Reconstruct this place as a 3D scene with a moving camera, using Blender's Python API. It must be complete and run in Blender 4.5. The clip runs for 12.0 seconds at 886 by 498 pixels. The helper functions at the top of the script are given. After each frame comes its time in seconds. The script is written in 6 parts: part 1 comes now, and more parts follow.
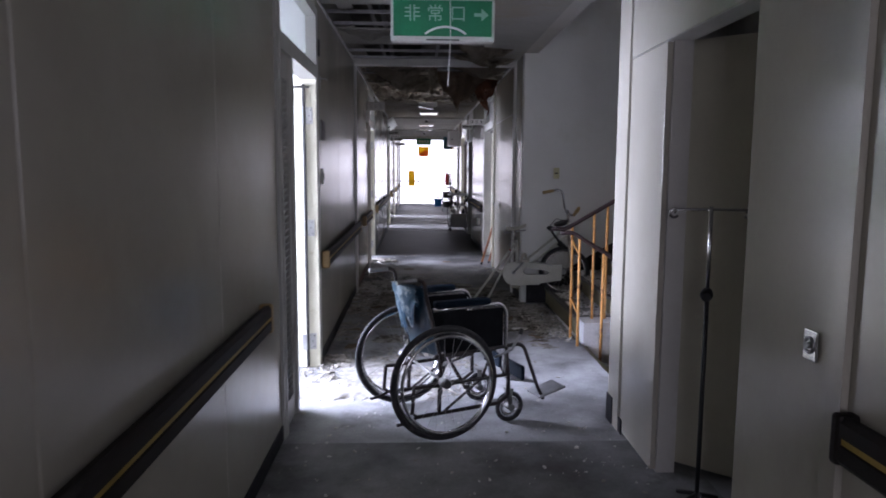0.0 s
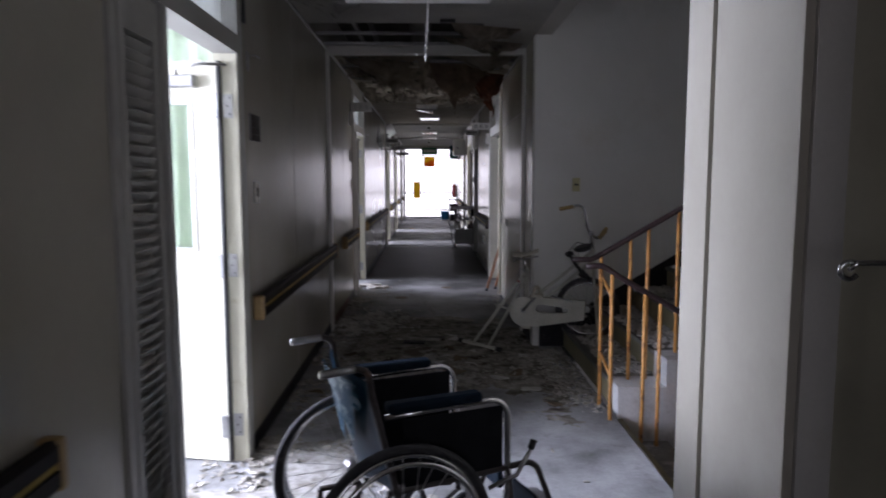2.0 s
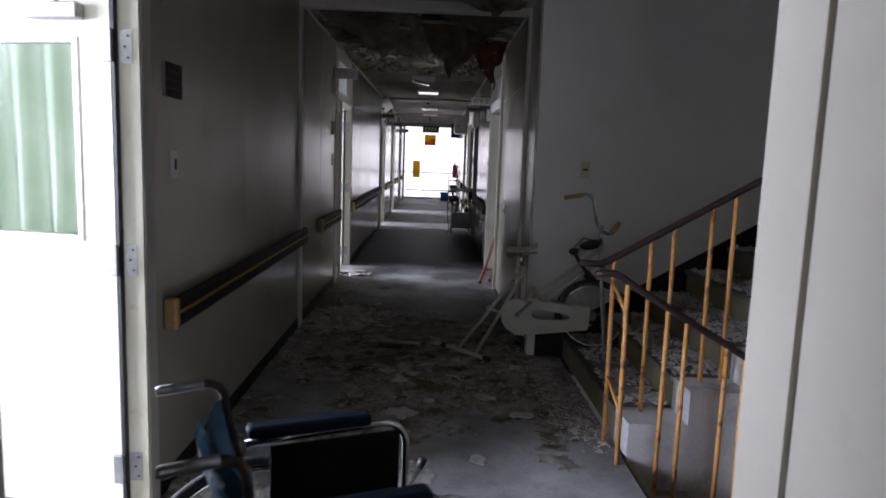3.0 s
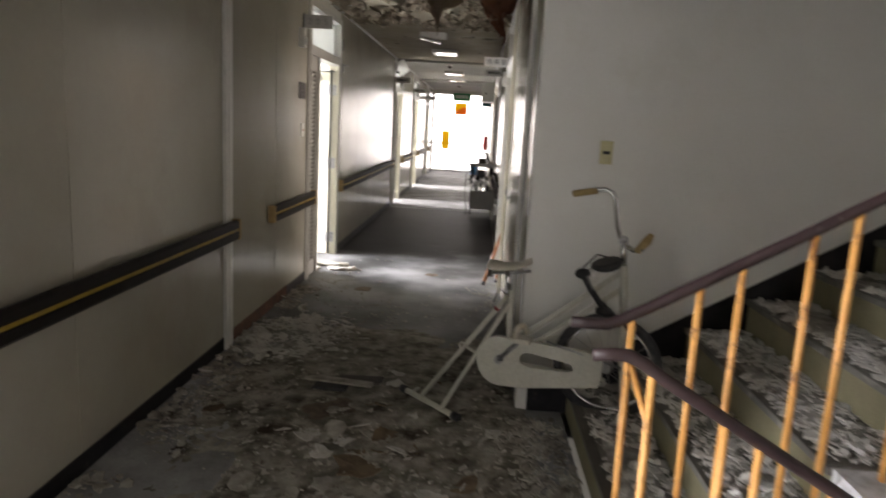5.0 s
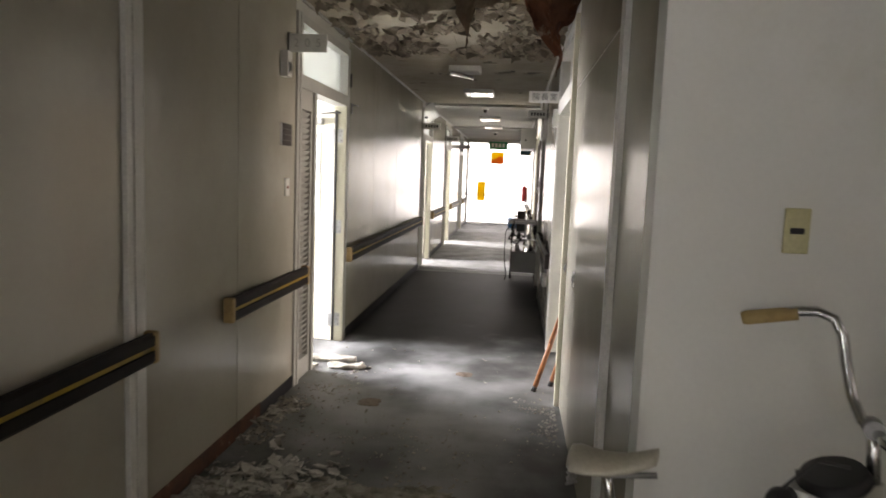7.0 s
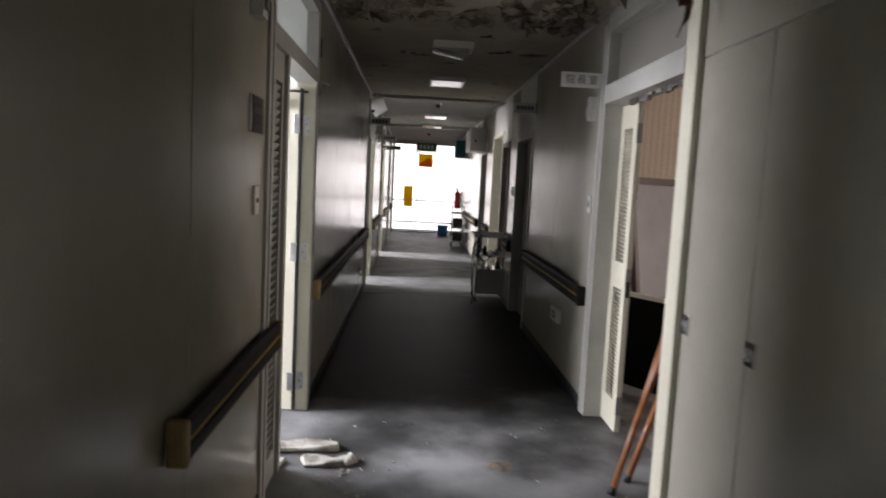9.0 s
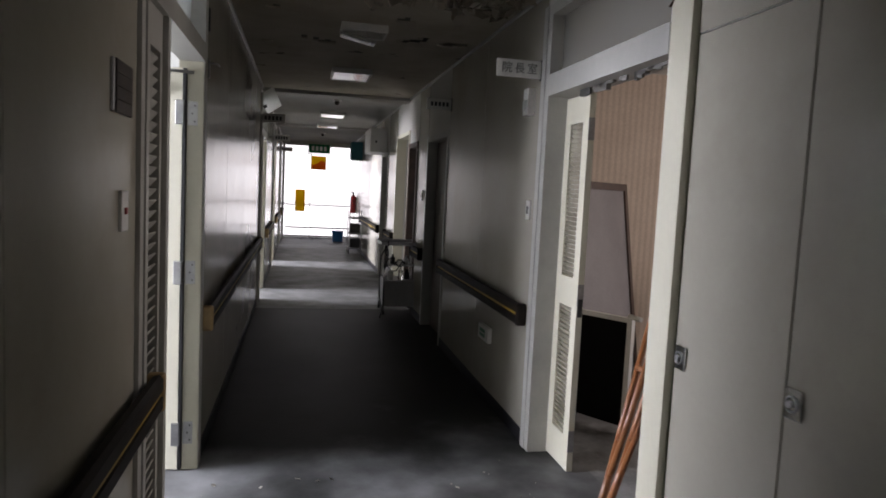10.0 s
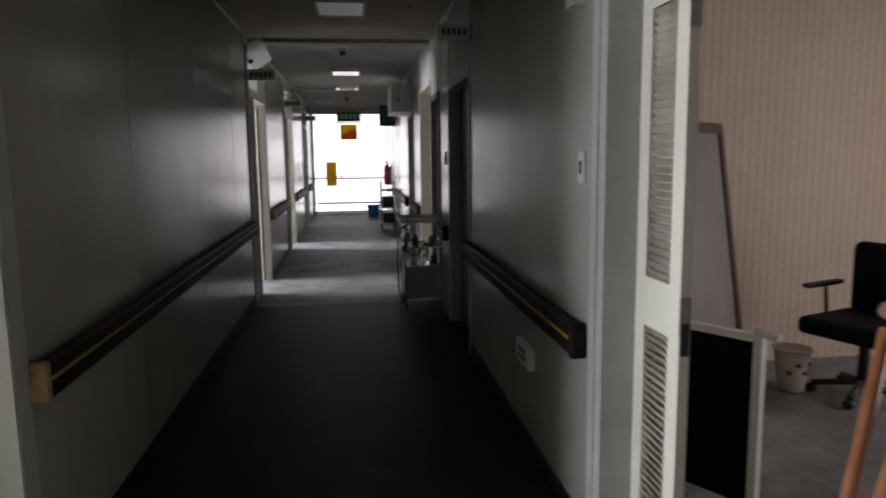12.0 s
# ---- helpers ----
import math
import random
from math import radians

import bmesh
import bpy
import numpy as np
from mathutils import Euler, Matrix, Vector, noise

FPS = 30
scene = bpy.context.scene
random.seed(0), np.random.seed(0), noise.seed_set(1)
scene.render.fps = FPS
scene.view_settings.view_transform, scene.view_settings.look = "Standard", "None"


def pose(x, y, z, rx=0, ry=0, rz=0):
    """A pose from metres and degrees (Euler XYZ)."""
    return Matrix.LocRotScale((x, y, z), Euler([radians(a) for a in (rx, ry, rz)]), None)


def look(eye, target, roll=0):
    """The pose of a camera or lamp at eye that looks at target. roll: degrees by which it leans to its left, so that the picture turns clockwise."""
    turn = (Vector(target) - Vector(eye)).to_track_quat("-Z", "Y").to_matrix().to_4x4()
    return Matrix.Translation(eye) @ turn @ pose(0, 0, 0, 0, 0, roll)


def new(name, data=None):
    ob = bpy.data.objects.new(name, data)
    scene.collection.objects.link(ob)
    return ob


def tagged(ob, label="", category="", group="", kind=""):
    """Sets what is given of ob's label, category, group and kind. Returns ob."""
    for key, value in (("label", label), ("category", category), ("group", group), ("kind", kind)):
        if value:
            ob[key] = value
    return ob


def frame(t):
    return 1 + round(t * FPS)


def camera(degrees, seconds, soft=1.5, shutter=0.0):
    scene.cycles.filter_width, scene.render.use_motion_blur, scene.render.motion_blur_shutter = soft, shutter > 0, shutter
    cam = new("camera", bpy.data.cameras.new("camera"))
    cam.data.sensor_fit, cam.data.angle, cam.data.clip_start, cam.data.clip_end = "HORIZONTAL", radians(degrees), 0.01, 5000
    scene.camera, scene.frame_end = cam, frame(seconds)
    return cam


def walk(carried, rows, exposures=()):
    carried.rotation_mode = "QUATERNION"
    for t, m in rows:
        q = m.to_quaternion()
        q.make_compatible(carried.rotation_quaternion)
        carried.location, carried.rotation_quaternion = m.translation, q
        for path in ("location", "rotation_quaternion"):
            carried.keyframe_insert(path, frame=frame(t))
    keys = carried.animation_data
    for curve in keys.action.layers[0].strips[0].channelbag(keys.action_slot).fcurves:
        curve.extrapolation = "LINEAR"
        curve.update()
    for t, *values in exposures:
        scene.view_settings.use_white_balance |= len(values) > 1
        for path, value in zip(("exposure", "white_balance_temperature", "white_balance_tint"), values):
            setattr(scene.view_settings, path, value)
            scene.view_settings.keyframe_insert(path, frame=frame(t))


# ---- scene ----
cam = camera(66.3, 12.0, soft=1.7, shutter=0.4)
PATH = [
    (0, (-0.048, 0.06, 1.491), (0.026, 2.044, 1.254), 0.3),
    (0.5, (-0.058, 0.414, 1.496), (0.117, 2.393, 1.267), -0.2),
    (1, (-0.027, 0.752, 1.485), (0.099, 2.733, 1.246), -2.4),
    (1.5, (0.077, 1.127, 1.508), (-0.006, 3.12, 1.364), -2.4),
    (2, (0.188, 1.553, 1.493), (0.226, 3.542, 1.287), -0.1),
    (2.5, (0.268, 1.967, 1.468), (0.466, 3.94, 1.212), 1.5),
    (3, (0.342, 2.413, 1.485), (0.376, 4.395, 1.221), 2.0),
    (4.8, (0.796, 3.751, 1.495), (0.803, 5.717, 1.126), 2.9),
    (5, (0.802, 3.907, 1.53), (0.719, 5.874, 1.174), 3.1),
    (5.5, (0.83, 4.336, 1.492), (0.533, 6.287, 1.162), 2.2),
    (6, (0.954, 4.797, 1.516), (0.434, 6.693, 1.148), 1.2),
    (6.5, (0.917, 5.172, 1.509), (0.423, 7.076, 1.149), 1.7),
    (6.7, (0.845, 5.352, 1.555), (0.489, 7.308, 1.336), 1.8),
    (8.3, (0.198, 6.657, 1.514), (0.292, 8.636, 1.243), 4.0),
    (8.5, (0.101, 6.793, 1.51), (0.29, 8.763, 1.222), 4.2),
    (9, (-0.138, 7.222, 1.544), (-0.044, 9.21, 1.347), 2.9),
    (9.5, (-0.266, 7.579, 1.516), (-0.243, 9.571, 1.343), 2.9),
    (10, (-0.284, 7.935, 1.533), (0.131, 9.884, 1.362), 2.8),
    (10.5, (-0.15, 8.383, 1.523), (0.174, 10.339, 1.262), 0.8),
    (11, (-0.024, 8.695, 1.51), (0.211, 10.667, 1.272), 0.1),
    (11.5, (0.126, 9.088, 1.535), (0.555, 11.026, 1.285), 0.6),
    (12, (0.251, 9.489, 1.485), (0.507, 11.454, 1.215), -0.7),
]
EXPOSURES = [(0, -0.25, 6200, 31), (0.5, -0.5, 6400, 32), (1, -0.45, 6400, 31), (1.5, -0.65, 6400, 30), (2.2, -0.9, 6450, 28), (3, -1.0, 6500, 27), (5, 0.52, 7700, 22), (6.5, 0.75, 7800, 21), (8.5, -0.5, 7400, 22), (10.5, -1.1, 6900, 23), (12, -1.25, 6850, 22)]
walk(cam, [(t, look(eye, target, roll)) for t, eye, target, roll in PATH], EXPOSURES)

# ---- light ----
world = bpy.data.worlds.new("world")
scene.world = world
world.use_nodes = True
wn = world.node_tree.nodes
sky = wn.new("ShaderNodeTexSky")
sky.sky_type, sky.sun_disc = "NISHITA", False
sky.sun_elevation, sky.sun_rotation = radians(42), radians(250)
world.node_tree.links.new(sky.outputs[0], wn["Background"].inputs[0])
wn["Background"].inputs[1].default_value = 0.10


def window_light(name, x, y, z, w, h, aim, watts, colour=(1, 1, 1), spread=180):
    lamp = bpy.data.lights.new(name, "AREA")
    lamp.shape, lamp.size, lamp.size_y, lamp.energy, lamp.color, lamp.spread = "RECTANGLE", w, h, watts, colour, radians(spread)
    ob = new(name, lamp)
    ob.matrix_world = look((x, y, z), aim)
    return ob


SKYCOL = (0.80, 0.89, 1.0)
WX, BACKY = -4.60, -2.5
# daylight falls in from above, so the lamps in the openings look down a little
window_light("window_light", WX + 0.02, 4.85, 1.75, 4.0, 1.5, (0, 5.0, 0.3), 1700, (0.74, 0.86, 1.0), 150)
window_light("window_light", WX + 0.02, 11.85, 1.7, 3.1, 1.5, (0, 11.6, 0.0), 880, (0.76, 0.87, 1.0), 130)
window_light("window_light", WX + 0.02, 17.8, 1.55, 1.6, 1.5, (0, 17.8, 0.6), 1100, SKYCOL, 150)
window_light("window_light", WX + 0.02, 21.6, 1.55, 1.4, 1.5, (0, 21.6, 0.6), 1300, SKYCOL, 150)
window_light("window_light", WX + 0.02, 25.4, 1.55, 1.4, 1.5, (0, 25.4, 0.6), 250, SKYCOL, 150)
window_light("window_light", 5.58, 11.6, 1.6, 2.0, 1.4, (0, 11.6, 0.4), 95, (1.0, 0.97, 0.94), 150)
# added lamp before a solid wall, in place of that room's daylight
window_light("window_light", 4.18, 17.6, 1.6, 1.4, 1.6, (0, 17.6, 1.2), 38, (1.0, 0.98, 0.95))
# unseen fill added behind the start of the corridor to lift the near walls
window_light("window_light", 0.15, BACKY + 0.02, 1.75, 1.5, 1.3, (0.15, 8, 0.6), 34, (0.88, 0.94, 1.0))
# weak stairwell fill, added without a known window there
window_light("window_light", 5.58, 5.5, 3.1, 2.2, 1.3, (0, 5.9, 0.2), 7, (1.0, 0.97, 0.92), 150)


# ---- materials ----
def material(name, c1, c2, rough=0.6, metal=0.0, scale=6.0, fine=90.0, bump=0.15, lo=0.35, hi=0.65, c3=None, s3=1.2, t3=(0.56, 0.66), spec=0.5, rough2=None, coat=0.0, grain=0.35):
    m = bpy.data.materials.new(name)
    m.use_nodes = True
    n, k = m.node_tree.nodes, m.node_tree.links
    b = n["Principled BSDF"]
    tc = n.new("ShaderNodeTexCoord")
    geo = n.new("ShaderNodeNewGeometry")
    a = n.new("ShaderNodeTexNoise")
    a.inputs["Scale"].default_value, a.inputs["Detail"].default_value, a.inputs["Roughness"].default_value = scale, 6, 0.6
    f = n.new("ShaderNodeTexNoise")
    f.inputs["Scale"].default_value, f.inputs["Detail"].default_value = fine, 3
    for q in (a, f):
        k.new(geo.outputs["Position"], q.inputs["Vector"])
    r = n.new("ShaderNodeValToRGB")
    r.color_ramp.elements[0].position, r.color_ramp.elements[1].position = lo, hi
    r.color_ramp.elements[0].color, r.color_ramp.elements[1].color = (*c1, 1), (*c2, 1)
    k.new(a.outputs["Fac"], r.inputs["Fac"])
    col = r.outputs["Color"]
    mix = n.new("ShaderNodeMix")
    mix.data_type, mix.blend_type = "RGBA", "MULTIPLY"
    mix.inputs[0].default_value = grain
    fr = n.new("ShaderNodeValToRGB")
    fr.color_ramp.elements[0].position, fr.color_ramp.elements[1].position = 0.3, 0.7
    fr.color_ramp.elements[0].color = (0.6, 0.6, 0.6, 1)
    k.new(f.outputs["Fac"], fr.inputs["Fac"])
    k.new(col, mix.inputs[6])
    k.new(fr.outputs["Color"], mix.inputs[7])
    col = mix.outputs[2]
    if c3:
        s = n.new("ShaderNodeTexNoise")
        s.inputs["Scale"].default_value, s.inputs["Detail"].default_value, s.inputs["Roughness"].default_value = s3, 8, 0.65
        k.new(geo.outputs["Position"], s.inputs["Vector"])
        sr = n.new("ShaderNodeValToRGB")
        sr.color_ramp.elements[0].position, sr.color_ramp.elements[1].position = t3
        k.new(s.outputs["Fac"], sr.inputs["Fac"])
        m3 = n.new("ShaderNodeMix")
        m3.data_type = "RGBA"
        k.new(sr.outputs["Color"], m3.inputs[0])
        k.new(col, m3.inputs[6])
        m3.inputs[7].default_value = (*c3, 1)
        col = m3.outputs[2]
    k.new(col, b.inputs["Base Color"])
    b.inputs["Metallic"].default_value = metal
    b.inputs["Specular IOR Level"].default_value = spec
    b.inputs["Coat Weight"].default_value = coat
    b.inputs["Coat Roughness"].default_value = 0.15
    mr = n.new("ShaderNodeMapRange")
    mr.inputs[3].default_value, mr.inputs[4].default_value = rough * 0.85, (rough2 if rough2 else min(1, rough * 1.2))
    k.new(a.outputs["Fac"], mr.inputs[0])
    k.new(mr.outputs[0], b.inputs["Roughness"])
    if bump:
        bp = n.new("ShaderNodeBump")
        bp.inputs["Strength"].default_value, bp.inputs["Distance"].default_value = bump, 0.004
        k.new(f.outputs["Fac"], bp.inputs["Height"])
        k.new(bp.outputs[0], b.inputs["Normal"])
    return m


M_PANEL = material("wall_panel_melamine", (0.378, 0.355, 0.296), (0.433, 0.41, 0.346), 0.17, scale=1.1, fine=40, bump=0.015, c3=(0.33, 0.30, 0.25), s3=0.9, t3=(0.55, 0.8), rough2=0.25, grain=0.06)
M_PLASTER = material("painted_plaster", (0.48, 0.465, 0.425), (0.54, 0.525, 0.485), 0.7, scale=1.5, fine=70, bump=0.12, c3=(0.40, 0.37, 0.31), s3=1.1, t3=(0.58, 0.8), grain=0.10)
M_STAIRW = material("white_stair_wall_paint", (0.68, 0.685, 0.645), (0.74, 0.745, 0.705), 0.45, scale=1.4, fine=60, bump=0.06, c3=(0.60, 0.59, 0.52), s3=1.3, t3=(0.58, 0.8), grain=0.08)
M_ROOM = material("room_wall_paint", (0.56, 0.56, 0.53), (0.62, 0.62, 0.585), 0.8, scale=1.5, fine=60, bump=0.05, grain=0.08)
# the near-black base is painted shade for the unlit middle of the corridor
M_FLOOR = material("dusty_shaded_vinyl_floor", (0.007, 0.0073, 0.0065), (0.028, 0.029, 0.027), 0.55, scale=2.3, fine=55, bump=0.25, lo=0.34, hi=0.68, c3=(0.012, 0.011, 0.009), s3=1.7, t3=(0.50, 0.68), spec=0.16)
fn, fk = M_FLOOR.node_tree.nodes, M_FLOOR.node_tree.links
fb = fn["Principled BSDF"].inputs["Base Color"]
fold = fb.links[0].from_socket
# pale lit dust up to about y 10.6, fading into the painted shade by 12
fgeo, fsep, fno, fadd, fmap, fmix, flitdust = (fn.new(s) for s in ("ShaderNodeNewGeometry", "ShaderNodeSeparateXYZ", "ShaderNodeTexNoise", "ShaderNodeMath", "ShaderNodeMapRange", "ShaderNodeMix", "ShaderNodeValToRGB"))
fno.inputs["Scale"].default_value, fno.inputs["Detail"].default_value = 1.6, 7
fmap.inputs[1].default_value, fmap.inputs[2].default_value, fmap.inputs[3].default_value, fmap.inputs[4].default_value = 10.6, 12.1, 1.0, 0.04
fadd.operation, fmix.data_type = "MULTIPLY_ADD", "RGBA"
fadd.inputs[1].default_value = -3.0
flitdust.color_ramp.elements[0].position, flitdust.color_ramp.elements[1].position = 0.35, 0.66
flitdust.color_ramp.elements[0].color, flitdust.color_ramp.elements[1].color = (0.085, 0.087, 0.086, 1), (0.26, 0.264, 0.266, 1)
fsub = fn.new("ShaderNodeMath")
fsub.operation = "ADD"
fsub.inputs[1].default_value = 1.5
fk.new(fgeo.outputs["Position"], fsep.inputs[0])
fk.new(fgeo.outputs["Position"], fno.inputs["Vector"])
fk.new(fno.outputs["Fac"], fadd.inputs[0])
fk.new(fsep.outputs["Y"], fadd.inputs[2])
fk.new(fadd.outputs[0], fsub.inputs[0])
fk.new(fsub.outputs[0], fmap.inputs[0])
fk.new(fno.outputs["Fac"], flitdust.inputs["Fac"])
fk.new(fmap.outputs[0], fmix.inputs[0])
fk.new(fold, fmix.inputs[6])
fk.new(flitdust.outputs["Color"], fmix.inputs[7])
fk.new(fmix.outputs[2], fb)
M_LINO = material("worn_vinyl_floor", (0.10, 0.101, 0.10), (0.28, 0.283, 0.28), 0.6, scale=2.3, fine=55, bump=0.25, lo=0.34, hi=0.68, c3=(0.06, 0.056, 0.05), s3=1.7, t3=(0.54, 0.70), spec=0.25)
# paler than the vinyl: daylight from the first ward door is put into the colour
M_LITFLOOR = material("daylit_pale_dusty_floor", (0.21, 0.212, 0.213), (0.43, 0.434, 0.438), 0.8, scale=2.6, fine=55, bump=0.3, lo=0.34, hi=0.68, c3=(0.10, 0.095, 0.085), s3=1.7, t3=(0.56, 0.72), spec=0.2)
M_CEIL = material("stained_ceiling_board", (0.40, 0.345, 0.26), (0.50, 0.455, 0.37), 0.9, scale=2.0, fine=120, bump=0.25, c3=(0.02, 0.018, 0.014), s3=1.9, t3=(0.625, 0.66))
M_CEIL2 = material("grey_ceiling_board", (0.34, 0.33, 0.305), (0.44, 0.43, 0.395), 0.7, scale=1.2, fine=80, bump=0.1, c3=(0.35, 0.31, 0.24), s3=0.8, t3=(0.55, 0.7))
M_SLAB = material("bare_concrete", (0.10, 0.095, 0.085), (0.19, 0.18, 0.16), 0.9, scale=3, fine=60, bump=0.4)
M_FRAME = material("cream_steel_frame", (0.48, 0.46, 0.35), (0.56, 0.54, 0.42), 0.45, scale=3, fine=60, bump=0.05, c3=(0.34, 0.30, 0.18), s3=5, t3=(0.62, 0.75), grain=0.1)
M_GREYFRAME = material("grey_steel_frame", (0.37, 0.365, 0.335), (0.45, 0.445, 0.405), 0.45, scale=3, fine=60, bump=0.05, grain=0.1)
M_ALU = material("aluminium_trim", (0.55, 0.55, 0.54), (0.65, 0.65, 0.63), 0.4, 0.6, scale=5, fine=90, bump=0.05)
M_DOOR = material("cream_door_paint", (0.60, 0.575, 0.46), (0.66, 0.635, 0.51), 0.45, scale=1.6, fine=50, bump=0.04, c3=(0.58, 0.55, 0.45), s3=1.5, t3=(0.6, 0.8), grain=0.08)
# slats coloured darker to carry the shade of the gaps behind them
M_SLAT = material("gap_shaded_louvre_slat", (0.20, 0.175, 0.13), (0.42, 0.385, 0.30), 0.7, scale=6, fine=80, bump=0.08, grain=0.2)
M_RAIL = material("dark_brown_rail", (0.006, 0.0045, 0.004), (0.016, 0.011, 0.009), 0.6, scale=7, fine=90, bump=0.1, c3=(0.06, 0.05, 0.042), s3=4, t3=(0.66, 0.9), spec=0.2)
M_YELLOW = material("yellow_strip", (0.28, 0.175, 0.015), (0.42, 0.27, 0.02), 0.5, scale=8, bump=0.05, c3=(0.14, 0.10, 0.04), s3=6, t3=(0.55, 0.72))
M_CAP = material("tan_end_cap", (0.28, 0.18, 0.075), (0.40, 0.27, 0.11), 0.5, scale=15, bump=0.05)
M_SKIRT = material("black_vinyl_skirting", (0.008, 0.008, 0.01), (0.024, 0.023, 0.026), 0.5, spec=0.25, scale=5, bump=0.1, c3=(0.09, 0.08, 0.07), s3=6, t3=(0.64, 0.78))
M_SKIRT2 = material("rusty_skirting", (0.05, 0.02, 0.012), (0.13, 0.05, 0.025), 0.8, scale=7, bump=0.3, c3=(0.30, 0.27, 0.23), s3=7, t3=(0.62, 0.72))
M_BLACK = material("black_plastic", (0.010, 0.010, 0.011), (0.02, 0.02, 0.021), 0.5, scale=10, bump=0.05)
M_WHITEP = material("white_plastic", (0.66, 0.65, 0.61), (0.72, 0.71, 0.67), 0.4, scale=10, bump=0.02)
M_CHROME = material("chrome", (0.62, 0.62, 0.62), (0.75, 0.75, 0.75), 0.16, 1.0, scale=12, bump=0.03, c3=(0.22, 0.16, 0.11), s3=16, t3=(0.64, 0.74))
M_STEEL = material("dull_steel", (0.30, 0.30, 0.30), (0.42, 0.42, 0.41), 0.4, 1.0, scale=10, bump=0.05)
M_GLASS = bpy.data.materials.new("window_glass")
M_GLASS.use_nodes = True
gb = M_GLASS.node_tree.nodes["Principled BSDF"]
gb.inputs["Transmission Weight"].default_value, gb.inputs["Roughness"].default_value, gb.inputs["IOR"].default_value = 1.0, 0.03, 1.1
M_FROST = bpy.data.materials.new("frosted_glass")
M_FROST.use_nodes = True
gb = M_FROST.node_tree.nodes["Principled BSDF"]
gb.inputs["Transmission Weight"].default_value, gb.inputs["Roughness"].default_value, gb.inputs["IOR"].default_value = 0.85, 0.45, 1.2
gb.inputs["Base Color"].default_value = (0.62, 0.64, 0.62, 1)
M_CURTAIN = material("green_curtain_cloth", (0.58, 0.68, 0.55), (0.68, 0.77, 0.65), 0.9, scale=4, fine=200, bump=0.2)


def thin(m, share):
    """Lets light through a thin sheet."""
    n, k = m.node_tree.nodes, m.node_tree.links
    tr, mx = n.new("ShaderNodeBsdfTranslucent"), n.new("ShaderNodeMixShader")
    b, out = n["Principled BSDF"], n["Material Output"]
    k.new(b.inputs["Base Color"].links[0].from_socket, tr.inputs["Color"])
    mx.inputs[0].default_value = share
    k.new(b.outputs[0], mx.inputs[1])
    k.new(tr.outputs[0], mx.inputs[2])
    k.new(mx.outputs[0], out.inputs["Surface"])
    return m


def film_sheet(m, share):
    """A see-through plastic film in its own colour."""
    n, k = m.node_tree.nodes, m.node_tree.links
    tp, mx = n.new("ShaderNodeBsdfTransparent"), n.new("ShaderNodeMixShader")
    out = n["Material Output"]
    old = out.inputs["Surface"].links[0].from_socket
    k.new(n["Principled BSDF"].inputs["Base Color"].links[0].from_socket, tp.inputs["Color"])
    mx.inputs[0].default_value = share
    k.new(old, mx.inputs[1])
    k.new(tp.outputs[0], mx.inputs[2])
    k.new(mx.outputs[0], out.inputs["Surface"])


thin(M_CURTAIN, 0.45)
M_SKY = bpy.data.materials.new("overcast_sky_backdrop")
M_SKY.use_nodes = True
sb = M_SKY.node_tree.nodes["Principled BSDF"]
sb.inputs["Base Color"].default_value = (0.8, 0.85, 0.9, 1)
sb.inputs["Emission Color"].default_value, sb.inputs["Emission Strength"].default_value = (0.93, 0.97, 1.0, 1), 4.0


# ---- mesh helpers ----
def box(bm, x0, x1, y0, y1, z0, z1, bevel=0.0):
    m = Matrix.Translation(((x0 + x1) / 2, (y0 + y1) / 2, (z0 + z1) / 2)) @ Matrix.Diagonal((abs(x1 - x0), abs(y1 - y0), abs(z1 - z0), 1))
    vs = bmesh.ops.create_cube(bm, size=1, matrix=m)["verts"]
    if bevel:
        es = list({e for v in vs for e in v.link_edges})
        bmesh.ops.bevel(bm, geom=es, offset=bevel, segments=2, affect="EDGES", profile=0.5)
    return bm


def rounded(x0, x1, y0, y1, z0, z1, bevel=0.004):
    return box(bmesh.new(), x0, x1, y0, y1, z0, z1, bevel)


def tube(bm, pts, r, seg=8, closed=False, caps=True):
    """A round bar along a line of points."""
    pts = [Vector(p) for p in pts]
    n, rings, up = len(pts), [], None
    for i, p in enumerate(pts):
        a = pts[(i - 1) % n] if (i or closed) else p
        b = pts[(i + 1) % n] if (i < n - 1 or closed) else p
        d = (b - a).normalized()
        if up is None:
            up = d.orthogonal().normalized()
        up = (up - d * up.dot(d)).normalized()
        side = d.cross(up)
        rad = r[i] if isinstance(r, (list, tuple)) else r
        rings.append([bm.verts.new(p + (up * math.cos(j * math.tau / seg) + side * math.sin(j * math.tau / seg)) * rad) for j in range(seg)])
    for i in range(n if closed else n - 1):
        q, w = rings[i], rings[(i + 1) % n]
        off = 0
        if closed and i == n - 1:
            off = min(range(seg), key=lambda o: (q[0].co - w[o].co).length)
        for j in range(seg):
            fc = bm.faces.new((q[j], q[(j + 1) % seg], w[(j + 1 + off) % seg], w[(j + off) % seg]))
            fc.smooth = True
    if caps and not closed:
        bm.faces.new(rings[0][::-1])
        bm.faces.new(rings[-1])
    return bm


def arc(centre, u, v, r, a0, a1, n=10):
    c, u, v = Vector(centre), Vector(u), Vector(v)
    return [c + u * (r * math.cos(radians(a0 + (a1 - a0) * i / n))) + v * (r * math.sin(radians(a0 + (a1 - a0) * i / n))) for i in range(n + 1)]


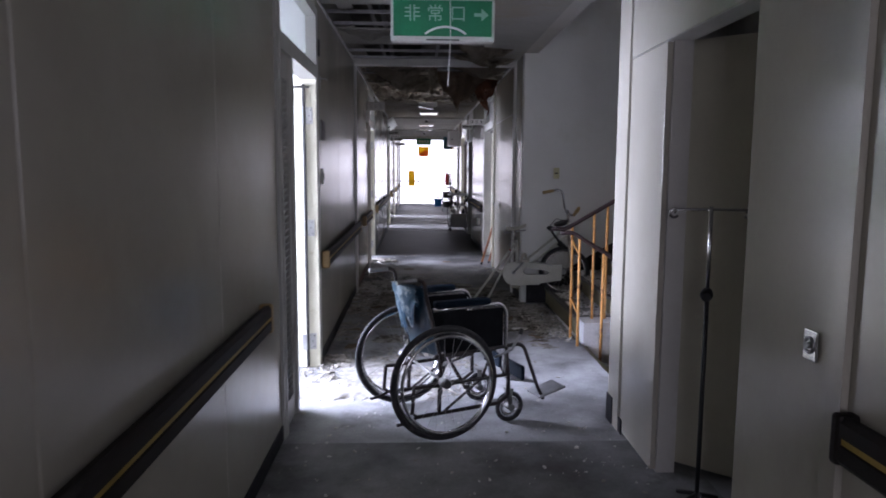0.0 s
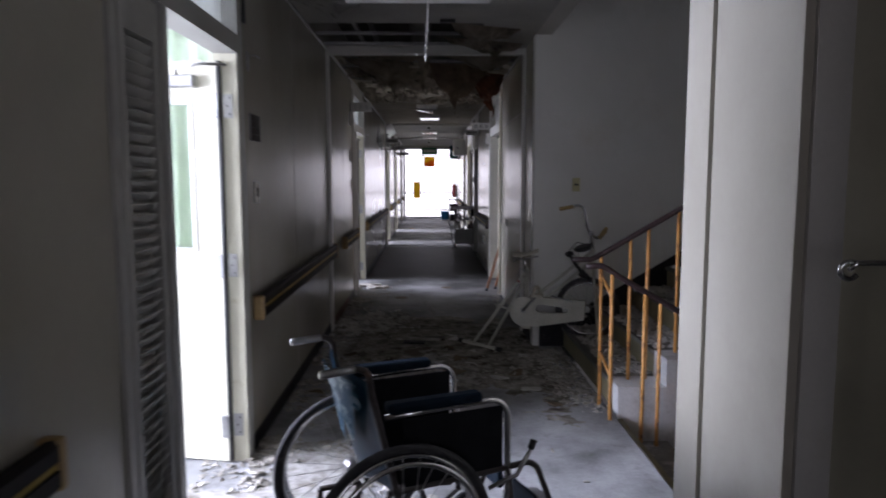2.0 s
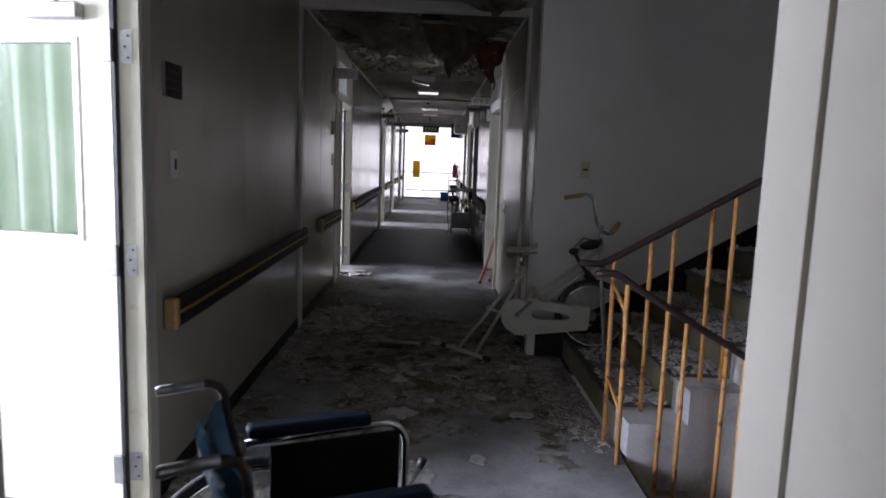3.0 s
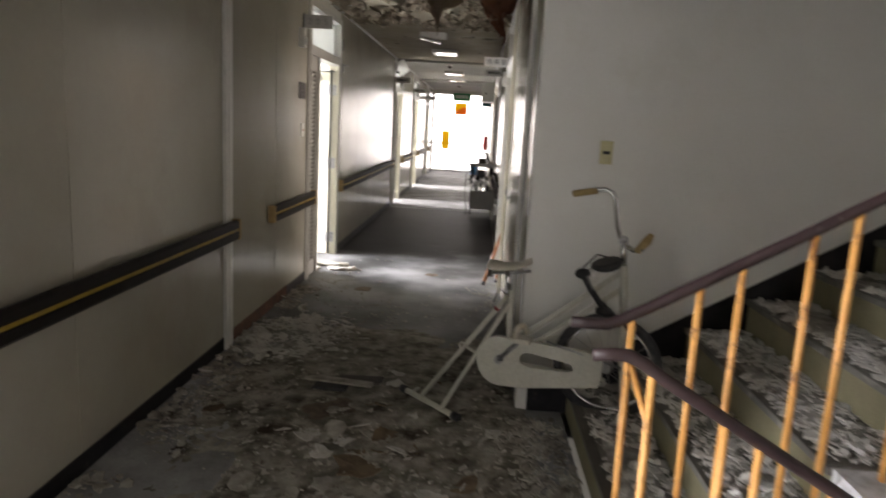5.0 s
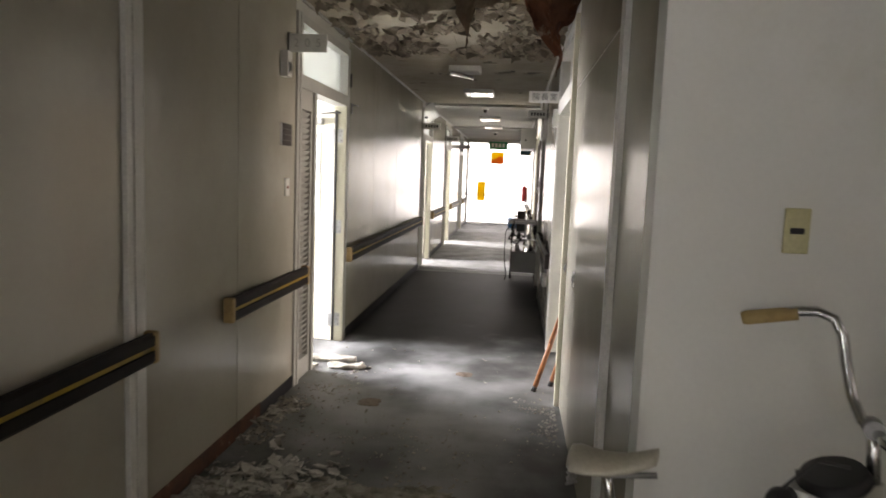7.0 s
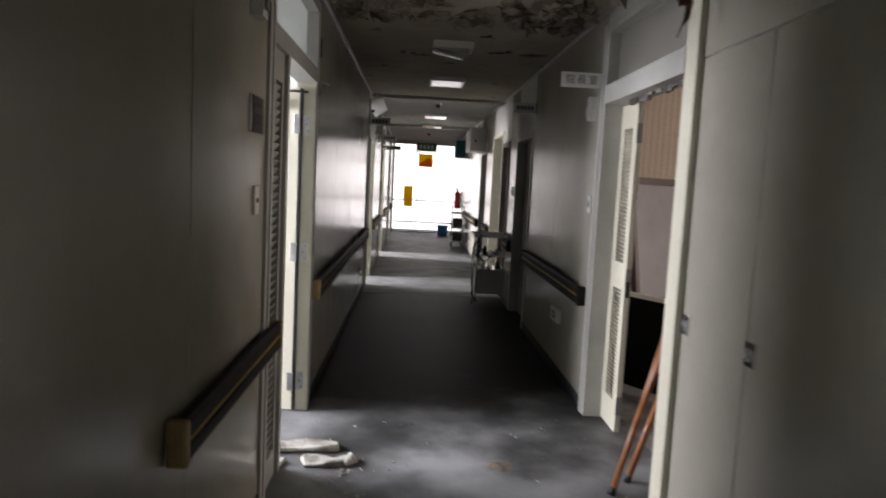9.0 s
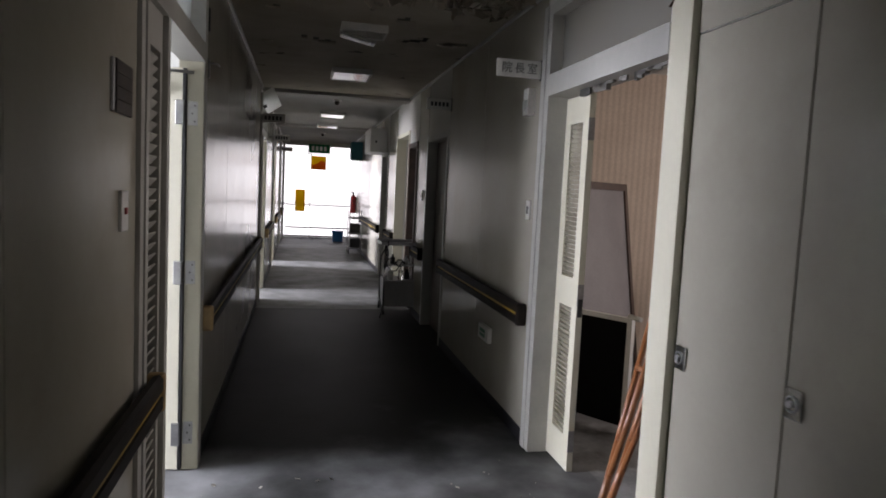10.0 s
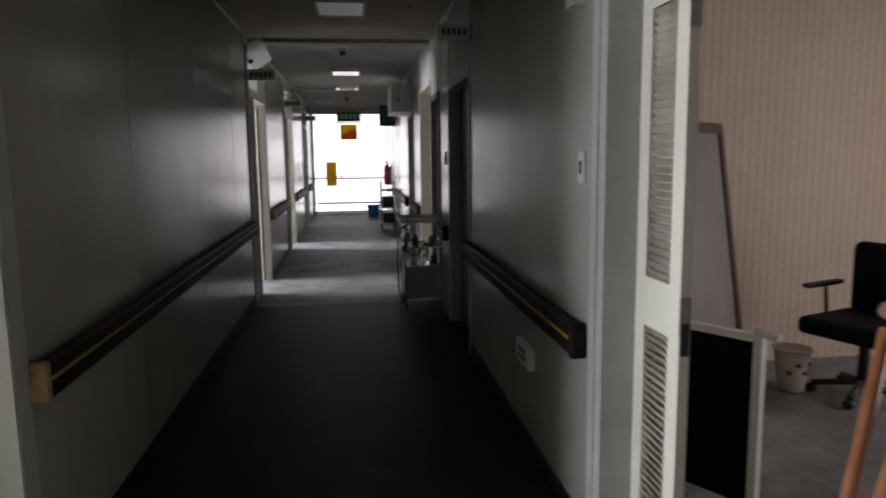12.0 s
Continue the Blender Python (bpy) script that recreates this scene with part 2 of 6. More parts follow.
def link(name, bm, mat, parent=None, label=""):
    bmesh.ops.recalc_face_normals(bm, faces=bm.faces)
    me = bpy.data.meshes.new(name)
    bm.to_mesh(me)
    bm.free()
    for m in (mat if isinstance(mat, (list, tuple)) else [mat]):
        me.materials.append(m)
    ob = new(name, me)
    if parent is not None:
        ob.parent = parent
    if label:
        tagged(ob, label)
    return ob


def part(name, bm, mat, parent, label=""):
    return link(name, bm, mat, parent, label)


def thing(name, at, label, category, group="", rz=0.0):
    ob = new(name)
    ob.empty_display_size = 0.1
    ob.matrix_world = pose(at[0], at[1], at[2], 0, 0, rz)
    return tagged(ob, label, category, group)


def setting(name, bm, mat, label, category):
    return tagged(link(name, bm, mat), label, category, kind="structure")


def boxes(*rows):
    bm = bmesh.new()
    for r in rows:
        box(bm, *r)
    return bm


# ---- the large structure ----
XL, XR, TOP, ROOF = -0.79, 1.10, 2.72, 3.15
WL = XL - 0.12          # room side of the wall with the ward doors
WR = XR + 0.12
END, BACK = 27.5, -2.5
LDOORS = [(3.67, 5.15), (10.22, 11.70), (16.62, 18.05), (20.35, 21.75), (24.3, 25.6)]

# starts where the doorway light begins, painted paler to match it
setting("floor_stair_end", boxes((XL - 0.12, XR + 0.25, 3.62, 8.2, -0.15, 0)), M_LITFLOOR, "dusty floor before the stairs, painted paler for the doorway light", "floor")
setting("floor_near", boxes((XL - 0.12, XR + 0.25, BACK, 3.62, -0.15, 0)), M_LINO, "scuffed grey vinyl corridor floor", "floor")
floor = setting("floor", boxes((WX - 0.2, XL - 0.12, BACK, 8.2, -0.15, 0), (WX - 0.2, XR + 0.25, 8.2, 16.4, -0.15, 0), (WX - 0.2, XL - 0.12, 16.4, END + 0.1, -0.15, 0), (XR + 0.25, 5.8, 7.5, 9.0, -0.15, 0), (XR + 0.25, 5.8, 14.0, END + 0.1, -0.15, 0), (XR + 0.25, 5.8, BACK, 3.9, -0.15, 0)), M_FLOOR, "dusty grey vinyl corridor floor strewn with flakes, shade painted in beyond the dust", "floor")

# paler than the shaded run: light from the ward doors is in its colour
setting("floor_far", boxes((XL - 0.12, XR + 0.25, 16.4, END + 0.1, -0.15, 0)), M_LINO, "grey vinyl corridor floor, painted paler for the daylight crossing it", "floor")
setting("floor_office", boxes((XR + 0.25, 5.8, 9.0, 14.0, -0.15, 0)), M_LINO, "pale grey dusty office floor", "floor")
# wall with the ward doors: solid runs, heads over the doors
runs, y = [], BACK
for a, b in LDOORS:
    runs.append((WL, XL - 0.006, y, a, 0, ROOF))
    runs.append((WL, XL - 0.006, a, b, 2.62, ROOF))
    y = b
runs.append((WL, XL - 0.006, y, END, 0, ROOF))
wall_left = setting("wall_west", boxes(*runs), M_PLASTER, "partition wall faced with shiny off-white panels", "wall")


def facing(parent, x, spans, lo=0.0, hi=TOP, mat=M_PANEL, t=0.006):
    """Facing panels with narrow open joints, each one a piece."""
    for a, b in spans:
        x0, x1 = (x, x - t) if x < 0 else (x, x + t)
        part("panel", rounded(min(x0, x1), max(x0, x1), a + 0.003, b - 0.003, lo, hi, 0.0015), mat, parent)


facing(wall_left, XL, [(-2.5, -1.2), (-1.2, 0.1), (0.1, 1.36), (1.36, 2.62), (2.62, 3.67), (5.15, 6.50), (6.50, 8.13), (8.27, 9.25), (9.25, 10.22), (11.70, 12.9), (12.9, 14.3), (14.3, 15.7), (15.7, 16.62), (18.05, 19.2), (19.2, 20.35), (21.75, 23.0), (23.0, 24.3), (25.6, END)])

# the other side: runs, openings, stairwell
wall_right = setting("wall_east", boxes((XR + 0.006, WR, BACK, 1.77, 0, ROOF), (XR + 0.006, WR, 1.77, 3.76, 2.08, ROOF), (XR + 0.03, WR, 3.22, 3.76, 0, 2.08),
    (XR + 0.006, WR, 7.62, 8.16, 0, ROOF), (XR + 0.006, WR, 8.16, 10.2, 2.14, ROOF), (XR + 0.03, WR, 8.16, 10.2, 0, 2.14), (XR + 0.006, WR, 10.2, 11.8, 2.62, ROOF),
    (XR + 0.006, WR, 11.8, 14.4, 0, ROOF), (XR + 0.006, WR, 14.4, 15.5, 2.12, ROOF), (XR + 0.006, WR, 15.5, 16.15, 0, ROOF), (XR + 0.006, WR, 16.15, 16.85, 2.12, ROOF), (XR + 0.006, WR, 16.85, 18.05, 2.3, ROOF), (XR + 0.006, WR, 18.05, 19.0, 0, ROOF),
    (XR + 0.006, WR, 19.0, 19.9, 2.12, ROOF), (XR + 0.006, WR, 19.9, END, 0, ROOF)), M_PLASTER, "off-white partition wall with doors and a stair opening", "wall")
facing(wall_right, XR, [(-2.5, -1.1), (-1.1, 0.3), (0.3, 1.77), (7.62, 8.10), (11.80, 13.1), (13.1, 14.4), (15.5, 16.15), (18.05, 19.0), (19.9, 22.0), (22.0, 24.0), (24.0, 26.0), (26.0, END)])

facing(wall_right, XR, [(8.19, 10.2)], 2.142)
facing(wall_right, XR, [(1.77, 3.757)], 2.082)
# never in view; its opening is added for the fill lamp behind the start
setting("wall_south", boxes((WX, -0.6, BACK - 0.15, BACK, 0, ROOF), (0.9, 5.8, BACK - 0.15, BACK, 0, ROOF), (-0.6, 0.9, BACK - 0.15, BACK, 0, 1.1), (-0.6, 0.9, BACK - 0.15, BACK, 2.4, ROOF)), M_PLASTER, "unseen end wall behind the corridor, with an opening added for fill light", "wall")
# end of the corridor: lintel and piers round the glazed doors
setting("wall_north", boxes((WX, XL, END, END + 0.15, 0, ROOF), (XL, XR + 0.35, END, END + 0.15, 2.66, ROOF), (XR + 0.35, 5.8, END, END + 0.15, 0, ROOF)), M_PLASTER, "end wall pierced by a full-height glazed opening", "wall")
setting("slab", boxes((WX - 0.2, 5.8, BACK, 3.4, ROOF, ROOF + 0.15), (WX - 0.2, XR + 0.3, 3.4, 7.6, ROOF, ROOF + 0.15), (WX - 0.2, 5.8, 7.6, END + 0.15, ROOF, ROOF + 0.15)), M_SLAB, "bare concrete slab above the fallen ceiling", "ceiling")

# outer wall of the wards with windows
wins = [(2.8, 6.9), (9.05, 13.45), (17.0, 18.6), (20.9, 22.3), (24.7, 26.1)]
runs, y = [], BACK
for a, b in wins:
    runs += [(WX - 0.18, WX, y, a, 0, ROOF), (WX - 0.18, WX, a, b, 0, 0.8), (WX - 0.18, WX, a, b, 2.3, ROOF)]
    y = b
runs.append((WX - 0.18, WX, y, END, 0, ROOF))
setting("wall_outer_west", boxes(*runs), M_ROOM, "white outer ward wall with windows", "wall")
for i, y in enumerate((1.2, 8.2, 14.6, 19.2, 23.2)):
    setting("wall_ward_%d" % (i + 1), boxes((WX, WL, y - 0.05, y + 0.05, 0, ROOF)), M_ROOM, "white ward dividing wall", "wall")
setting("ceiling_wards", boxes((WX, WL, BACK, END, TOP, TOP + 0.02)), M_ROOM, "white ward ceiling", "ceiling")
setting("backdrop", boxes((-26, -25.9, -20, 60, -3, 16), (-26, 26, 58, 58.1, -3, 16)), M_SKY, "bright overcast sky and haze outside the windows", "backdrop")

# director's room and rooms beyond
setting("wall_director_north", boxes((WR, 5.6, 13.9, 14.0, 0, ROOF)), M_ROOM, "plain room wall", "wall")
setting("wall_director_south", boxes((WR, 5.6, 8.9, 9.0, 0, ROOF)), M_ROOM, "plain room wall", "wall")
setting("wall_outer_east", boxes((5.6, 5.78, BACK, 10.5, 0, ROOF), (5.6, 5.78, 10.5, 12.7, 0, 0.85), (5.6, 5.78, 10.5, 12.7, 2.35, ROOF), (5.6, 5.78, 12.7, END, 0, ROOF)), M_ROOM, "white outer wall with a window", "wall")
setting("ceiling_rooms_east", boxes((WR, 5.6, 7.6, END, TOP, TOP + 0.02), (WR, 5.6, BACK, 3.8, TOP, TOP + 0.02)), M_ROOM, "white room ceiling", "ceiling")
setting("wall_room_1", boxes((WR, 4.2, 16.6, 16.7, 0, ROOF), (WR, 4.2, 20.2, 20.3, 0, ROOF), (4.2, 4.3, 16.6, 20.3, 0, ROOF)), M_ROOM, "plain white room walls", "wall")
setting("wall_closet", boxes((WR, 2.6, 2.1, 2.2, 0, ROOF), (WR, 2.6, 3.62, 3.7, 0, ROOF), (2.5, 2.6, 2.2, 3.62, 0, ROOF)), M_PLASTER, "dim closet walls", "wall")

# ---- doors of the wards ----
def text_mesh(body, size, at, rot, mat, parent, name="lettering", align="CENTER"):
    cu = bpy.data.curves.new("writing", "FONT")
    cu.body, cu.size, cu.align_x, cu.align_y, cu.extrude = body, size, align, "CENTER", 0.0008
    tmp = bpy.data.objects.new("writing", cu)
    scene.collection.objects.link(tmp)
    me = bpy.data.meshes.new_from_object(tmp.evaluated_get(bpy.context.evaluated_depsgraph_get()))
    bpy.data.objects.remove(tmp)
    me.materials.clear()
    me.materials.append(mat)
    ob = new(name, me)
    ob.parent = parent
    ob.matrix_basis = pose(*at, *rot)
    return ob


def curtain(name, x0, x1, y, z0, z1, label, waves=9, depth=0.05, seed=1):
    rnd = random.Random(seed)
    bm, n, rows = bmesh.new(), waves * 8, 10
    grid = []
    for i in range(n + 1):
        u = i / n
        col = []
        for j in range(rows + 1):
            v = j / rows
            w = math.sin(u * waves * math.tau + 0.8 * math.sin(u * 5) + 0.5 * v) * depth * (0.5 + 0.5 * v)
            lift = 0.05 * math.sin(u * 4.0 + 1) * v
            col.append(bm.verts.new((x0 + (x1 - x0) * u, y + w, z1 + (z0 + lift - z1) * v)))
        grid.append(col)
    for i in range(n):
        for j in range(rows):
            bm.faces.new((grid[i][j], grid[i + 1][j], grid[i + 1][j + 1], grid[i][j + 1])).smooth = True
    bmesh.ops.solidify(bm, geom=bm.faces[:], thickness=0.003)
    th = thing(name, ((x0 + x1) / 2, y, z0), label, "curtain")
    c = part("cloth", bm, M_CURTAIN, None)
    c.parent, c.matrix_parent_inverse = th, th.matrix_world.inverted()
    r = part("curtain_rail", tube(bmesh.new(), [(x0, y, z1 + 0.02), (x1, y, z1 + 0.02)], 0.012), M_ALU, None)
    r.parent, r.matrix_parent_inverse = th, th.matrix_world.inverted()
    return th


def ward_door(i, a, b, full=True, swing=98):
    d = tagged(new("door_%d" % i), "open cream ward door with louvred side panel", "door", kind="structure")
    d.matrix_world = pose(XL, a, 0)
    w = b - a
    x1, x0 = 0.014, -0.105
    fr = boxes((x0, x1, 0, 0.05, 0, 2.62), (x0, x1 + 0.006, 0.05, 0.09, 0, 2.62), (x0, x1, w - 0.08, w, 0, 2.62), (x0, x1, 0.09, w - 0.08, 2.56, 2.62),
               (x0, x1 + 0.004, 0.09, w - 0.08, 2.12, 2.21), (x0, x1, 0.42, 0.47, 0, 2.12))
    part("frame", fr, M_GREYFRAME, d, "grey painted steel frame")
    part("jamb_lining", boxes((x0 - 0.004, x1 - 0.004, w - 0.098, w - 0.082, 0, 2.12)), M_FRAME, d, "yellowed cream door lining")
    part("transom_pane", boxes((-0.065, -0.059, 0.09, w - 0.08, 2.21, 2.56)), M_FROST, d, "frosted transom pane")
    # louvred side panel
    lp = part("louvre_panel", boxes((-0.05, -0.006, 0.09, 0.135, 0.0, 2.12), (-0.05, -0.006, 0.385, 0.42, 0.0, 2.12), (-0.05, -0.006, 0.135, 0.385, 0.0, 0.14), (-0.05, -0.006, 0.135, 0.385, 1.98, 2.12), (-0.05, -0.047, 0.135, 0.385, 0.14, 1.98)), M_GREYFRAME, d, "grey louvred side panel")
    slat = bmesh.new()
    box(slat, -0.003, 0.003, -0.124, 0.124, -0.018, 0.018)
    bmesh.ops.rotate(slat, verts=slat.verts, cent=(0, 0, 0), matrix=Matrix.Rotation(radians(40), 3, "Y"))
    me = bpy.data.meshes.new("slat")
    slat.to_mesh(me)
    slat.free()
    me.materials.append(M_GREYFRAME)
    n = 46 if full else 24
    for j in range(n):
        s = new("slat", me)
        s.parent = lp
        s.location = (-0.026, 0.26, 0.17 + (1.78) * j / (n - 1))
    # the leaf, hung on the far jamb, swung into the ward
    W, H = 0.86, 2.08
    leaf = part("leaf", boxes((0, 0.14, 0, 0.036, 0.01, H), (0.62, W, 0, 0.036, 0.01, H), (0.14, 0.62, 0, 0.036, 0.01, 1.13), (0.14, 0.62, 0, 0.036, 1.88, H)), M_DOOR, d, "cream painted door leaf, standing open")
    leaf.matrix_basis = pose(-0.080, w - 0.088, 0, 0, 0, 180 - (swing - 90))
    part("vision_frame", boxes((0.135, 0.155, -0.006, 0.042, 1.12, 1.89), (0.605, 0.625, -0.006, 0.042, 1.12, 1.89), (0.155, 0.605, -0.006, 0.042, 1.12, 1.14), (0.155, 0.605, -0.006, 0.042, 1.87, 1.89)), M_ALU, leaf, "aluminium window bead")
    part("pane", boxes((0.155, 0.605, 0.014, 0.020, 1.14, 1.87)), M_GLASS, leaf, "clear glass pane")
    # black strip added for the shade in the gap between leaf and jamb
    part("gap_shade_strip", boxes((-0.014, -0.001, 0.004, 0.034, 0.01, H)), M_BLACK, leaf, "black strip standing in for the dark hinge gap")
    if full:
        for z in (0.2, 1.05, 1.86):
            part("hinge", box(bmesh.new(), -0.012, 0.03, 0.034, 0.05, z - 0.06, z + 0.06, 0.003), M_STEEL, leaf, "steel butt hinge")
            jh = part("hinge_plate", boxes((-0.064, -0.016, w - 0.1005, w - 0.0985, z - 0.06, z + 0.06)), M_STEEL, d, "steel hinge plate with screws")
            for q in (-0.04, 0.0, 0.04):
                part("screw", tube(bmesh.new(), [(-0.030 - 0.012 * (q == 0), w - 0.1022, z + q), (-0.030 - 0.012 * (q == 0), w - 0.1004, z + q)], 0.005, 8), M_BLACK, jh)
        cl = bmesh.new()
        box(cl, 0.10, 0.32, 0.036, 0.085, 1.95, 2.01, 0.008)
        tube(cl, [(0.20, 0.06, 2.01), (0.20, 0.07, 2.045), (0.02, 0.14, 2.05), (-0.05, 0.03, 2.06)], 0.008)
        part("door_closer", cl, M_STEEL, leaf, "grey overhead door closer")
        kn = bmesh.new()
        tube(kn, [(W - 0.06, 0.036, 1.0), (W - 0.06, 0.08, 1.0), (W - 0.16, 0.085, 1.0)], 0.010)
        part("lever_handle", kn, M_CHROME, leaf, "chrome lever handle")
    return d


for i, (a, b) in enumerate(LDOORS):
    ward_door(i + 1, a, b, i < 2, 101 if i == 0 else 101 if i == 1 else 96)
curtain("ward_curtain", -1.15, -3.0, 5.95, 0.95, 2.42, "pale green pleated ward curtain hanging from a rail", 11, seed=3)
curtain("ward_curtain", -1.30, -2.3, 12.25, 0.95, 2.42, "pale green ward curtain drawn aside on a rail", 7, seed=4)

# frames of the ward windows
for k, (a, b) in enumerate(wins):
    w = tagged(new("window_%d" % (k + 1)), "bright aluminium ward window", "window", kind="structure")
    w.matrix_world = pose(WX - 0.09, a, 0.8)
    L = b - a
    part("window_frame", boxes((-0.03, 0.03, 0, 0.05, 0, 1.5), (-0.03, 0.03, L - 0.05, L, 0, 1.5), (-0.03, 0.03, 0.05, L - 0.05, 0, 0.05), (-0.03, 0.03, 0.05, L - 0.05, 1.45, 1.5), (-0.025, 0.025, L / 2 - 0.025, L / 2 + 0.025, 0.05, 1.45)), M_ALU, w)
    part("window_sill", boxes((0.03, 0.14, -0.03, L + 0.03, -0.03, 0.0)), M_ROOM, w)

# ---- hand rails ----
def door_stay(y):
    t = thing("door_stay", (XL, y, 2.10), "small dark metal door stay on the wall", "door stay")
    part("cover", rounded(0, 0.02, -0.015, 0.015, 0.20, 0.32, 0.004), M_BLACK, t)
    part("hook_plate", rounded(0, 0.012, 0.06, 0.085, -0.03, 0.07, 0.003), M_STEEL, t)
    part("hook", tube(bmesh.new(), [(0.01, 0.07, 0.05), (0.05, 0.075, 0.05), (0.055, 0.12, 0.045)], 0.005, 6), M_STEEL, t)


door_stay(5.21)
door_stay(11.74)


def handrail(y0, y1, side=-1):
    x = XL if side < 0 else XR
    h = thing("handrail", (x, y0, 0.788 if side < 0 else 0.795), "dark brown wall handrail with a worn yellow stripe", "handrail", "corridor handrails")
    s = -side                                   # towards the corridor
    L = y1 - y0
    pro = [(0.028, -0.062), (0.05, -0.066), (0.062, -0.052), (0.062, -0.012), (0.052, -0.008), (0.052, 0.008), (0.062, 0.012), (0.062, 0.05), (0.05, 0.066), (0.028, 0.062)]
    bm = bmesh.new()
    v0 = [bm.verts.new((s * p, 0.035, q)) for p, q in pro]
    v1 = [bm.verts.new((s * p, L - 0.035, q)) for p, q in pro]
    for i in range(len(pro)):
        j = (i + 1) % len(pro)
        bm.faces.new((v0[i], v0[j], v1[j], v1[i]))
    bm.faces.new(v0)
    bm.faces.new(v1)
    part("rail_body", bm, M_RAIL, h)
    part("stripe", boxes((s * 0.0515, s * 0.0555, 0.036, L - 0.036, -0.0085, 0.0085)), M_YELLOW, h, "worn yellow stripe")
    for e in (0, L - 0.04):
        part("end_cap", rounded(min(s * 0.004, s * 0.066), max(s * 0.004, s * 0.066), e, e + 0.04, -0.069, 0.069, 0.012), M_CAP if side < 0 else M_RAIL, h, "plastic end cap")
    for k in range(max(2, int(L / 1.0) + 1)):
        yy = 0.2 + (L - 0.4) * k / max(1, max(2, int(L / 1.0) + 1) - 1)
        part("bracket", rounded(min(0, s * 0.03), max(0, s * 0.03), yy - 0.03, yy + 0.03, -0.03, 0.03, 0.004), M_STEEL, h)
    return h


for a, b in ((-2.3, 3.22), (5.24, 8.29), (9.04, 10.41), (11.70, 16.6), (18.15, 20.3), (21.85, 24.2), (25.7, 27.3)):
    handrail(a, b, -1)
for a, b in ((-2.3, 1.74), (11.86, 14.42), (15.52, 16.12), (18.08, 18.95), (20.0, 23.5)):
    handrail(a, b, 1)

# ---- skirting and trims ----
def skirting(x, spans, mat=M_SKIRT, h=0.085):
    for a, b in spans:
        lo, hi = (x, x + 0.006) if x < 0 else (x - 0.006, x)
        setting("baseboard", boxes((lo, hi, a, b, 0.0, h)), mat, "black vinyl skirting, scuffed and dusty", "baseboard")


skirting(XL, [(-2.5, 3.67), (5.15, 8.12), (9.6, 10.22), (11.70, 16.62), (18.05, 20.35), (21.75, 24.3), (25.6, END)])
skirting(XL, [(8.28, 9.6)], M_SKIRT2, 0.095)
skirting(XR, [(-2.5, 1.77), (3.70, 3.78), (7.62, 8.10), (11.80, 14.4), (15.5, 16.15), (18.05, 19.0), (19.9, END)])

portal = boxes((XL, XL + 0.022, 8.13, 8.17, 0, TOP), (XL, XL + 0.022, 8.185, 8.225, 0, TOP), (XL, XL + 0.012, 8.17, 8.27, 0, TOP),
               (XR - 0.022, XR, 8.10, 8.14, 0, TOP), (XR - 0.022, XR, 8.155, 8.19, 0, TOP), (XR - 0.012, XR, 8.14, 8.19, 0, TOP),
               (XL, XR, 8.13, 8.24, TOP - 0.05, TOP + 0.03))
setting("trim_portal", portal, M_WHITEP, "pale steel portal trim across the corridor", "trim")
# corner post beside the stairs
setting("trim_corner_post", boxes((XR - 0.008, WR + 0.03, 3.76, 3.96, 0, ROOF)), M_PANEL, "off-white corner post at the stair opening", "trim")
setting("trim_corner_foot", boxes((XR - 0.014, XR - 0.008, 3.86, 3.97, 0, 0.16), (XR - 0.014, WR, 3.96, 3.966, 0, 0.16)), M_SKIRT, "black vinyl foot of the corner post", "trim")
setting("trim_wall_end", boxes((XR, XR + 0.165, 7.5, 7.62, 0, ROOF)), M_STAIRW, "off-white pier at the end of the stair wall", "trim")

# ---- flush doors along the stair side ----
def flush_lock(parent, y, z, x=None):
    lx = (XR if x is None else x)
    lk = part("flush_lock", rounded(lx - 0.010, lx + 0.002, y - 0.034, y + 0.034, z - 0.045, z + 0.045, 0.004), M_CHROME, parent, "square chrome flush lock")
    r = bmesh.new()
    tube(r, [(lx - 0.012, y + 0.022 * math.cos(q * math.tau / 16), z + 0.022 * math.sin(q * math.tau / 16)) for q in range(16)], 0.004, 6, True)
    tube(r, [(lx - 0.010, y, z), (lx - 0.022, y, z)], 0.010, 10)
    part("thumb_turn", r, M_STEEL, lk)
    return lk


def flush_leaf(i, spans, z1, locks, label):
    d = tagged(new("door_%d" % i), label, "door", kind="structure")
    for a, b in spans:
        part("leaf", rounded(XR + 0.002, XR + 0.03, a + 0.004, b - 0.004, 0.012, z1, 0.003), M_PANEL, d)
    for y, z in locks:
        flush_lock(d, y, z)
    return d


flush_leaf(6, [(8.19, 9.605), (9.605, 10.2)], 2.135, [(9.56, 0.98), (10.145, 0.965)], "closed off-white flush double door")
flush_leaf(7, [(1.835, 2.39), (3.23, 3.755)], 2.075, [(1.945, 0.985)], "off-white flush sliding door leaves")
setting("trim_door_post", boxes((XR - 0.02, WR, 1.77, 1.835, 0, 2.4)), M_PANEL, "off-white door post", "trim")
cd = tagged(new("door_8"), "narrow off-white closet door leaf folded inwards", "door", kind="structure")
cd.matrix_world = pose(XR + 0.085, 3.43, 0, 0, 0, -42)
part("leaf", rounded(0, 0.62, -0.035, 0, 0.012, 2.10, 0.003), M_DOOR, cd)

# ---- director's room door ----
dd = tagged(new("door_9"), "grey steel door frame, cream louvred side leaf shut", "door", kind="structure")
dd.matrix_world = pose(XR, 10.2, 0)
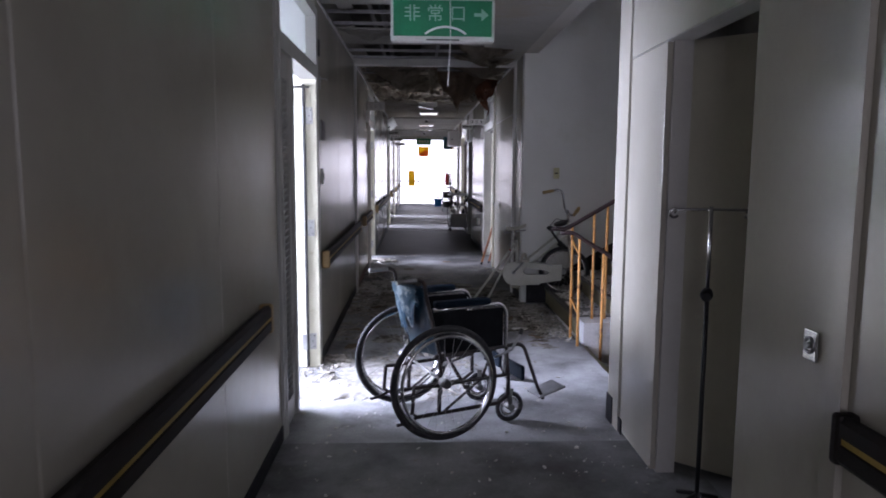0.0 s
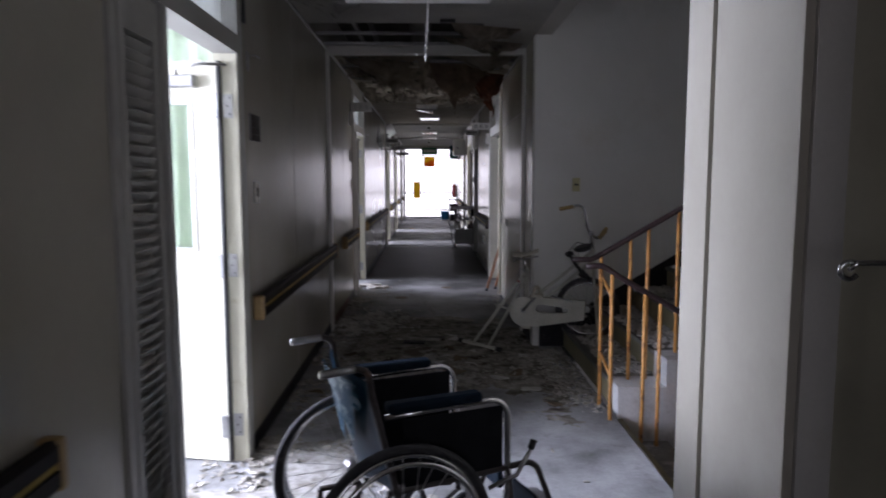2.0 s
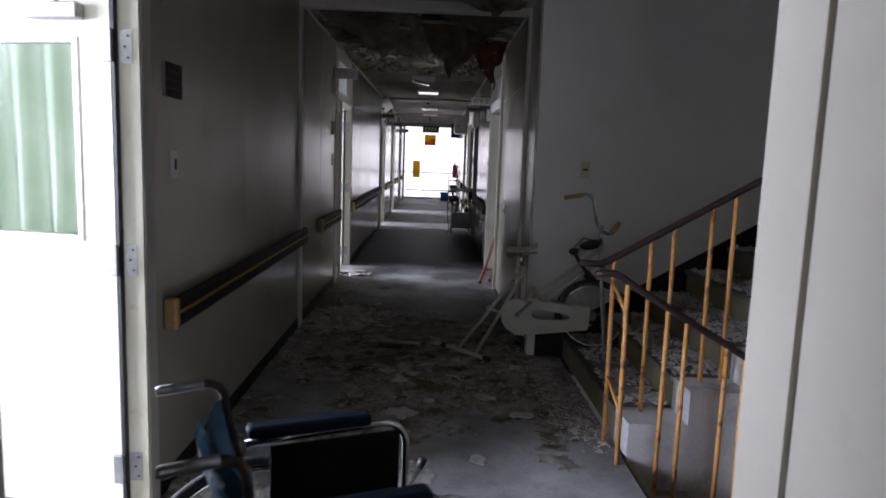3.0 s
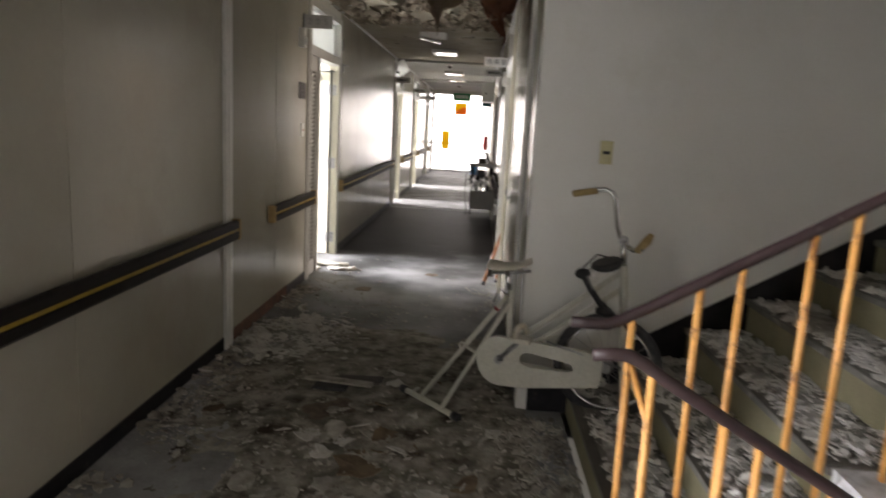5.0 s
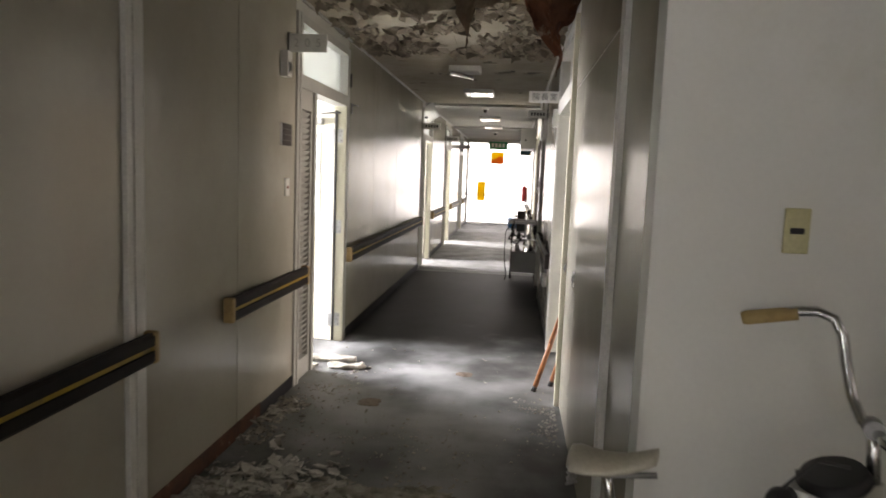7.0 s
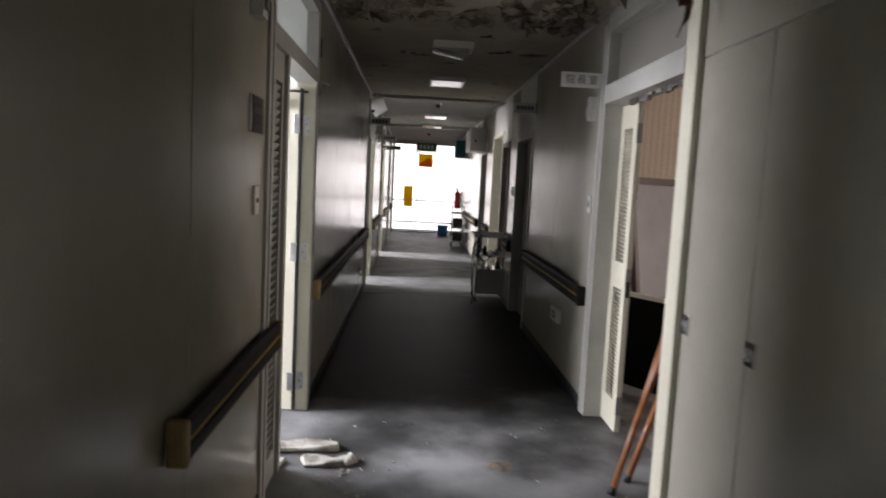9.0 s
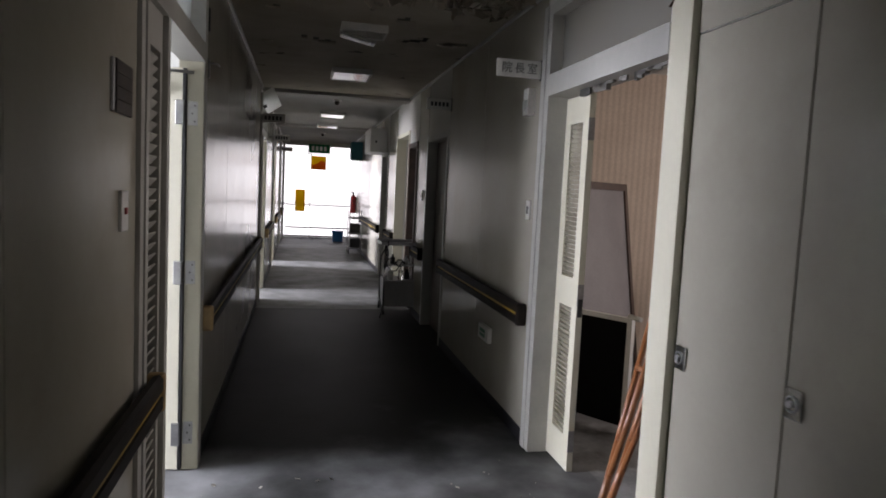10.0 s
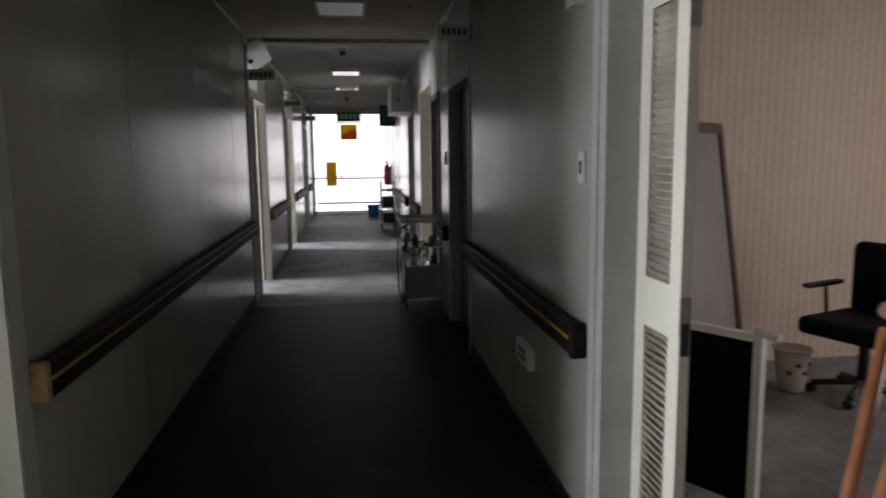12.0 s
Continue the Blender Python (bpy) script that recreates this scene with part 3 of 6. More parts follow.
part("near_post", boxes((-0.03, 0.13, 0.0, 0.05, 0, 2.62), (-0.016, 0.14, 0.05, 0.17, 0, 2.62)), M_DOOR, dd, "cream painted door post")
part("frame", boxes((-0.014, 0.14, 1.48, 1.54, 0, 2.62), (-0.02, 0.14, 1.54, 1.60, 0, 2.62), (-0.014, 0.13, 0.17, 1.48, 2.56, 2.62), (-0.02, 0.14, 0.17, 1.48, 2.10, 2.22)), M_GREYFRAME, dd, "grey painted steel frame")
part("transom_pane", boxes((0.06, 0.066, 0.17, 1.48, 2.22, 2.56)), M_FROST, dd, "dusty frosted transom pane")
ll = part("louvred_leaf", boxes((0.105, 0.14, 1.16, 1.235, 0.01, 2.09), (0.105, 0.14, 1.405, 1.48, 0.01, 2.09), (0.105, 0.14, 1.235, 1.405, 0.01, 0.2), (0.105, 0.14, 1.235, 1.405, 0.92, 1.085), (0.105, 0.14, 1.235, 1.405, 1.94, 2.09), (0.134, 0.138, 1.235, 1.405, 0.2, 0.92), (0.134, 0.138, 1.235, 1.405, 1.085, 1.94)), M_DOOR, dd, "narrow cream leaf with two louvre fields")
sl = boxes((-0.002, 0.002, -0.084, 0.084, -0.013, 0.013))
bmesh.ops.rotate(sl, verts=sl.verts, cent=(0, 0, 0), matrix=Matrix.Rotation(radians(-38), 3, "Y"))
sme = bpy.data.meshes.new("slat")
sl.to_mesh(sme)
sl.free()
sme.materials.append(M_SLAT)
for z0, z1, n in ((0.215, 0.905, 27), (1.10, 1.925, 33)):
    for j in range(n):
        s = new("slat", sme)
        s.parent, s.location = ll, (0.118, 1.32, z0 + (z1 - z0) * j / (n - 1))
for z in (0.18, 1.0, 1.9):
    part("strike_plate", boxes((0.1045, 0.1405, 1.1585, 1.1602, z - 0.06, z + 0.06)), M_STEEL, ll, "steel edge plate")
part("bolt", boxes((0.11, 0.135, 1.154, 1.159, 0.88, 0.98)), M_BLACK, ll, "dark edge bolt")
tw = bmesh.new()
rnd = random.Random(5)
for j in range(26):
    yy = 0.2 + 0.95 * rnd.random()
    box(tw, 0.05, 0.056 + 0.02 * rnd.random(), yy, yy + 0.02 + 0.05 * rnd.random(), 2.06 + 0.03 * rnd.random(), 2.10)
part("torn_edge", tw, M_SLAB, dd, "torn seal under the head")

# ---- small wall fittings ----
def plate(name, x, y, z, w, h, mat, label, category, depth=0.012, side=-1):
    s = -side
    t = thing(name, (x, y, z), label, category)
    part("cover", rounded(min(0, s * depth), max(0, s * depth), -w / 2, w / 2, -h / 2, h / 2, 0.003), mat, t)
    return t, s


def switch(x, y, z, side, red=False):
    t, s = plate("wall_switch", x, y, z, 0.072, 0.118, M_WHITEP, "white plastic wall switch plate" + (" with a red lamp" if red else ""), "switch", 0.010, side)
    part("rocker", rounded(min(s * 0.008, s * 0.016), max(s * 0.008, s * 0.016), -0.009, 0.009, -0.010 if red else -0.024, 0.010 if red else 0.024, 0.003), M_RED if red else M_BLACK, t)
    return t


def name_board(x, y, z):
    t, s = plate("name_board", x, y, z, 0.20, 0.145, M_STEEL, "small dark slotted patient name board in a metal frame", "name board", 0.010, -1)
    for j in range(4):
        zz = -0.055 + 0.036 * j
        part("name_slot", boxes((s * 0.010, s * 0.014, -0.088, 0.088, zz - 0.0172, zz + 0.0172)), M_DARKBROWN, t)
    return t


M_RED = material("red_plastic", (0.22, 0.02, 0.02), (0.32, 0.03, 0.03), 0.4, bump=0.02)
M_DARKBROWN = material("dark_brown_card", (0.022, 0.017, 0.014), (0.06, 0.045, 0.035), 0.6, bump=0.1, scale=30)
switch(XL, 5.39, 1.42, -1)
switch(XL, 10.05, 1.43, -1, True)
switch(XR, 11.94, 1.44, 1)
switch(XR, 15.72, 1.47, 1)
name_board(XL, 5.39, 1.775)
name_board(XL, 10.02, 1.775)


def chime(x, y, z, side):
    t, s = plate("wall_chime", x, y, z, 0.085, 0.16, M_WHITEP, "white plastic call lamp box above a doorway", "call lamp", 0.05, side)
    part("lens", rounded(min(s * 0.05, s * 0.058), max(s * 0.05, s * 0.058), -0.03, 0.03, -0.05, 0.01, 0.003), M_FROST, t)


chime(XL, 9.95, 2.22, -1)
chime(XR, 11.98, 2.10, 1)
# outlet on the stair wall
M_YELLOWED = material("yellowed_plastic", (0.50, 0.47, 0.25), (0.58, 0.55, 0.32), 0.4, bump=0.02)
t = thing("wall_outlet", (1.47, 7.5, 1.44), "yellowed wall plate with a dark socket", "socket")
part("plate", rounded(-0.033, 0.033, -0.008, 0, -0.06, 0.06, 0.003), M_YELLOWED, t)
part("socket", boxes((-0.018, 0.018, -0.0095, -0.008, -0.008, 0.008)), M_BLACK, t)
# small panel low on the wall
t = thing("wall_box", (XR, 12.72, 0.50), "small white wall box with a green label", "wall box")
part("case", rounded(-0.035, 0, -0.13, 0.13, -0.055, 0.055, 0.006), M_WHITEP, t)
M_GREEN = material("green_sign_face", (0.0, 0.17, 0.075), (0.005, 0.21, 0.095), 0.35, bump=0.02, scale=3)
part("label", boxes((-0.0365, -0.0352, -0.06, 0.08, -0.03, 0.03)), M_GREEN, t, "green label with pale bars")
part("label_bar", boxes((-0.0378, -0.0366, -0.05, 0.07, -0.004, 0.004)), M_WHITEP, t)
M_INK = material("dark_ink", (0.03, 0.03, 0.03), (0.05, 0.05, 0.05), 0.6, bump=0)
M_LETTER = material("pale_sign_letters", (0.30, 0.46, 0.38), (0.36, 0.52, 0.44), 0.5, bump=0)
M_WHITEINK = material("white_ink", (0.75, 0.78, 0.75), (0.8, 0.82, 0.8), 0.5, bump=0)


def room_sign(x0, x1, y, z0, z1, words, label):
    t = thing("room_sign", ((x0 + x1) / 2, y, z0), label, "room sign")
    w = abs(x1 - x0) / 2
    part("board", rounded(-w, w, -0.01, 0.01, 0, z1 - z0, 0.003), M_WHITEP, t)
    e = w if x1 > 0.5 else -w
    part("bracket", rounded(e - 0.008, e + 0.008, -0.016, 0.016, -0.01, z1 - z0 + 0.01, 0.002), M_BLACK, t)
    if words:
        marks = words.split()
        for j, ch_ in enumerate(marks):
            text_mesh(ch_, (z1 - z0) * 0.66, ((j - 1) * w * 0.56, -0.0112, (z1 - z0) * 0.48), (90, 0, 0), M_INK if x1 > 0 else M_GREYFRAME, t)
    else:
        for j in range(5):
            part("sign_bar", boxes((-w * 0.72 + j * w * 0.31, -w * 0.52 + j * w * 0.31, -0.0115, -0.0102, 0.03, z1 - z0 - 0.03)), M_INK, t)


room_sign(XL, -0.53, 10.06, 2.315, 2.43, "2 0 5", "white projecting room sign reading 205")
room_sign(0.82, XR, 11.86, 2.225, 2.325, "院 長 室", "white projecting room sign lettered in black")
room_sign(0.86, XR, 14.35, 2.30, 2.40, "", "white projecting room sign with unreadable letters")
for y in (16.7, 20.4, 24.4):
    room_sign(XL, -0.50, y, 2.27, 2.38, "", "grey projecting ward sign with unreadable letters")


# ---- exit signs ----
M_GREENT = thin(material("green_translucent_sign", (0.01, 0.20, 0.09), (0.015, 0.24, 0.11), 0.35, bump=0, scale=3), 0.6)
def exit_sign(x0, x1, y, z0, z1, words):
    t = thing("exit_sign", ((x0 + x1) / 2, y, z0), "green hanging emergency exit sign with white letters", "exit sign", "exit signs")
    w, h = (x1 - x0) / 2, z1 - z0
    if words:
        part("case", rounded(-w, w, 0.0, 0.10, 0, h, 0.010), M_WHITEP, t, "cream plastic sign case")
    else:
        part("case", boxes((-w, w, 0.0, 0.06, 0, 0.02), (-w, w, 0.0, 0.06, h - 0.015, h), (-w, -w + 0.015, 0.0, 0.06, 0.02, h - 0.015), (w - 0.015, w, 0.0, 0.06, 0.02, h - 0.015)), M_WHITEP, t, "cream plastic sign frame")
    part("face", boxes((-w + 0.02, w - 0.02, -0.004, 0.0, 0.035, h - 0.015)), M_GREEN if words else M_GREENT, t, "green sign face")
    if words:
        for j, ch_ in enumerate(words):
            text_mesh(ch_, 0.125, (-0.22 + 0.165 * j, -0.0055, h * 0.62), (90, 0, 0), M_LETTER, t)
        ar = bmesh.new()
        zc = h * 0.62
        vs = [ar.verts.new((w * q, -0.0055, zc + r)) for q, r in ((0.60, 0.012), (0.74, 0.012), (0.74, 0.045), (0.88, 0.0), (0.74, -0.045), (0.74, -0.012), (0.60, -0.012))]
        ar.faces.new(vs)
        part("arrow", ar, M_LETTER, t, "white arrow")
        # white arc modelled in place of a round tube's reflection on the face
        ac = tube(bmesh.new(), arc((0.02, -0.008, -0.14), (1, 0, 0), (0, 0, 1), 0.24, 52, 128, 14), 0.008, 6)
        part("arc_reflection", ac, M_WHITEINK, t, "white arc standing in for a reflection on the sign")
    else:
        for j in range(4):
            part("sign_bar", boxes((-w * 0.66 + j * w * 0.36, -w * 0.44 + j * w * 0.36, -0.0055, -0.0042, h * 0.35, h * 0.75)), M_WHITEINK, t)
    part("slot", boxes((-0.12, 0.12, -0.002, 0.02, 0.006, 0.014)), M_BLACK, t)
    return t


exit_sign(-0.245, 0.505, 5.10, 2.40, 2.70, "非常口")
cord = thing("pull_cord", (0.18, 5.05, 2.1), "thin white cord hanging from the ceiling", "cord")
part("cord", tube(bmesh.new(), [(0, 0, 0.62), (0.004, 0, 0.3), (-0.008, 0.0, 0.05), (-0.012, 0, -0.02)], 0.003, 6), M_WHITEP, cord)
exit_sign(-0.13, 0.49, 27.2, 2.36, 2.66, "")

# ---- stairs ----
RISE, GO, SX = 0.178, 0.305, 1.38
M_STEPT = material("dusty_terrazzo_tread", (0.13, 0.123, 0.108), (0.22, 0.212, 0.19), 0.85, scale=4, fine=60, bump=0.4, c3=(0.42, 0.40, 0.36), s3=6, t3=(0.55, 0.7))
M_RISER = material("olive_stair_riser", (0.20, 0.18, 0.105), (0.27, 0.245, 0.15), 0.7, scale=4, bump=0.1)
M_NOSE = material("dark_stair_nosing", (0.06, 0.055, 0.045), (0.11, 0.10, 0.085), 0.6, bump=0.1)
M_STRING = material("white_stair_string", (0.62, 0.62, 0.62), (0.72, 0.72, 0.71), 0.7, scale=3, fine=50, bump=0.15, c3=(0.33, 0.32, 0.30), s3=4, t3=(0.55, 0.7))


def flight(name, y0, y1, sign, n, label):
    t = tagged(new(name), label, "stairs", kind="structure")
    for k in range(n):
        x = SX + GO * k
        if sign > 0:
            z = RISE * (k + 1)
            part("riser", boxes((x, x + 0.03, y0, y1, z - RISE, z - 0.03)), M_RISER, t)
            part("tread", rounded(x - 0.018, x + GO + 0.02, y0, y1, z - 0.03, z, 0.005), M_STEPT, t)
            part("nosing", rounded(x - 0.022, x + 0.028, y0 + 0.02, y1 - 0.02, z, z + 0.005, 0.002), M_NOSE, t)
        else:
            z = -RISE * (k + 1)
            part("riser", boxes((x, x + 0.03, y0, y1, z, z + RISE - 0.03)), M_RISER, t)
            part("tread", rounded(x - 0.018, x + GO + 0.02, y0, y1, z - 0.03, z, 0.005), M_STEPT, t)
    return t


flight("stairs_up", 5.96, 7.495, 1, 12, "upward stairs with olive risers under debris")
flight("stairs_down", 3.97, 5.72, -1, 12, "downward stairs to the floor below")
# the string wall between the flights
bm = bmesh.new()
L = 12 * GO
pts = [(SX - 0.002, -2.4)]
for k in range(12):
    pts += [(SX + GO * k - 0.002, RISE * (k + 1) - 0.004), (SX + GO * (k + 1) - 0.002, RISE * (k + 1) - 0.004)]
pts += [(SX + L - 0.002, -2.4)]
fa = [bm.verts.new((x, 5.72, z)) for x, z in pts]
fb = [bm.verts.new((x, 5.96, z)) for x, z in pts]
for i in range(len(pts)):
    j = (i + 1) % len(pts)
    bm.faces.new((fa[i], fa[j], fb[j], fb[i]))
bm.faces.new(fa)
bm.faces.new(fb)
setting("wall_stair_string", bm, M_STRING, "dusty white string wall between the flights", "wall")
setting("wall_stair_north", boxes((XR + 0.165, 5.6, 7.5, 7.6, -2.5, 5.6)), M_STAIRW, "plain off-white stairwell wall", "wall")
setting("wall_stair_south", boxes((WR + 0.03, 5.6, 3.8, 3.96, -2.5, 5.6)), M_PLASTER, "plain off-white stairwell wall", "wall")
# the east opening is out of view, added for the stairwell fill lamp
setting("wall_stair_east", boxes((5.6, 5.7, 3.8, 4.4, -2.5, 5.6), (5.6, 5.7, 6.6, 7.6, -2.5, 5.6), (5.6, 5.7, 4.4, 6.6, -2.5, 2.45), (5.6, 5.7, 4.4, 6.6, 3.75, 5.6)), M_PLASTER, "plain off-white stairwell wall", "wall")
setting("ceiling_stair", boxes((XR, 5.7, 3.8, 7.6, 5.6, 5.7)), M_PLASTER, "stairwell ceiling high above", "ceiling")
setting("wall_stair_upper", boxes((XR + 0.005, WR, 3.8, 7.6, 3.2, 5.6)), M_PLASTER, "wall above the stair opening", "wall")
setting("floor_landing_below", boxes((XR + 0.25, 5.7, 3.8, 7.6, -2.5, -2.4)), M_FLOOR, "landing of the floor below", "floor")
# sloping soffit of the flight above and the edge beam
bm = bmesh.new()
pts = [(WR, 2.80), (2.1, 3.0), (5.6, 5.0), (5.6, 5.2), (2.1, 3.22), (WR, 3.22)]
fa = [bm.verts.new((x, 3.96, z)) for x, z in pts]
fb = [bm.verts.new((x, 5.7, z)) for x, z in pts]
for i in range(len(pts)):
    j = (i + 1) % len(pts)
    bm.faces.new((fa[i], fa[j], fb[j], fb[i]))
bm.faces.new(fa)
bm.faces.new(fb)
setting("ceiling_stair_soffit", bm, M_PLASTER, "sloping plaster soffit under the flight above", "ceiling")
setting("trim_stair_beam", boxes((XR, WR + 0.02, 3.96, 7.5, TOP, 3.2)), M_PLASTER, "edge beam over the stair opening", "trim")
# dark skirting that climbs with the steps
bm = bmesh.new()
pts = [(SX - 0.22, 0.0), (SX - 0.22, 0.20), (SX - 0.08, 0.20), (SX + L, 0.20 + (L + 0.08) * RISE / GO), (SX + L, 0), (SX, 0)]
fa = [bm.verts.new((x, 7.499, z)) for x, z in pts]
fb = [bm.verts.new((x, 7.490, z)) for x, z in pts]
for i in range(len(pts)):
    j = (i + 1) % len(pts)
    bm.faces.new((fa[i], fa[j], fb[j], fb[i]))
bm.faces.new(fa)
bm.faces.new(fb)
setting("baseboard_stair", bm, M_SKIRT, "black skirting climbing beside the steps", "baseboard")

M_POST = material("rusty_orange_paint", (0.60, 0.28, 0.075), (0.72, 0.36, 0.11), 0.5, scale=6, fine=60, bump=0.2, c3=(0.14, 0.045, 0.02), s3=11, t3=(0.54, 0.66))
M_HAND = material("dark_purple_brown_vinyl", (0.026, 0.014, 0.014), (0.048, 0.027, 0.026), 0.5, scale=6, bump=0.1, c3=(0.15, 0.12, 0.11), s3=9, t3=(0.62, 0.75))
br = thing("stair_railing", (1.30, 5.77, 0), "rusty orange stair railing with dark vinyl handrails", "railing")
K = RISE / GO
UY, DY = 5.90, 5.64


def up_z(x):
    return 0.978 + max(0, x - 1.255) * K


def dn_z(x):
    return 0.950 - max(0, x - 1.25) * K


def to(p):
    return (p[0] - 1.30, p[1] - 5.77, p[2])


def rail_bar(line, bumps):
    """A vinyl handrail, slightly dented along its run."""
    pts = []
    for a, b in zip(line, line[1:]):
        n = max(1, int((Vector(b) - Vector(a)).length / 0.05))
        pts += [Vector(a).lerp(Vector(b), k / n) for k in range(n)]
    pts.append(Vector(line[-1]))
    rad = [0.0185 + 0.0016 * noise.noise((p.x * 9, bumps, p.z * 9)) for p in pts]
    rad[0] = 0.0165
    return tube(bmesh.new(), [to((p.x, p.y, p.z + 0.003 * noise.noise((p.x * 6, bumps, 1)))) for p in pts], rad, 12)


up = [(1.115, UY, 0.972), (1.17, UY, 0.970), (1.225, UY, 0.970), (1.262, UY, 0.985), (1.34, UY, up_z(1.34)), (2.0, UY, up_z(2.0)), (4.4, UY, up_z(4.4))]
dn = [(1.140, DY, 0.957), (1.19, DY, 0.963), (1.235, DY, 0.962), (1.275, DY, 0.942), (1.34, DY, dn_z(1.34)), (2.0, DY, dn_z(2.0)), (3.6, DY, dn_z(3.6))]
part("handrail_up", rail_bar(up, 2.0), M_HAND, br, "dark brown vinyl handrail")
part("handrail_down", rail_bar(dn, 5.0), M_HAND, br, "dark brown vinyl handrail")
ux = [1.297, 1.487, 1.603] + [v + GO * k for k in range(1, 7) for v in (1.49, 1.606)]
for i, x in enumerate(ux):
    base = 0.0 if i == 0 else RISE * (int((x - SX) / GO) + 1) - 0.006
    part("post", tube(bmesh.new(), [to((x + 0.004 * (i % 2), UY - (0.03 if i == 0 else 0), base)), to((x, UY, up_z(x)))], 0.0125, 8), M_POST, br)
dx = [1.301, 1.508, 1.604] + [v + GO * k for k in range(1, 5) for v in (1.508, 1.604)]
for i, x in enumerate(dx):
    base = 0.0 if i == 0 else -RISE * (int((x - SX) / GO) + 1)
    part("post", tube(bmesh.new(), [to((x - 0.003 * (i % 2), DY - (0.02 if i == 0 else 0), base)), to((x, DY, dn_z(x)))], 0.0125, 8), M_POST, br)
for z in (0.33, 0.83):
    part("tie_bar", tube(bmesh.new(), [to((1.297, UY - 0.02, z + 0.04)), to((1.301, DY - 0.008, z - 0.06))], 0.010, 8), M_POST, br)

# ---- ceiling of the corridor, with its holes ----
rnd = random.Random(11)
def gone(x, y):
    j = 0.05 * noise.noise((x * 5, y * 5, 1.0)) * 2
    if 5.42 + j < y < 6.30 + j and x < -0.22 + j:
        return True
    if 7.02 + j < y < 8.10 and x < 0.62 + 3 * j:
        return True
    if 8.28 < y < 9.05 + 2 * j:
        return x > -0.70
    r = noise.noise((x * 2.1, y * 3.0, 4.2)) + 0.45 * noise.noise((x * 6, y * 8, 2.2)) + 0.25 * noise.noise((x * 15, y * 17, 6.2))
    if 9.05 + 2 * j <= y < 11.2:
        return r > (y - 9.35) * 0.30
    if 11.2 <= y < 14.3:
        return r > 0.62
    return False


def ceiling_mesh(y0, y1, nx, dy):
    bm = bmesh.new()
    dx = (XR - XL) / nx
    y = y0
    while y < y1 - 1e-4:
        b = min(y1, y + dy)
        for i in range(nx):
            xc, yc = XL + dx * (i + 0.5), (y + b) / 2
            if gone(xc, yc):
                continue
            g = 0.0015 if (i % (nx // 2) == 0) else 0.0
            x0, x1 = XL + dx * i + g, XL + dx * (i + 1)
            v = [bm.verts.new(c) for c in ((x0, y, TOP), (x1, y, TOP), (x1, b, TOP), (x0, b, TOP), (x0, y, TOP + 0.012), (x1, y, TOP + 0.012), (x1, b, TOP + 0.012), (x0, b, TOP + 0.012))]
            for q in ((3, 2, 1, 0), (4, 5, 6, 7), (0, 1, 5, 4), (1, 2, 6, 5), (2, 3, 7, 6), (3, 0, 4, 7)):
                bm.faces.new([v[k] for k in q])
        y = b
    return bm


setting("ceiling", ceiling_mesh(BACK, 8.13, 16, 0.152), M_CEIL2, "grey water-stained ceiling boards with missing pieces", "ceiling")
setting("ceiling_stained", ceiling_mesh(8.27, 16.9, 40, 0.048), M_CEIL, "brown stained ceiling boards with black mould holes", "ceiling")
setting("ceiling_far", boxes((XL, XR, 16.9, END, TOP, TOP + 0.012), (XL, XR, 16.9, 17.2, TOP - 0.04, TOP), (XL, XR, 22.0, 22.3, TOP - 0.05, TOP)), M_CEIL2, "grey ceiling boards crossed by shallow beams", "ceiling")
grid = bmesh.new()
for k in range(7):
    y = 5.3 + 0.455 * k
    box(grid, XL, 0.75, y, y + 0.028, TOP + 0.014, TOP + 0.04)
for k in range(5):
    y = 8.5 + 0.455 * k
    box(grid, XL, XR, y, y + 0.028, TOP + 0.014, TOP + 0.04)
for x in (-0.45, 0.15, 0.75):
    box(grid, x, x + 0.03, 5.2, 10.4, TOP + 0.045, TOP + 0.075)
setting("ceiling_grid", grid, M_STEEL, "thin metal ceiling battens laid bare", "ceiling")
setting("trim_ceiling_edge", boxes((XL, XL + 0.018, BACK, 8.13, TOP - 0.018, TOP - 0.001), (XL, XL + 0.018, 8.27, END, TOP - 0.018, TOP - 0.001), (XR - 0.018, XR, 8.27, END, TOP - 0.018, TOP - 0.001)), M_ALU, "thin metal edge trim under the ceiling", "trim")

M_TORN = material("torn_ceiling_paper", (0.21, 0.175, 0.135), (0.37, 0.32, 0.255), 0.95, scale=5, fine=60, bump=0.4, c3=(0.05, 0.035, 0.025), s3=4, t3=(0.55, 0.68))
M_RUST = material("rust_brown_paper", (0.09, 0.035, 0.02), (0.22, 0.09, 0.045), 0.95, scale=6, fine=60, bump=0.4, c3=(0.34, 0.28, 0.22), s3=9, t3=(0.60, 0.72))


M_BROWNSHEET = material("brown_paper_sheet", (0.17, 0.12, 0.085), (0.30, 0.23, 0.17), 0.95, scale=6, fine=60, bump=0.4, c3=(0.10, 0.045, 0.025), s3=5, t3=(0.55, 0.7))


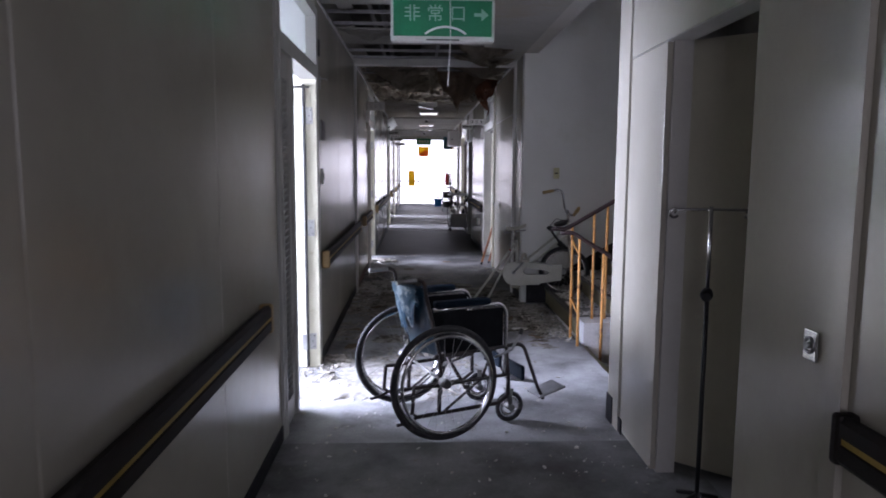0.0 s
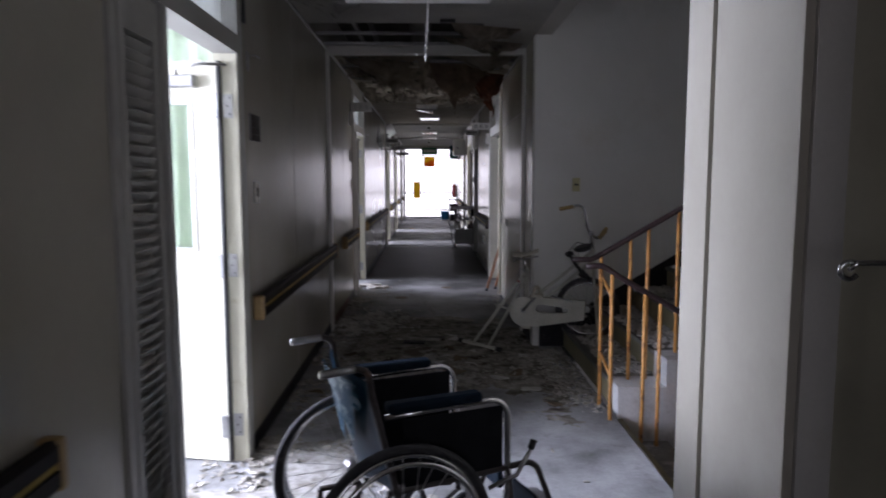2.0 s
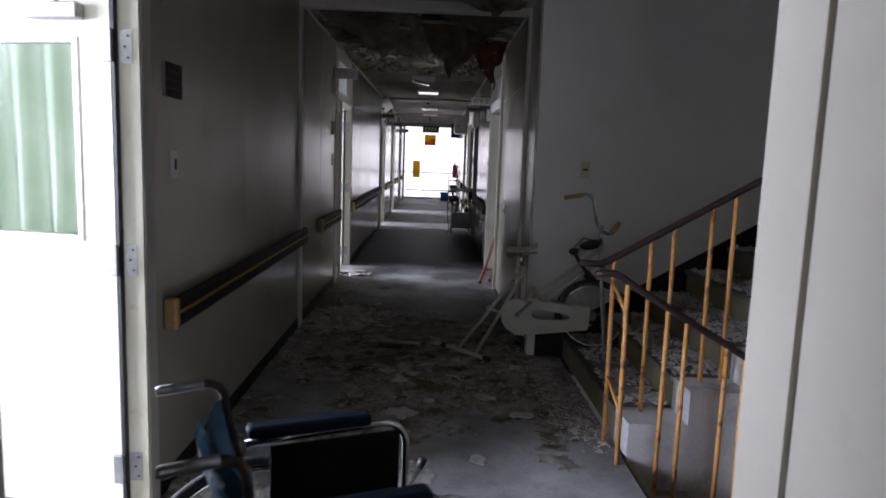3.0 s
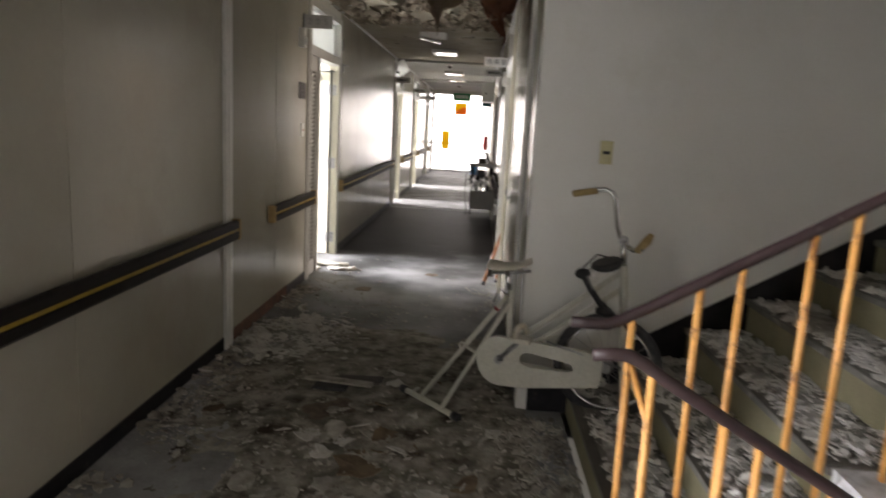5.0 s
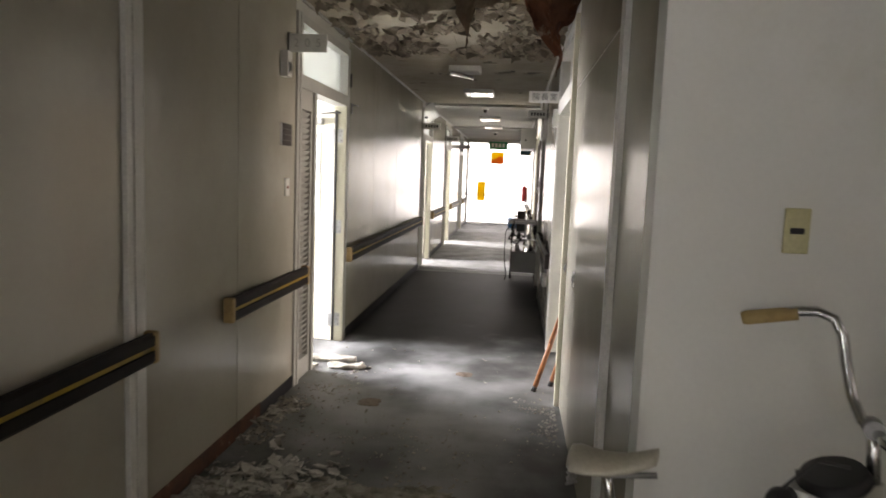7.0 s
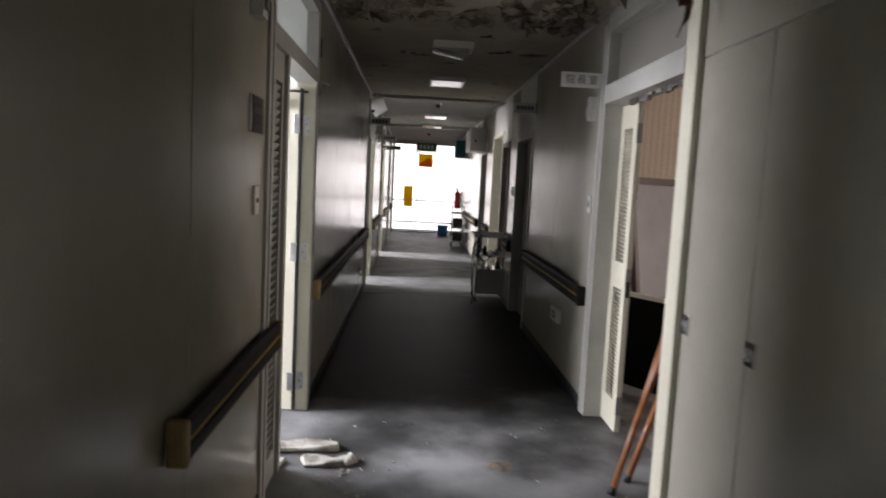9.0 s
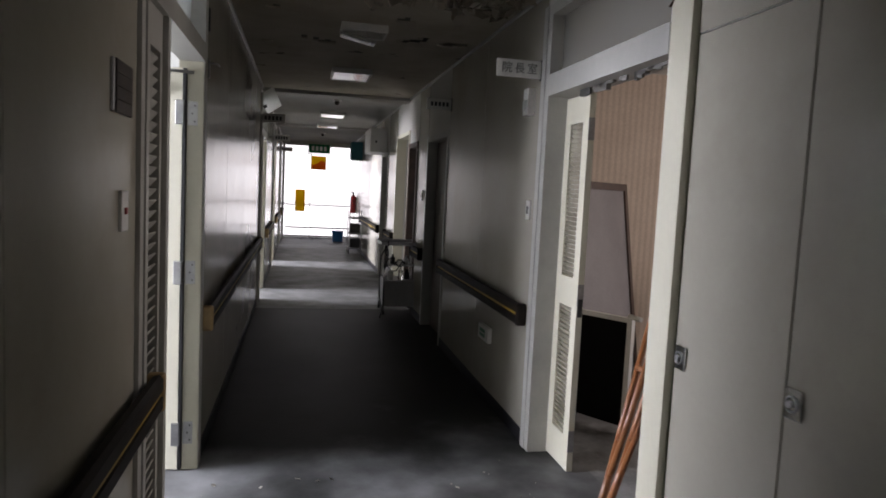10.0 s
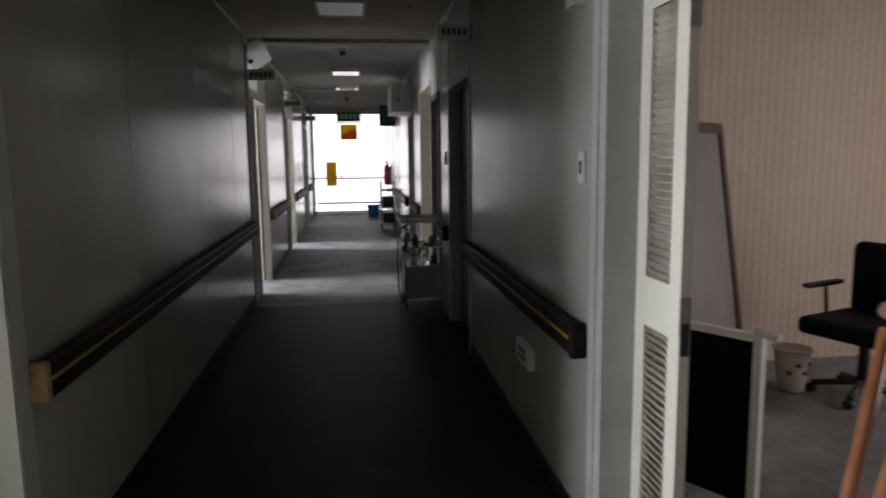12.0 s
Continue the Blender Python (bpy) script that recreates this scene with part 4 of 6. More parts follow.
def torn_sheet(p, q, tip, seed, mat, label, curl=0.10, ragged=0.15, n=26, rows=14):
    """A sheet that still hangs on by the line p to q and droops to its tip."""
    p, q, tip = Vector(p), Vector(q), Vector(tip)
    bm, gridv = bmesh.new(), []
    for i in range(n + 1):
        u = i / n
        a = p.lerp(q, u)
        reach = max(0.06, 1 - abs(u - 0.5) * 1.55) + ragged * noise.noise((u * 9, seed, 0.3))
        col = []
        for j in range(rows + 1):
            v = j / rows * reach
            w = a.lerp(tip, v)
            s = math.sin(min(1, v) * math.pi)
            w.x += curl * s * noise.noise((u * 3, v * 2, seed)) + 0.02 * noise.noise((u * 12, v * 9, seed + 3))
            w.y += curl * s * noise.noise((u * 3, v * 2, seed + 9)) + 0.03 * noise.noise((u * 10, v * 8, seed + 5))
            w.z -= curl * 0.5 * s * (0.5 + noise.noise((u * 4, v * 3, seed + 2)))
            col.append(bm.verts.new(w))
        gridv.append(col)
    for i in range(n):
        for j in range(rows):
            bm.faces.new((gridv[i][j], gridv[i + 1][j], gridv[i + 1][j + 1], gridv[i][j + 1])).smooth = True
    bmesh.ops.solidify(bm, geom=bm.faces[:], thickness=0.004)
    ob = link("torn_ceiling_sheet", bm, mat)
    return tagged(ob, label, "ceiling sheet", "sheets hanging from the ceiling")


torn_sheet((0.70, 9.95, TOP), (1.09, 10.12, TOP), (0.96, 10.16, 2.20), 1, M_RUST, "rust-brown torn ceiling sheet drooping to a point")
torn_sheet((0.62, 9.5, TOP), (1.08, 9.75, TOP), (0.92, 10.0, 2.38), 8, M_RUST, "rust-brown torn ceiling sheet drooping to a point", 0.05)
torn_sheet((0.18, 8.95, TOP), (0.86, 9.05, TOP), (0.46, 9.0, 2.20), 2, M_BROWNSHEET, "brown paper-like ceiling sheet hanging torn")
torn_sheet((0.05, 8.5, TOP), (0.20, 8.6, TOP), (0.13, 8.45, 2.32), 3, M_TORN, "narrow dark strip of ceiling board hanging down", 0.03, 0.05)
torn_sheet((-0.70, 8.6, TOP), (0.0, 8.9, TOP), (-0.3, 9.3, 2.50), 4, M_TORN, "pale flaking ceiling sheet sagging loose", 0.10)
torn_sheet((-0.75, 9.2, TOP), (0.25, 9.3, TOP), (-0.2, 9.8, 2.50), 5, M_TORN, "pale flaking ceiling sheet sagging loose", 0.12)
torn_sheet((0.3, 8.32, TOP), (1.05, 8.35, TOP), (0.75, 8.8, 2.60), 6, M_TORN, "pale flaking ceiling sheet sagging loose", 0.12)
torn_sheet((-0.6, 8.32, TOP), (0.2, 8.32, TOP), (-0.2, 8.62, 2.62), 7, M_TORN, "pale flaking ceiling sheet sagging loose", 0.10)
torn_sheet((0.35, 7.05, TOP), (0.95, 7.3, TOP), (0.6, 7.5, 2.58), 9, M_TORN, "brown edged ceiling sheet peeling down", 0.08)
torn_sheet((0.3, 7.6, TOP), (1.05, 7.9, TOP), (0.8, 7.95, 2.60), 10, M_TORN, "brown edged ceiling sheet peeling down", 0.08)
torn_sheet((-0.75, 6.35, TOP), (-0.25, 6.4, TOP), (-0.5, 6.7, 2.66), 12, M_CEIL2, "grey ceiling board edge hanging slightly", 0.04)
torn_sheet((-0.4, 9.9, TOP), (0.5, 10.0, TOP), (0.0, 10.4, 2.56), 13, M_TORN, "pale flaking ceiling sheet sagging loose", 0.10)
du = thing("ceiling_duct", (0.1, 8.5, 2.95), "dark metal duct above the fallen ceiling", "duct")
part("duct", tube(bmesh.new(), [(0.0, -3.0, 0.02), (0.0, 2.2, 0.02)], 0.11, 14), M_SLAB, du)
part("pipe", tube(bmesh.new(), [(-0.5, -3.2, 0.08), (-0.5, 2.4, 0.08)], 0.03, 8), M_STEEL, du)

# ---- ceiling lamps and detectors ----
M_REFL = material("bright_reflector", (0.75, 0.75, 0.73), (0.82, 0.82, 0.80), 0.13, 0.75, scale=8, bump=0.02)


def ceiling_lamp(x0, x1, y0, y1, label, broken=False):
    t = thing("ceiling_lamp", ((x0 + x1) / 2, (y0 + y1) / 2, TOP), label, "ceiling lamp", "corridor ceiling lamps")
    w, d = (x1 - x0) / 2, (y1 - y0) / 2
    part("housing", boxes((-w, -w + 0.015, -d, d, -0.055, 0), (w - 0.015, w, -d, d, -0.055, 0), (-w + 0.015, w - 0.015, -d, -d + 0.015, -0.055, 0), (-w + 0.015, w - 0.015, d - 0.015, d, -0.055, 0)), M_WHITEP, t)
    if not broken:
        part("diffuser", rounded(-w + 0.016, w - 0.016, -d + 0.016, d - 0.016, -0.05, -0.012, 0.006), M_REFL, t, "glossy white diffuser")
    else:
        b = box(bmesh.new(), -w, w * 0.6, -0.05, 0.05, -0.11, -0.075, 0.01)
        bmesh.ops.rotate(b, verts=b.verts, cent=(0, 0, -0.06), matrix=Matrix.Rotation(radians(11), 3, "Y"))
        part("loose_diffuser", b, M_REFL, t, "broken diffuser hanging loose")


ceiling_lamp(-0.03, 0.31, 13.02, 13.3, "broken white ceiling lamp hanging askew", True)
for a, b in ((14.95, 15.5), (19.2, 19.75), (21.5, 21.9)):
    ceiling_lamp(-0.01, 0.39, a, b, "unlit white square ceiling lamp")
for y in (17.6, 23.9):
    t = thing("smoke_detector", (0.17, y, TOP - 0.04), "small round ceiling smoke detector", "smoke detector", "smoke detectors")
    part("base", tube(bmesh.new(), [(0, 0, 0.04), (0, 0, 0.015)], [0.06, 0.055], 16), M_WHITEP, t)
    part("sensor", tube(bmesh.new(), [(0, 0, 0.015), (0, 0, -0.025), (0, 0, -0.035)], [0.035, 0.03, 0.012], 14), M_DARKBROWN, t)
# no lamp: a translucent pane at the transom that ward daylight shines through
t = thing("tilted_pane", (XL + 0.02, 16.80, 2.36), "white translucent square pane tilted out at the transom", "wall lamp")
M_OPALPANE = thin(material("opal_pane", (0.84, 0.84, 0.82), (0.88, 0.88, 0.86), 0.3, scale=6, bump=0.02, grain=0.05), 0.8)
b = rounded(-0.008, 0.008, 0.0, 0.26, 0.0, 0.26, 0.006)
bmesh.ops.rotate(b, verts=b.verts, cent=(0.0, 0, 0.12), matrix=Matrix.Rotation(radians(-48), 3, "Z") @ Matrix.Rotation(radians(32), 3, "X"))
part("shade", b, M_OPALPANE, t, "opal white tilted pane")
part("arm", tube(bmesh.new(), [(0, 0.0, 0.1), (0.04, 0, 0.12)], 0.02, 8), M_BLACK, t)


# ---- wheelchair ----
M_TYRE = material("grey_black_tyre", (0.018, 0.018, 0.02), (0.04, 0.04, 0.042), 0.75, scale=20, bump=0.2, c3=(0.15, 0.14, 0.13), s3=12, t3=(0.58, 0.75))
M_CTUBE = material("chair_frame_steel", (0.030, 0.026, 0.026), (0.07, 0.06, 0.056), 0.4, 0.35, scale=15, bump=0.1, c3=(0.10, 0.06, 0.04), s3=14, t3=(0.58, 0.7))
M_BLUE = material("teal_blue_vinyl", (0.0014, 0.0225, 0.051), (0.0035, 0.05, 0.093), 0.36, scale=9, fine=70, bump=0.15, c3=(0.20, 0.36, 0.42), s3=5, t3=(0.645, 0.69))
M_TORNV = material("torn_pale_vinyl", (0.010, 0.10, 0.17), (0.52, 0.66, 0.70), 0.4, lo=0.53, hi=0.63, scale=11, fine=70, bump=0.3)
M_PAD = material("dark_blue_arm_pad", (0.0015, 0.006, 0.013), (0.003, 0.013, 0.025), 0.6, scale=9, bump=0.1, spec=0.15)
M_SEAT = material("black_vinyl", (0.004, 0.0045, 0.006), (0.010, 0.011, 0.013), 0.7, scale=9, bump=0.1, spec=0.15)
M_PLASTG = material("grey_plastic", (0.20, 0.20, 0.205), (0.30, 0.30, 0.30), 0.5, scale=9, bump=0.1)


def spoked_wheel(parent, name, at, r, tyre, rim_r, spokes, hub, lean=0.0, handrim=0.0, axis=1, label=""):
    """A wheel that stands in the plane of its frame's x and z."""
    x, y, z = at
    w = part(name, tube(bmesh.new(), [(r * math.cos(q * math.tau / 48), 0, r * math.sin(q * math.tau / 48)) for q in range(48)], tyre, 8, True), M_TYRE, parent, label)
    w.matrix_basis = pose(x, y, z, lean, 0, 0)
    part("rim", tube(bmesh.new(), [(rim_r * math.cos(q * math.tau / 48), 0, rim_r * math.sin(q * math.tau / 48)) for q in range(48)], 0.009, 6, True), M_CHROME, w, "chrome rim")
    part("hub", tube(bmesh.new(), [(0, -0.035, 0), (0, -0.03, 0), (0, 0.03, 0), (0, 0.035, 0)], [hub * 0.7, hub, hub, hub * 0.7], 14), M_STEEL, w)
    for k in range(spokes):
        a = k * math.tau / spokes
        b = a + (0.35 if k % 2 else -0.35)
        s = (0.025 if k % 4 < 2 else -0.025)
        part("spoke", tube(bmesh.new(), [(hub * math.cos(b), s, hub * math.sin(b)), (rim_r * math.cos(a), 0, rim_r * math.sin(a))], 0.0012, 4, caps=False), M_STEEL, w)
    if handrim:
        hr = handrim
        o = 0.04 * axis
        part("hand_rim", tube(bmesh.new(), [(hr * math.cos(q * math.tau / 40), o, hr * math.sin(q * math.tau / 40)) for q in range(40)], 0.0095, 8, True), M_CHROME, w, "chrome hand rim")
    return w


wc = thing("wheelchair", (-0.045, 3.925, 0), "old folding wheelchair with teal vinyl back and spoked wheels", "wheelchair", rz=22)
R = 0.315
for s in (-1, 1):
    spoked_wheel(wc, "drive_wheel", (0.03, s * 0.315, R + 0.012), R - 0.012, 0.0155, R - 0.035, 28, 0.028, s * 2.0, R - 0.05, s, "large spoked drive wheel")
    y = s * 0.235
    # side frame: back post with push handle, arm loop, lower rails
    part("back_post", tube(bmesh.new(), [(0.04, y, 0.24), (0.035, y, 0.45), (-0.05, y, 0.80), (-0.055, y, 0.845)] + [Vector((-0.095, y, 0.845)) + Vector((0.04 * math.cos(radians(a)), 0, 0.045 * math.sin(radians(a)))) for a in (20, 50, 90)] + [(-0.15, y, 0.888), (-0.19, y, 0.884)], 0.0115, 8), M_CTUBE, wc)
    part("push_grip", tube(bmesh.new(), [(-0.105, y, 0.89), (-0.21, y, 0.883), (-0.22, y, 0.882)], [0.0135, 0.014, 0.011], 10), M_STEEL, wc, "bare metal push grip")
    part("arm_tube", tube(bmesh.new(), [(-0.005, y, 0.715), (0.15, y, 0.72), (0.36, y, 0.725)] + arc((0.38, y, 0.655), (1, 0, 0), (0, 0, 1), 0.07, 85, 0, 6) + [(0.45, y, 0.40), (0.44, y, 0.30)], 0.0115, 8), M_CHROME, wc, "chrome arm tube")
    part("arm_pad", rounded(0.0, 0.34, y - 0.03, y + 0.03, 0.73, 0.765, 0.012), M_PAD, wc, "dark blue vinyl arm pad")
    part("skirt_guard", rounded(0.06, 0.43, y - 0.004, y + 0.004, 0.46, 0.70, 0.003), M_SEAT, wc, "dark side guard")
    part("seat_rail", tube(bmesh.new(), [(0.0, y, 0.455), (0.46, y, 0.47)], 0.0115, 8), M_CTUBE, wc)
    part("middle_rail", tube(bmesh.new(), [(-0.12, y, 0.29), (0.03, y, 0.29), (0.47, y, 0.30)], 0.0115, 8), M_CTUBE, wc)
    part("lower_rail", tube(bmesh.new(), [(-0.12, y, 0.29), (-0.13, y, 0.15), (-0.10, y, 0.125), (0.40, y, 0.135), (0.47, y, 0.18), (0.47, y, 0.30)], 0.0115, 8), M_CTUBE, wc)
    part("axle_post", tube(bmesh.new(), [(0.03, y, 0.13), (0.04, y, 0.46)], 0.0125, 8), M_CTUBE, wc)
    part("side_brace", tube(bmesh.new(), [(0.06, y, 0.135), (0.30, y, 0.30), (0.36, y, 0.46)], 0.008, 8), M_CTUBE, wc)
    part("tipping_lever", tube(bmesh.new(), [(-0.10, y, 0.125), (-0.17, y, 0.10), (-0.22, y, 0.095)], 0.010, 8), M_CTUBE, wc)
    part("front_post", tube(bmesh.new(), [(0.45, y, 0.47), (0.47, y, 0.30), (0.47, y, 0.18)], 0.0125, 8), M_CTUBE, wc)
    # leg hanger and foot plate
    part("leg_hanger", tube(bmesh.new(), [(0.45, y, 0.47)] + arc((0.52, y, 0.41), (1, 0, 0), (0, 0, 1), 0.065, 100, 20, 5) + [(0.68, y * 0.95, 0.19), (0.72, y * 0.95, 0.115)], 0.0115, 8), M_CTUBE, wc)
    fp = rounded(0.68, 0.87, y * 0.45 - 0.075, y * 0.45 + 0.075, 0.0, 0.014, 0.006)
    bmesh.ops.rotate(fp, verts=fp.verts, cent=(0.70, y * 0.45, 0), matrix=Matrix.Rotation(radians(-14 if s < 0 else 12), 3, "Y"))
    bmesh.ops.translate(fp, verts=fp.verts, vec=(0, s * 0.07, 0.13))
    part("foot_plate", fp, M_PLASTG, wc, "grey ribbed foot plate")
    part("heel_loop", rounded(0.555, 0.58, min(y * 0.12, y * 1.05), max(y * 0.12, y * 1.05), 0.25, 0.34, 0.012), M_PAD, wc, "dark blue calf pad")
    # caster
    cw = spoked_wheel(wc, "caster_wheel", (0.50, s * 0.20, 0.092), 0.078, 0.014, 0.05, 7, 0.022, 0, 0, 1, "small grey caster wheel")
    part("caster_fork", boxes((0.482, 0.506, s * 0.20 - 0.028, s * 0.20 - 0.022, 0.08, 0.20), (0.482, 0.506, s * 0.20 + 0.022, s * 0.20 + 0.028, 0.08, 0.20), (0.475, 0.512, s * 0.20 - 0.028, s * 0.20 + 0.028, 0.19, 0.205)), M_STEEL, wc)
    part("brake_lever", tube(bmesh.new(), [(0.36, y + s * 0.03, 0.42), (0.46, y + s * 0.05, 0.46), (0.52, y + s * 0.05, 0.55)], 0.008, 8), M_STEEL, wc)
    part("brake_knob", tube(bmesh.new(), [(0.515, y + s * 0.05, 0.545), (0.53, y + s * 0.05, 0.575)], [0.012, 0.013], 10), M_BLACK, wc, "black brake knob")
bk = bmesh.new()
gv = []
for i in range(13):
    v = i / 12
    row = []
    for j in range(13):
        u = j / 12
        sag = 0.05 * math.sin(u * math.pi)
        row.append(bk.verts.new((0.035 - 0.10 * v - sag + 0.006 * noise.noise((u * 6, v * 6, 2)), -0.238 + 0.476 * u, 0.44 + 0.40 * v + 0.012 * math.sin(u * 9))))
    gv.append(row)
for i in range(12):
    for j in range(12):
        bk.faces.new((gv[i][j], gv[i][j + 1], gv[i + 1][j + 1], gv[i + 1][j])).smooth = True
bmesh.ops.solidify(bk, geom=bk.faces[:], thickness=0.012)
part("backrest", bk, M_BLUE, wc, "worn teal vinyl backrest with pale scuffs")
sb_ = bmesh.new()
gv = []
for i in range(11):
    row = []
    for j in range(11):
        u, v = j / 10, i / 10
        row.append(sb_.verts.new((0.03 + 0.41 * v, -0.23 + 0.46 * u, 0.475 - 0.045 * math.sin(u * math.pi))))
    gv.append(row)
for i in range(10):
    for j in range(10):
        sb_.faces.new((gv[i][j], gv[i][j + 1], gv[i + 1][j + 1], gv[i + 1][j])).smooth = True
bmesh.ops.solidify(sb_, geom=sb_.faces[:], thickness=0.014)
tp = bmesh.new()
gv = []
for i in range(15):
    v = i / 14
    row = []
    for j in range(11):
        u = j / 10
        yy = -0.20 + 0.33 * u + 0.025 * noise.noise((v * 5, u * 3, 4))
        q = 0.40 - 0.36 * v * (0.55 + 0.45 * noise.noise((u * 4, 1.5, 7)) + 0.35 * u)
        sag = 0.05 * math.sin((yy + 0.238) / 0.476 * math.pi)
        row.append(tp.verts.new((0.035 - 0.25 * q - sag - 0.022 - 0.014 * abs(noise.noise((u * 5, v * 7, 3))), yy, 0.44 + q)))
    gv.append(row)
for i in range(14):
    for j in range(10):
        tp.faces.new((gv[i][j], gv[i][j + 1], gv[i + 1][j + 1], gv[i + 1][j])).smooth = True
bmesh.ops.solidify(tp, geom=tp.faces[:], thickness=0.003)
part("torn_flap", tp, M_TORNV, wc, "pale torn flap of the back cover")
part("seat", sb_, M_SEAT, wc, "black sagging seat sling")
part("cross_brace", tube(bmesh.new(), [(0.2, -0.225, 0.25), (0.2, 0.225, 0.45)], 0.011, 8), M_CTUBE, wc)
part("cross_brace", tube(bmesh.new(), [(0.23, 0.225, 0.25), (0.23, -0.225, 0.45)], 0.011, 8), M_CTUBE, wc)
part("axle_bar", tube(bmesh.new(), [(0.03, -0.30, R + 0.012), (0.03, 0.30, R + 0.012)], 0.008, 8), M_STEEL, wc)

# ---- exercise bicycle ----
M_CREAM = material("cream_bike_paint", (0.46, 0.455, 0.385), (0.55, 0.545, 0.47), 0.38, scale=5, fine=60, bump=0.05, c3=(0.30, 0.25, 0.17), s3=8, t3=(0.62, 0.74))
M_TAN = material("tan_rubber_grip", (0.36, 0.25, 0.10), (0.46, 0.33, 0.14), 0.6, scale=20, bump=0.2)
M_SADDLE = material("dirty_cream_saddle", (0.44, 0.41, 0.33), (0.54, 0.51, 0.42), 0.5, scale=8, bump=0.1)
bx = thing("exercise_bike", (0.605, 7.44, 0), "old cream exercise bicycle with tan grips, dusty", "exercise bike", rz=-18)
def bar(name, pts, r, mat=M_CREAM, label="", seg=10):
    return part(name, tube(bmesh.new(), pts, r, seg), mat, bx, label)
foot = [(-0.18, 0.10, 0.035), (0.22, -0.115, 0.03)]
bar("rear_foot_bar", foot, 0.016)
for e, s in ((0, -1), (1, 1)):
    f = Vector(foot[e])
    d = (Vector(foot[1]) - Vector(foot[0])).normalized() * s
    bar("rubber_foot", [f - d * 0.03, f + d * 0.02], 0.022, M_BLACK, "black rubber foot cap")
bar("rear_leg", [(-0.045, 0.03, 0.04), (0.415, 0.02, 0.685)], 0.0125)
bar("rear_leg", [(0.115, -0.06, 0.04), (0.43, -0.02, 0.65)], 0.0125)
bar("red_tape", [(0.357, 0.0213, 0.604), (0.366, 0.0211, 0.617)], 0.0142, M_RED, "strip of red tape")
bar("leg_stay", [(0.19, 0.02, 0.385), (0.34, -0.06, 0.36)], 0.009)
bar("stay_eye", [(0.19 + 0.018 * math.cos(q), 0.005, 0.385 + 0.018 * math.sin(q)) for q in (0, 1, 2, 3, 4, 5, 6.2)], 0.006)
bar("seat_tube", [(0.45, 0, 0.36), (0.432, 0, 0.725)], 0.017)
bar("seat_post", [(0.432, 0, 0.70), (0.405, 0, 0.835)], 0.0125, M_CHROME, "chrome seat post")
bar("clamp_lever", [(0.43, -0.02, 0.70), (0.38, -0.04, 0.735), (0.36, -0.045, 0.66)], 0.005, M_STEEL)
sd = bmesh.new()
ring = []
for i in range(15):
    v = i / 14
    w = 0.08 * (1 - v) ** 0.8 + 0.022 * v + 0.004
    if i == 0:
        w = 0.055
    row = []
    for j in range(11):
        a = math.pi * j / 10
        row.append(sd.verts.new((0.315 + 0.215 * v, w * math.cos(a), 0.835 + 0.035 * math.sin(a) - 0.02 * math.sin(v * math.pi) + 0.035 * v)))
    ring.append(row)
for i in range(14):
    for j in range(10):
        sd.faces.new((ring[i][j], ring[i][j + 1], ring[i + 1][j + 1], ring[i + 1][j])).smooth = True
for i in range(14):
    sd.faces.new((ring[i][0], ring[i + 1][0], ring[i + 1][10], ring[i][10]))
sd.faces.new(ring[0])
sd.faces.new(ring[14])
part("saddle", sd, M_SADDLE, bx, "dirty cream padded saddle")
for s in (-1, 1):
    bar("saddle_spring", [(0.33 + 0.008 * math.cos(q), s * 0.05 + 0.02 * math.cos(q * 1.0), 0.79 + 0.055 * q / 25 + 0.0) for q in range(26)], 0.004, M_STEEL)
bar("saddle_rail", [(0.31, 0, 0.80), (0.41, 0, 0.81), (0.53, 0, 0.835)], 0.008, M_STEEL)
bar("upper_tube", [(0.45, 0.0, 0.445), (0.588, 0, 0.553), (0.985, 0, 0.895)], 0.0145)
bar("lower_tube", [(0.46, 0.0, 0.37), (0.671, 0, 0.535), (0.985, 0, 0.808)], 0.0145)
bar("head_tube", [(1.0, 0, 0.715), (0.98, 0, 0.918)], 0.021)
for s in (-1, 1):
    bar("fork_blade", [(1.0, s * 0.03, 0.725), (1.0, s * 0.055, 0.66), (1.045, s * 0.055, 0.195)], 0.012)
bar("fork_crown", [(1.0, -0.055, 0.71), (1.0, 0.055, 0.71)], 0.016)
bar("front_foot_bar", [(1.045, -0.17, 0.197), (1.045, 0.17, 0.197)], 0.016)
spoked_wheel(bx, "front_wheel", (0.947, 0, 0.405), 0.247, 0.022, 0.218, 20, 0.03, 0, 0, 1, "dusty black tyred flywheel")
# chain guard: a flat case with a long opening
bm = bmesh.new()
out = [(0.425 + 0.12 * math.cos(radians(62 + 208 * i / 12)), 0.37 + 0.128 * math.sin(radians(62 + 208 * i / 12))) for i in range(13)]
out += [(0.55 + 0.376 * i / 6, 0.250 + 0.072 * i / 6) for i in range(7)] + [(0.934, 0.35), (0.938, 0.47)]
out += [(0.932 - 0.40 * i / 3, 0.486 + 0.012 * i / 3) for i in range(4)]
inn = [(0.56 + 0.030 * math.cos(radians(100 + 120 * i / 12)), 0.40 + 0.038 * math.sin(radians(100 + 120 * i / 12))) for i in range(13)]
inn += [(0.58 + 0.19 * i / 6, 0.362 + 0.012 * i / 6) for i in range(7)] + [(0.795, 0.385), (0.80, 0.405)]
inn += [(0.785 - 0.21 * i / 3, 0.418 + 0.022 * i / 3) for i in range(4)]
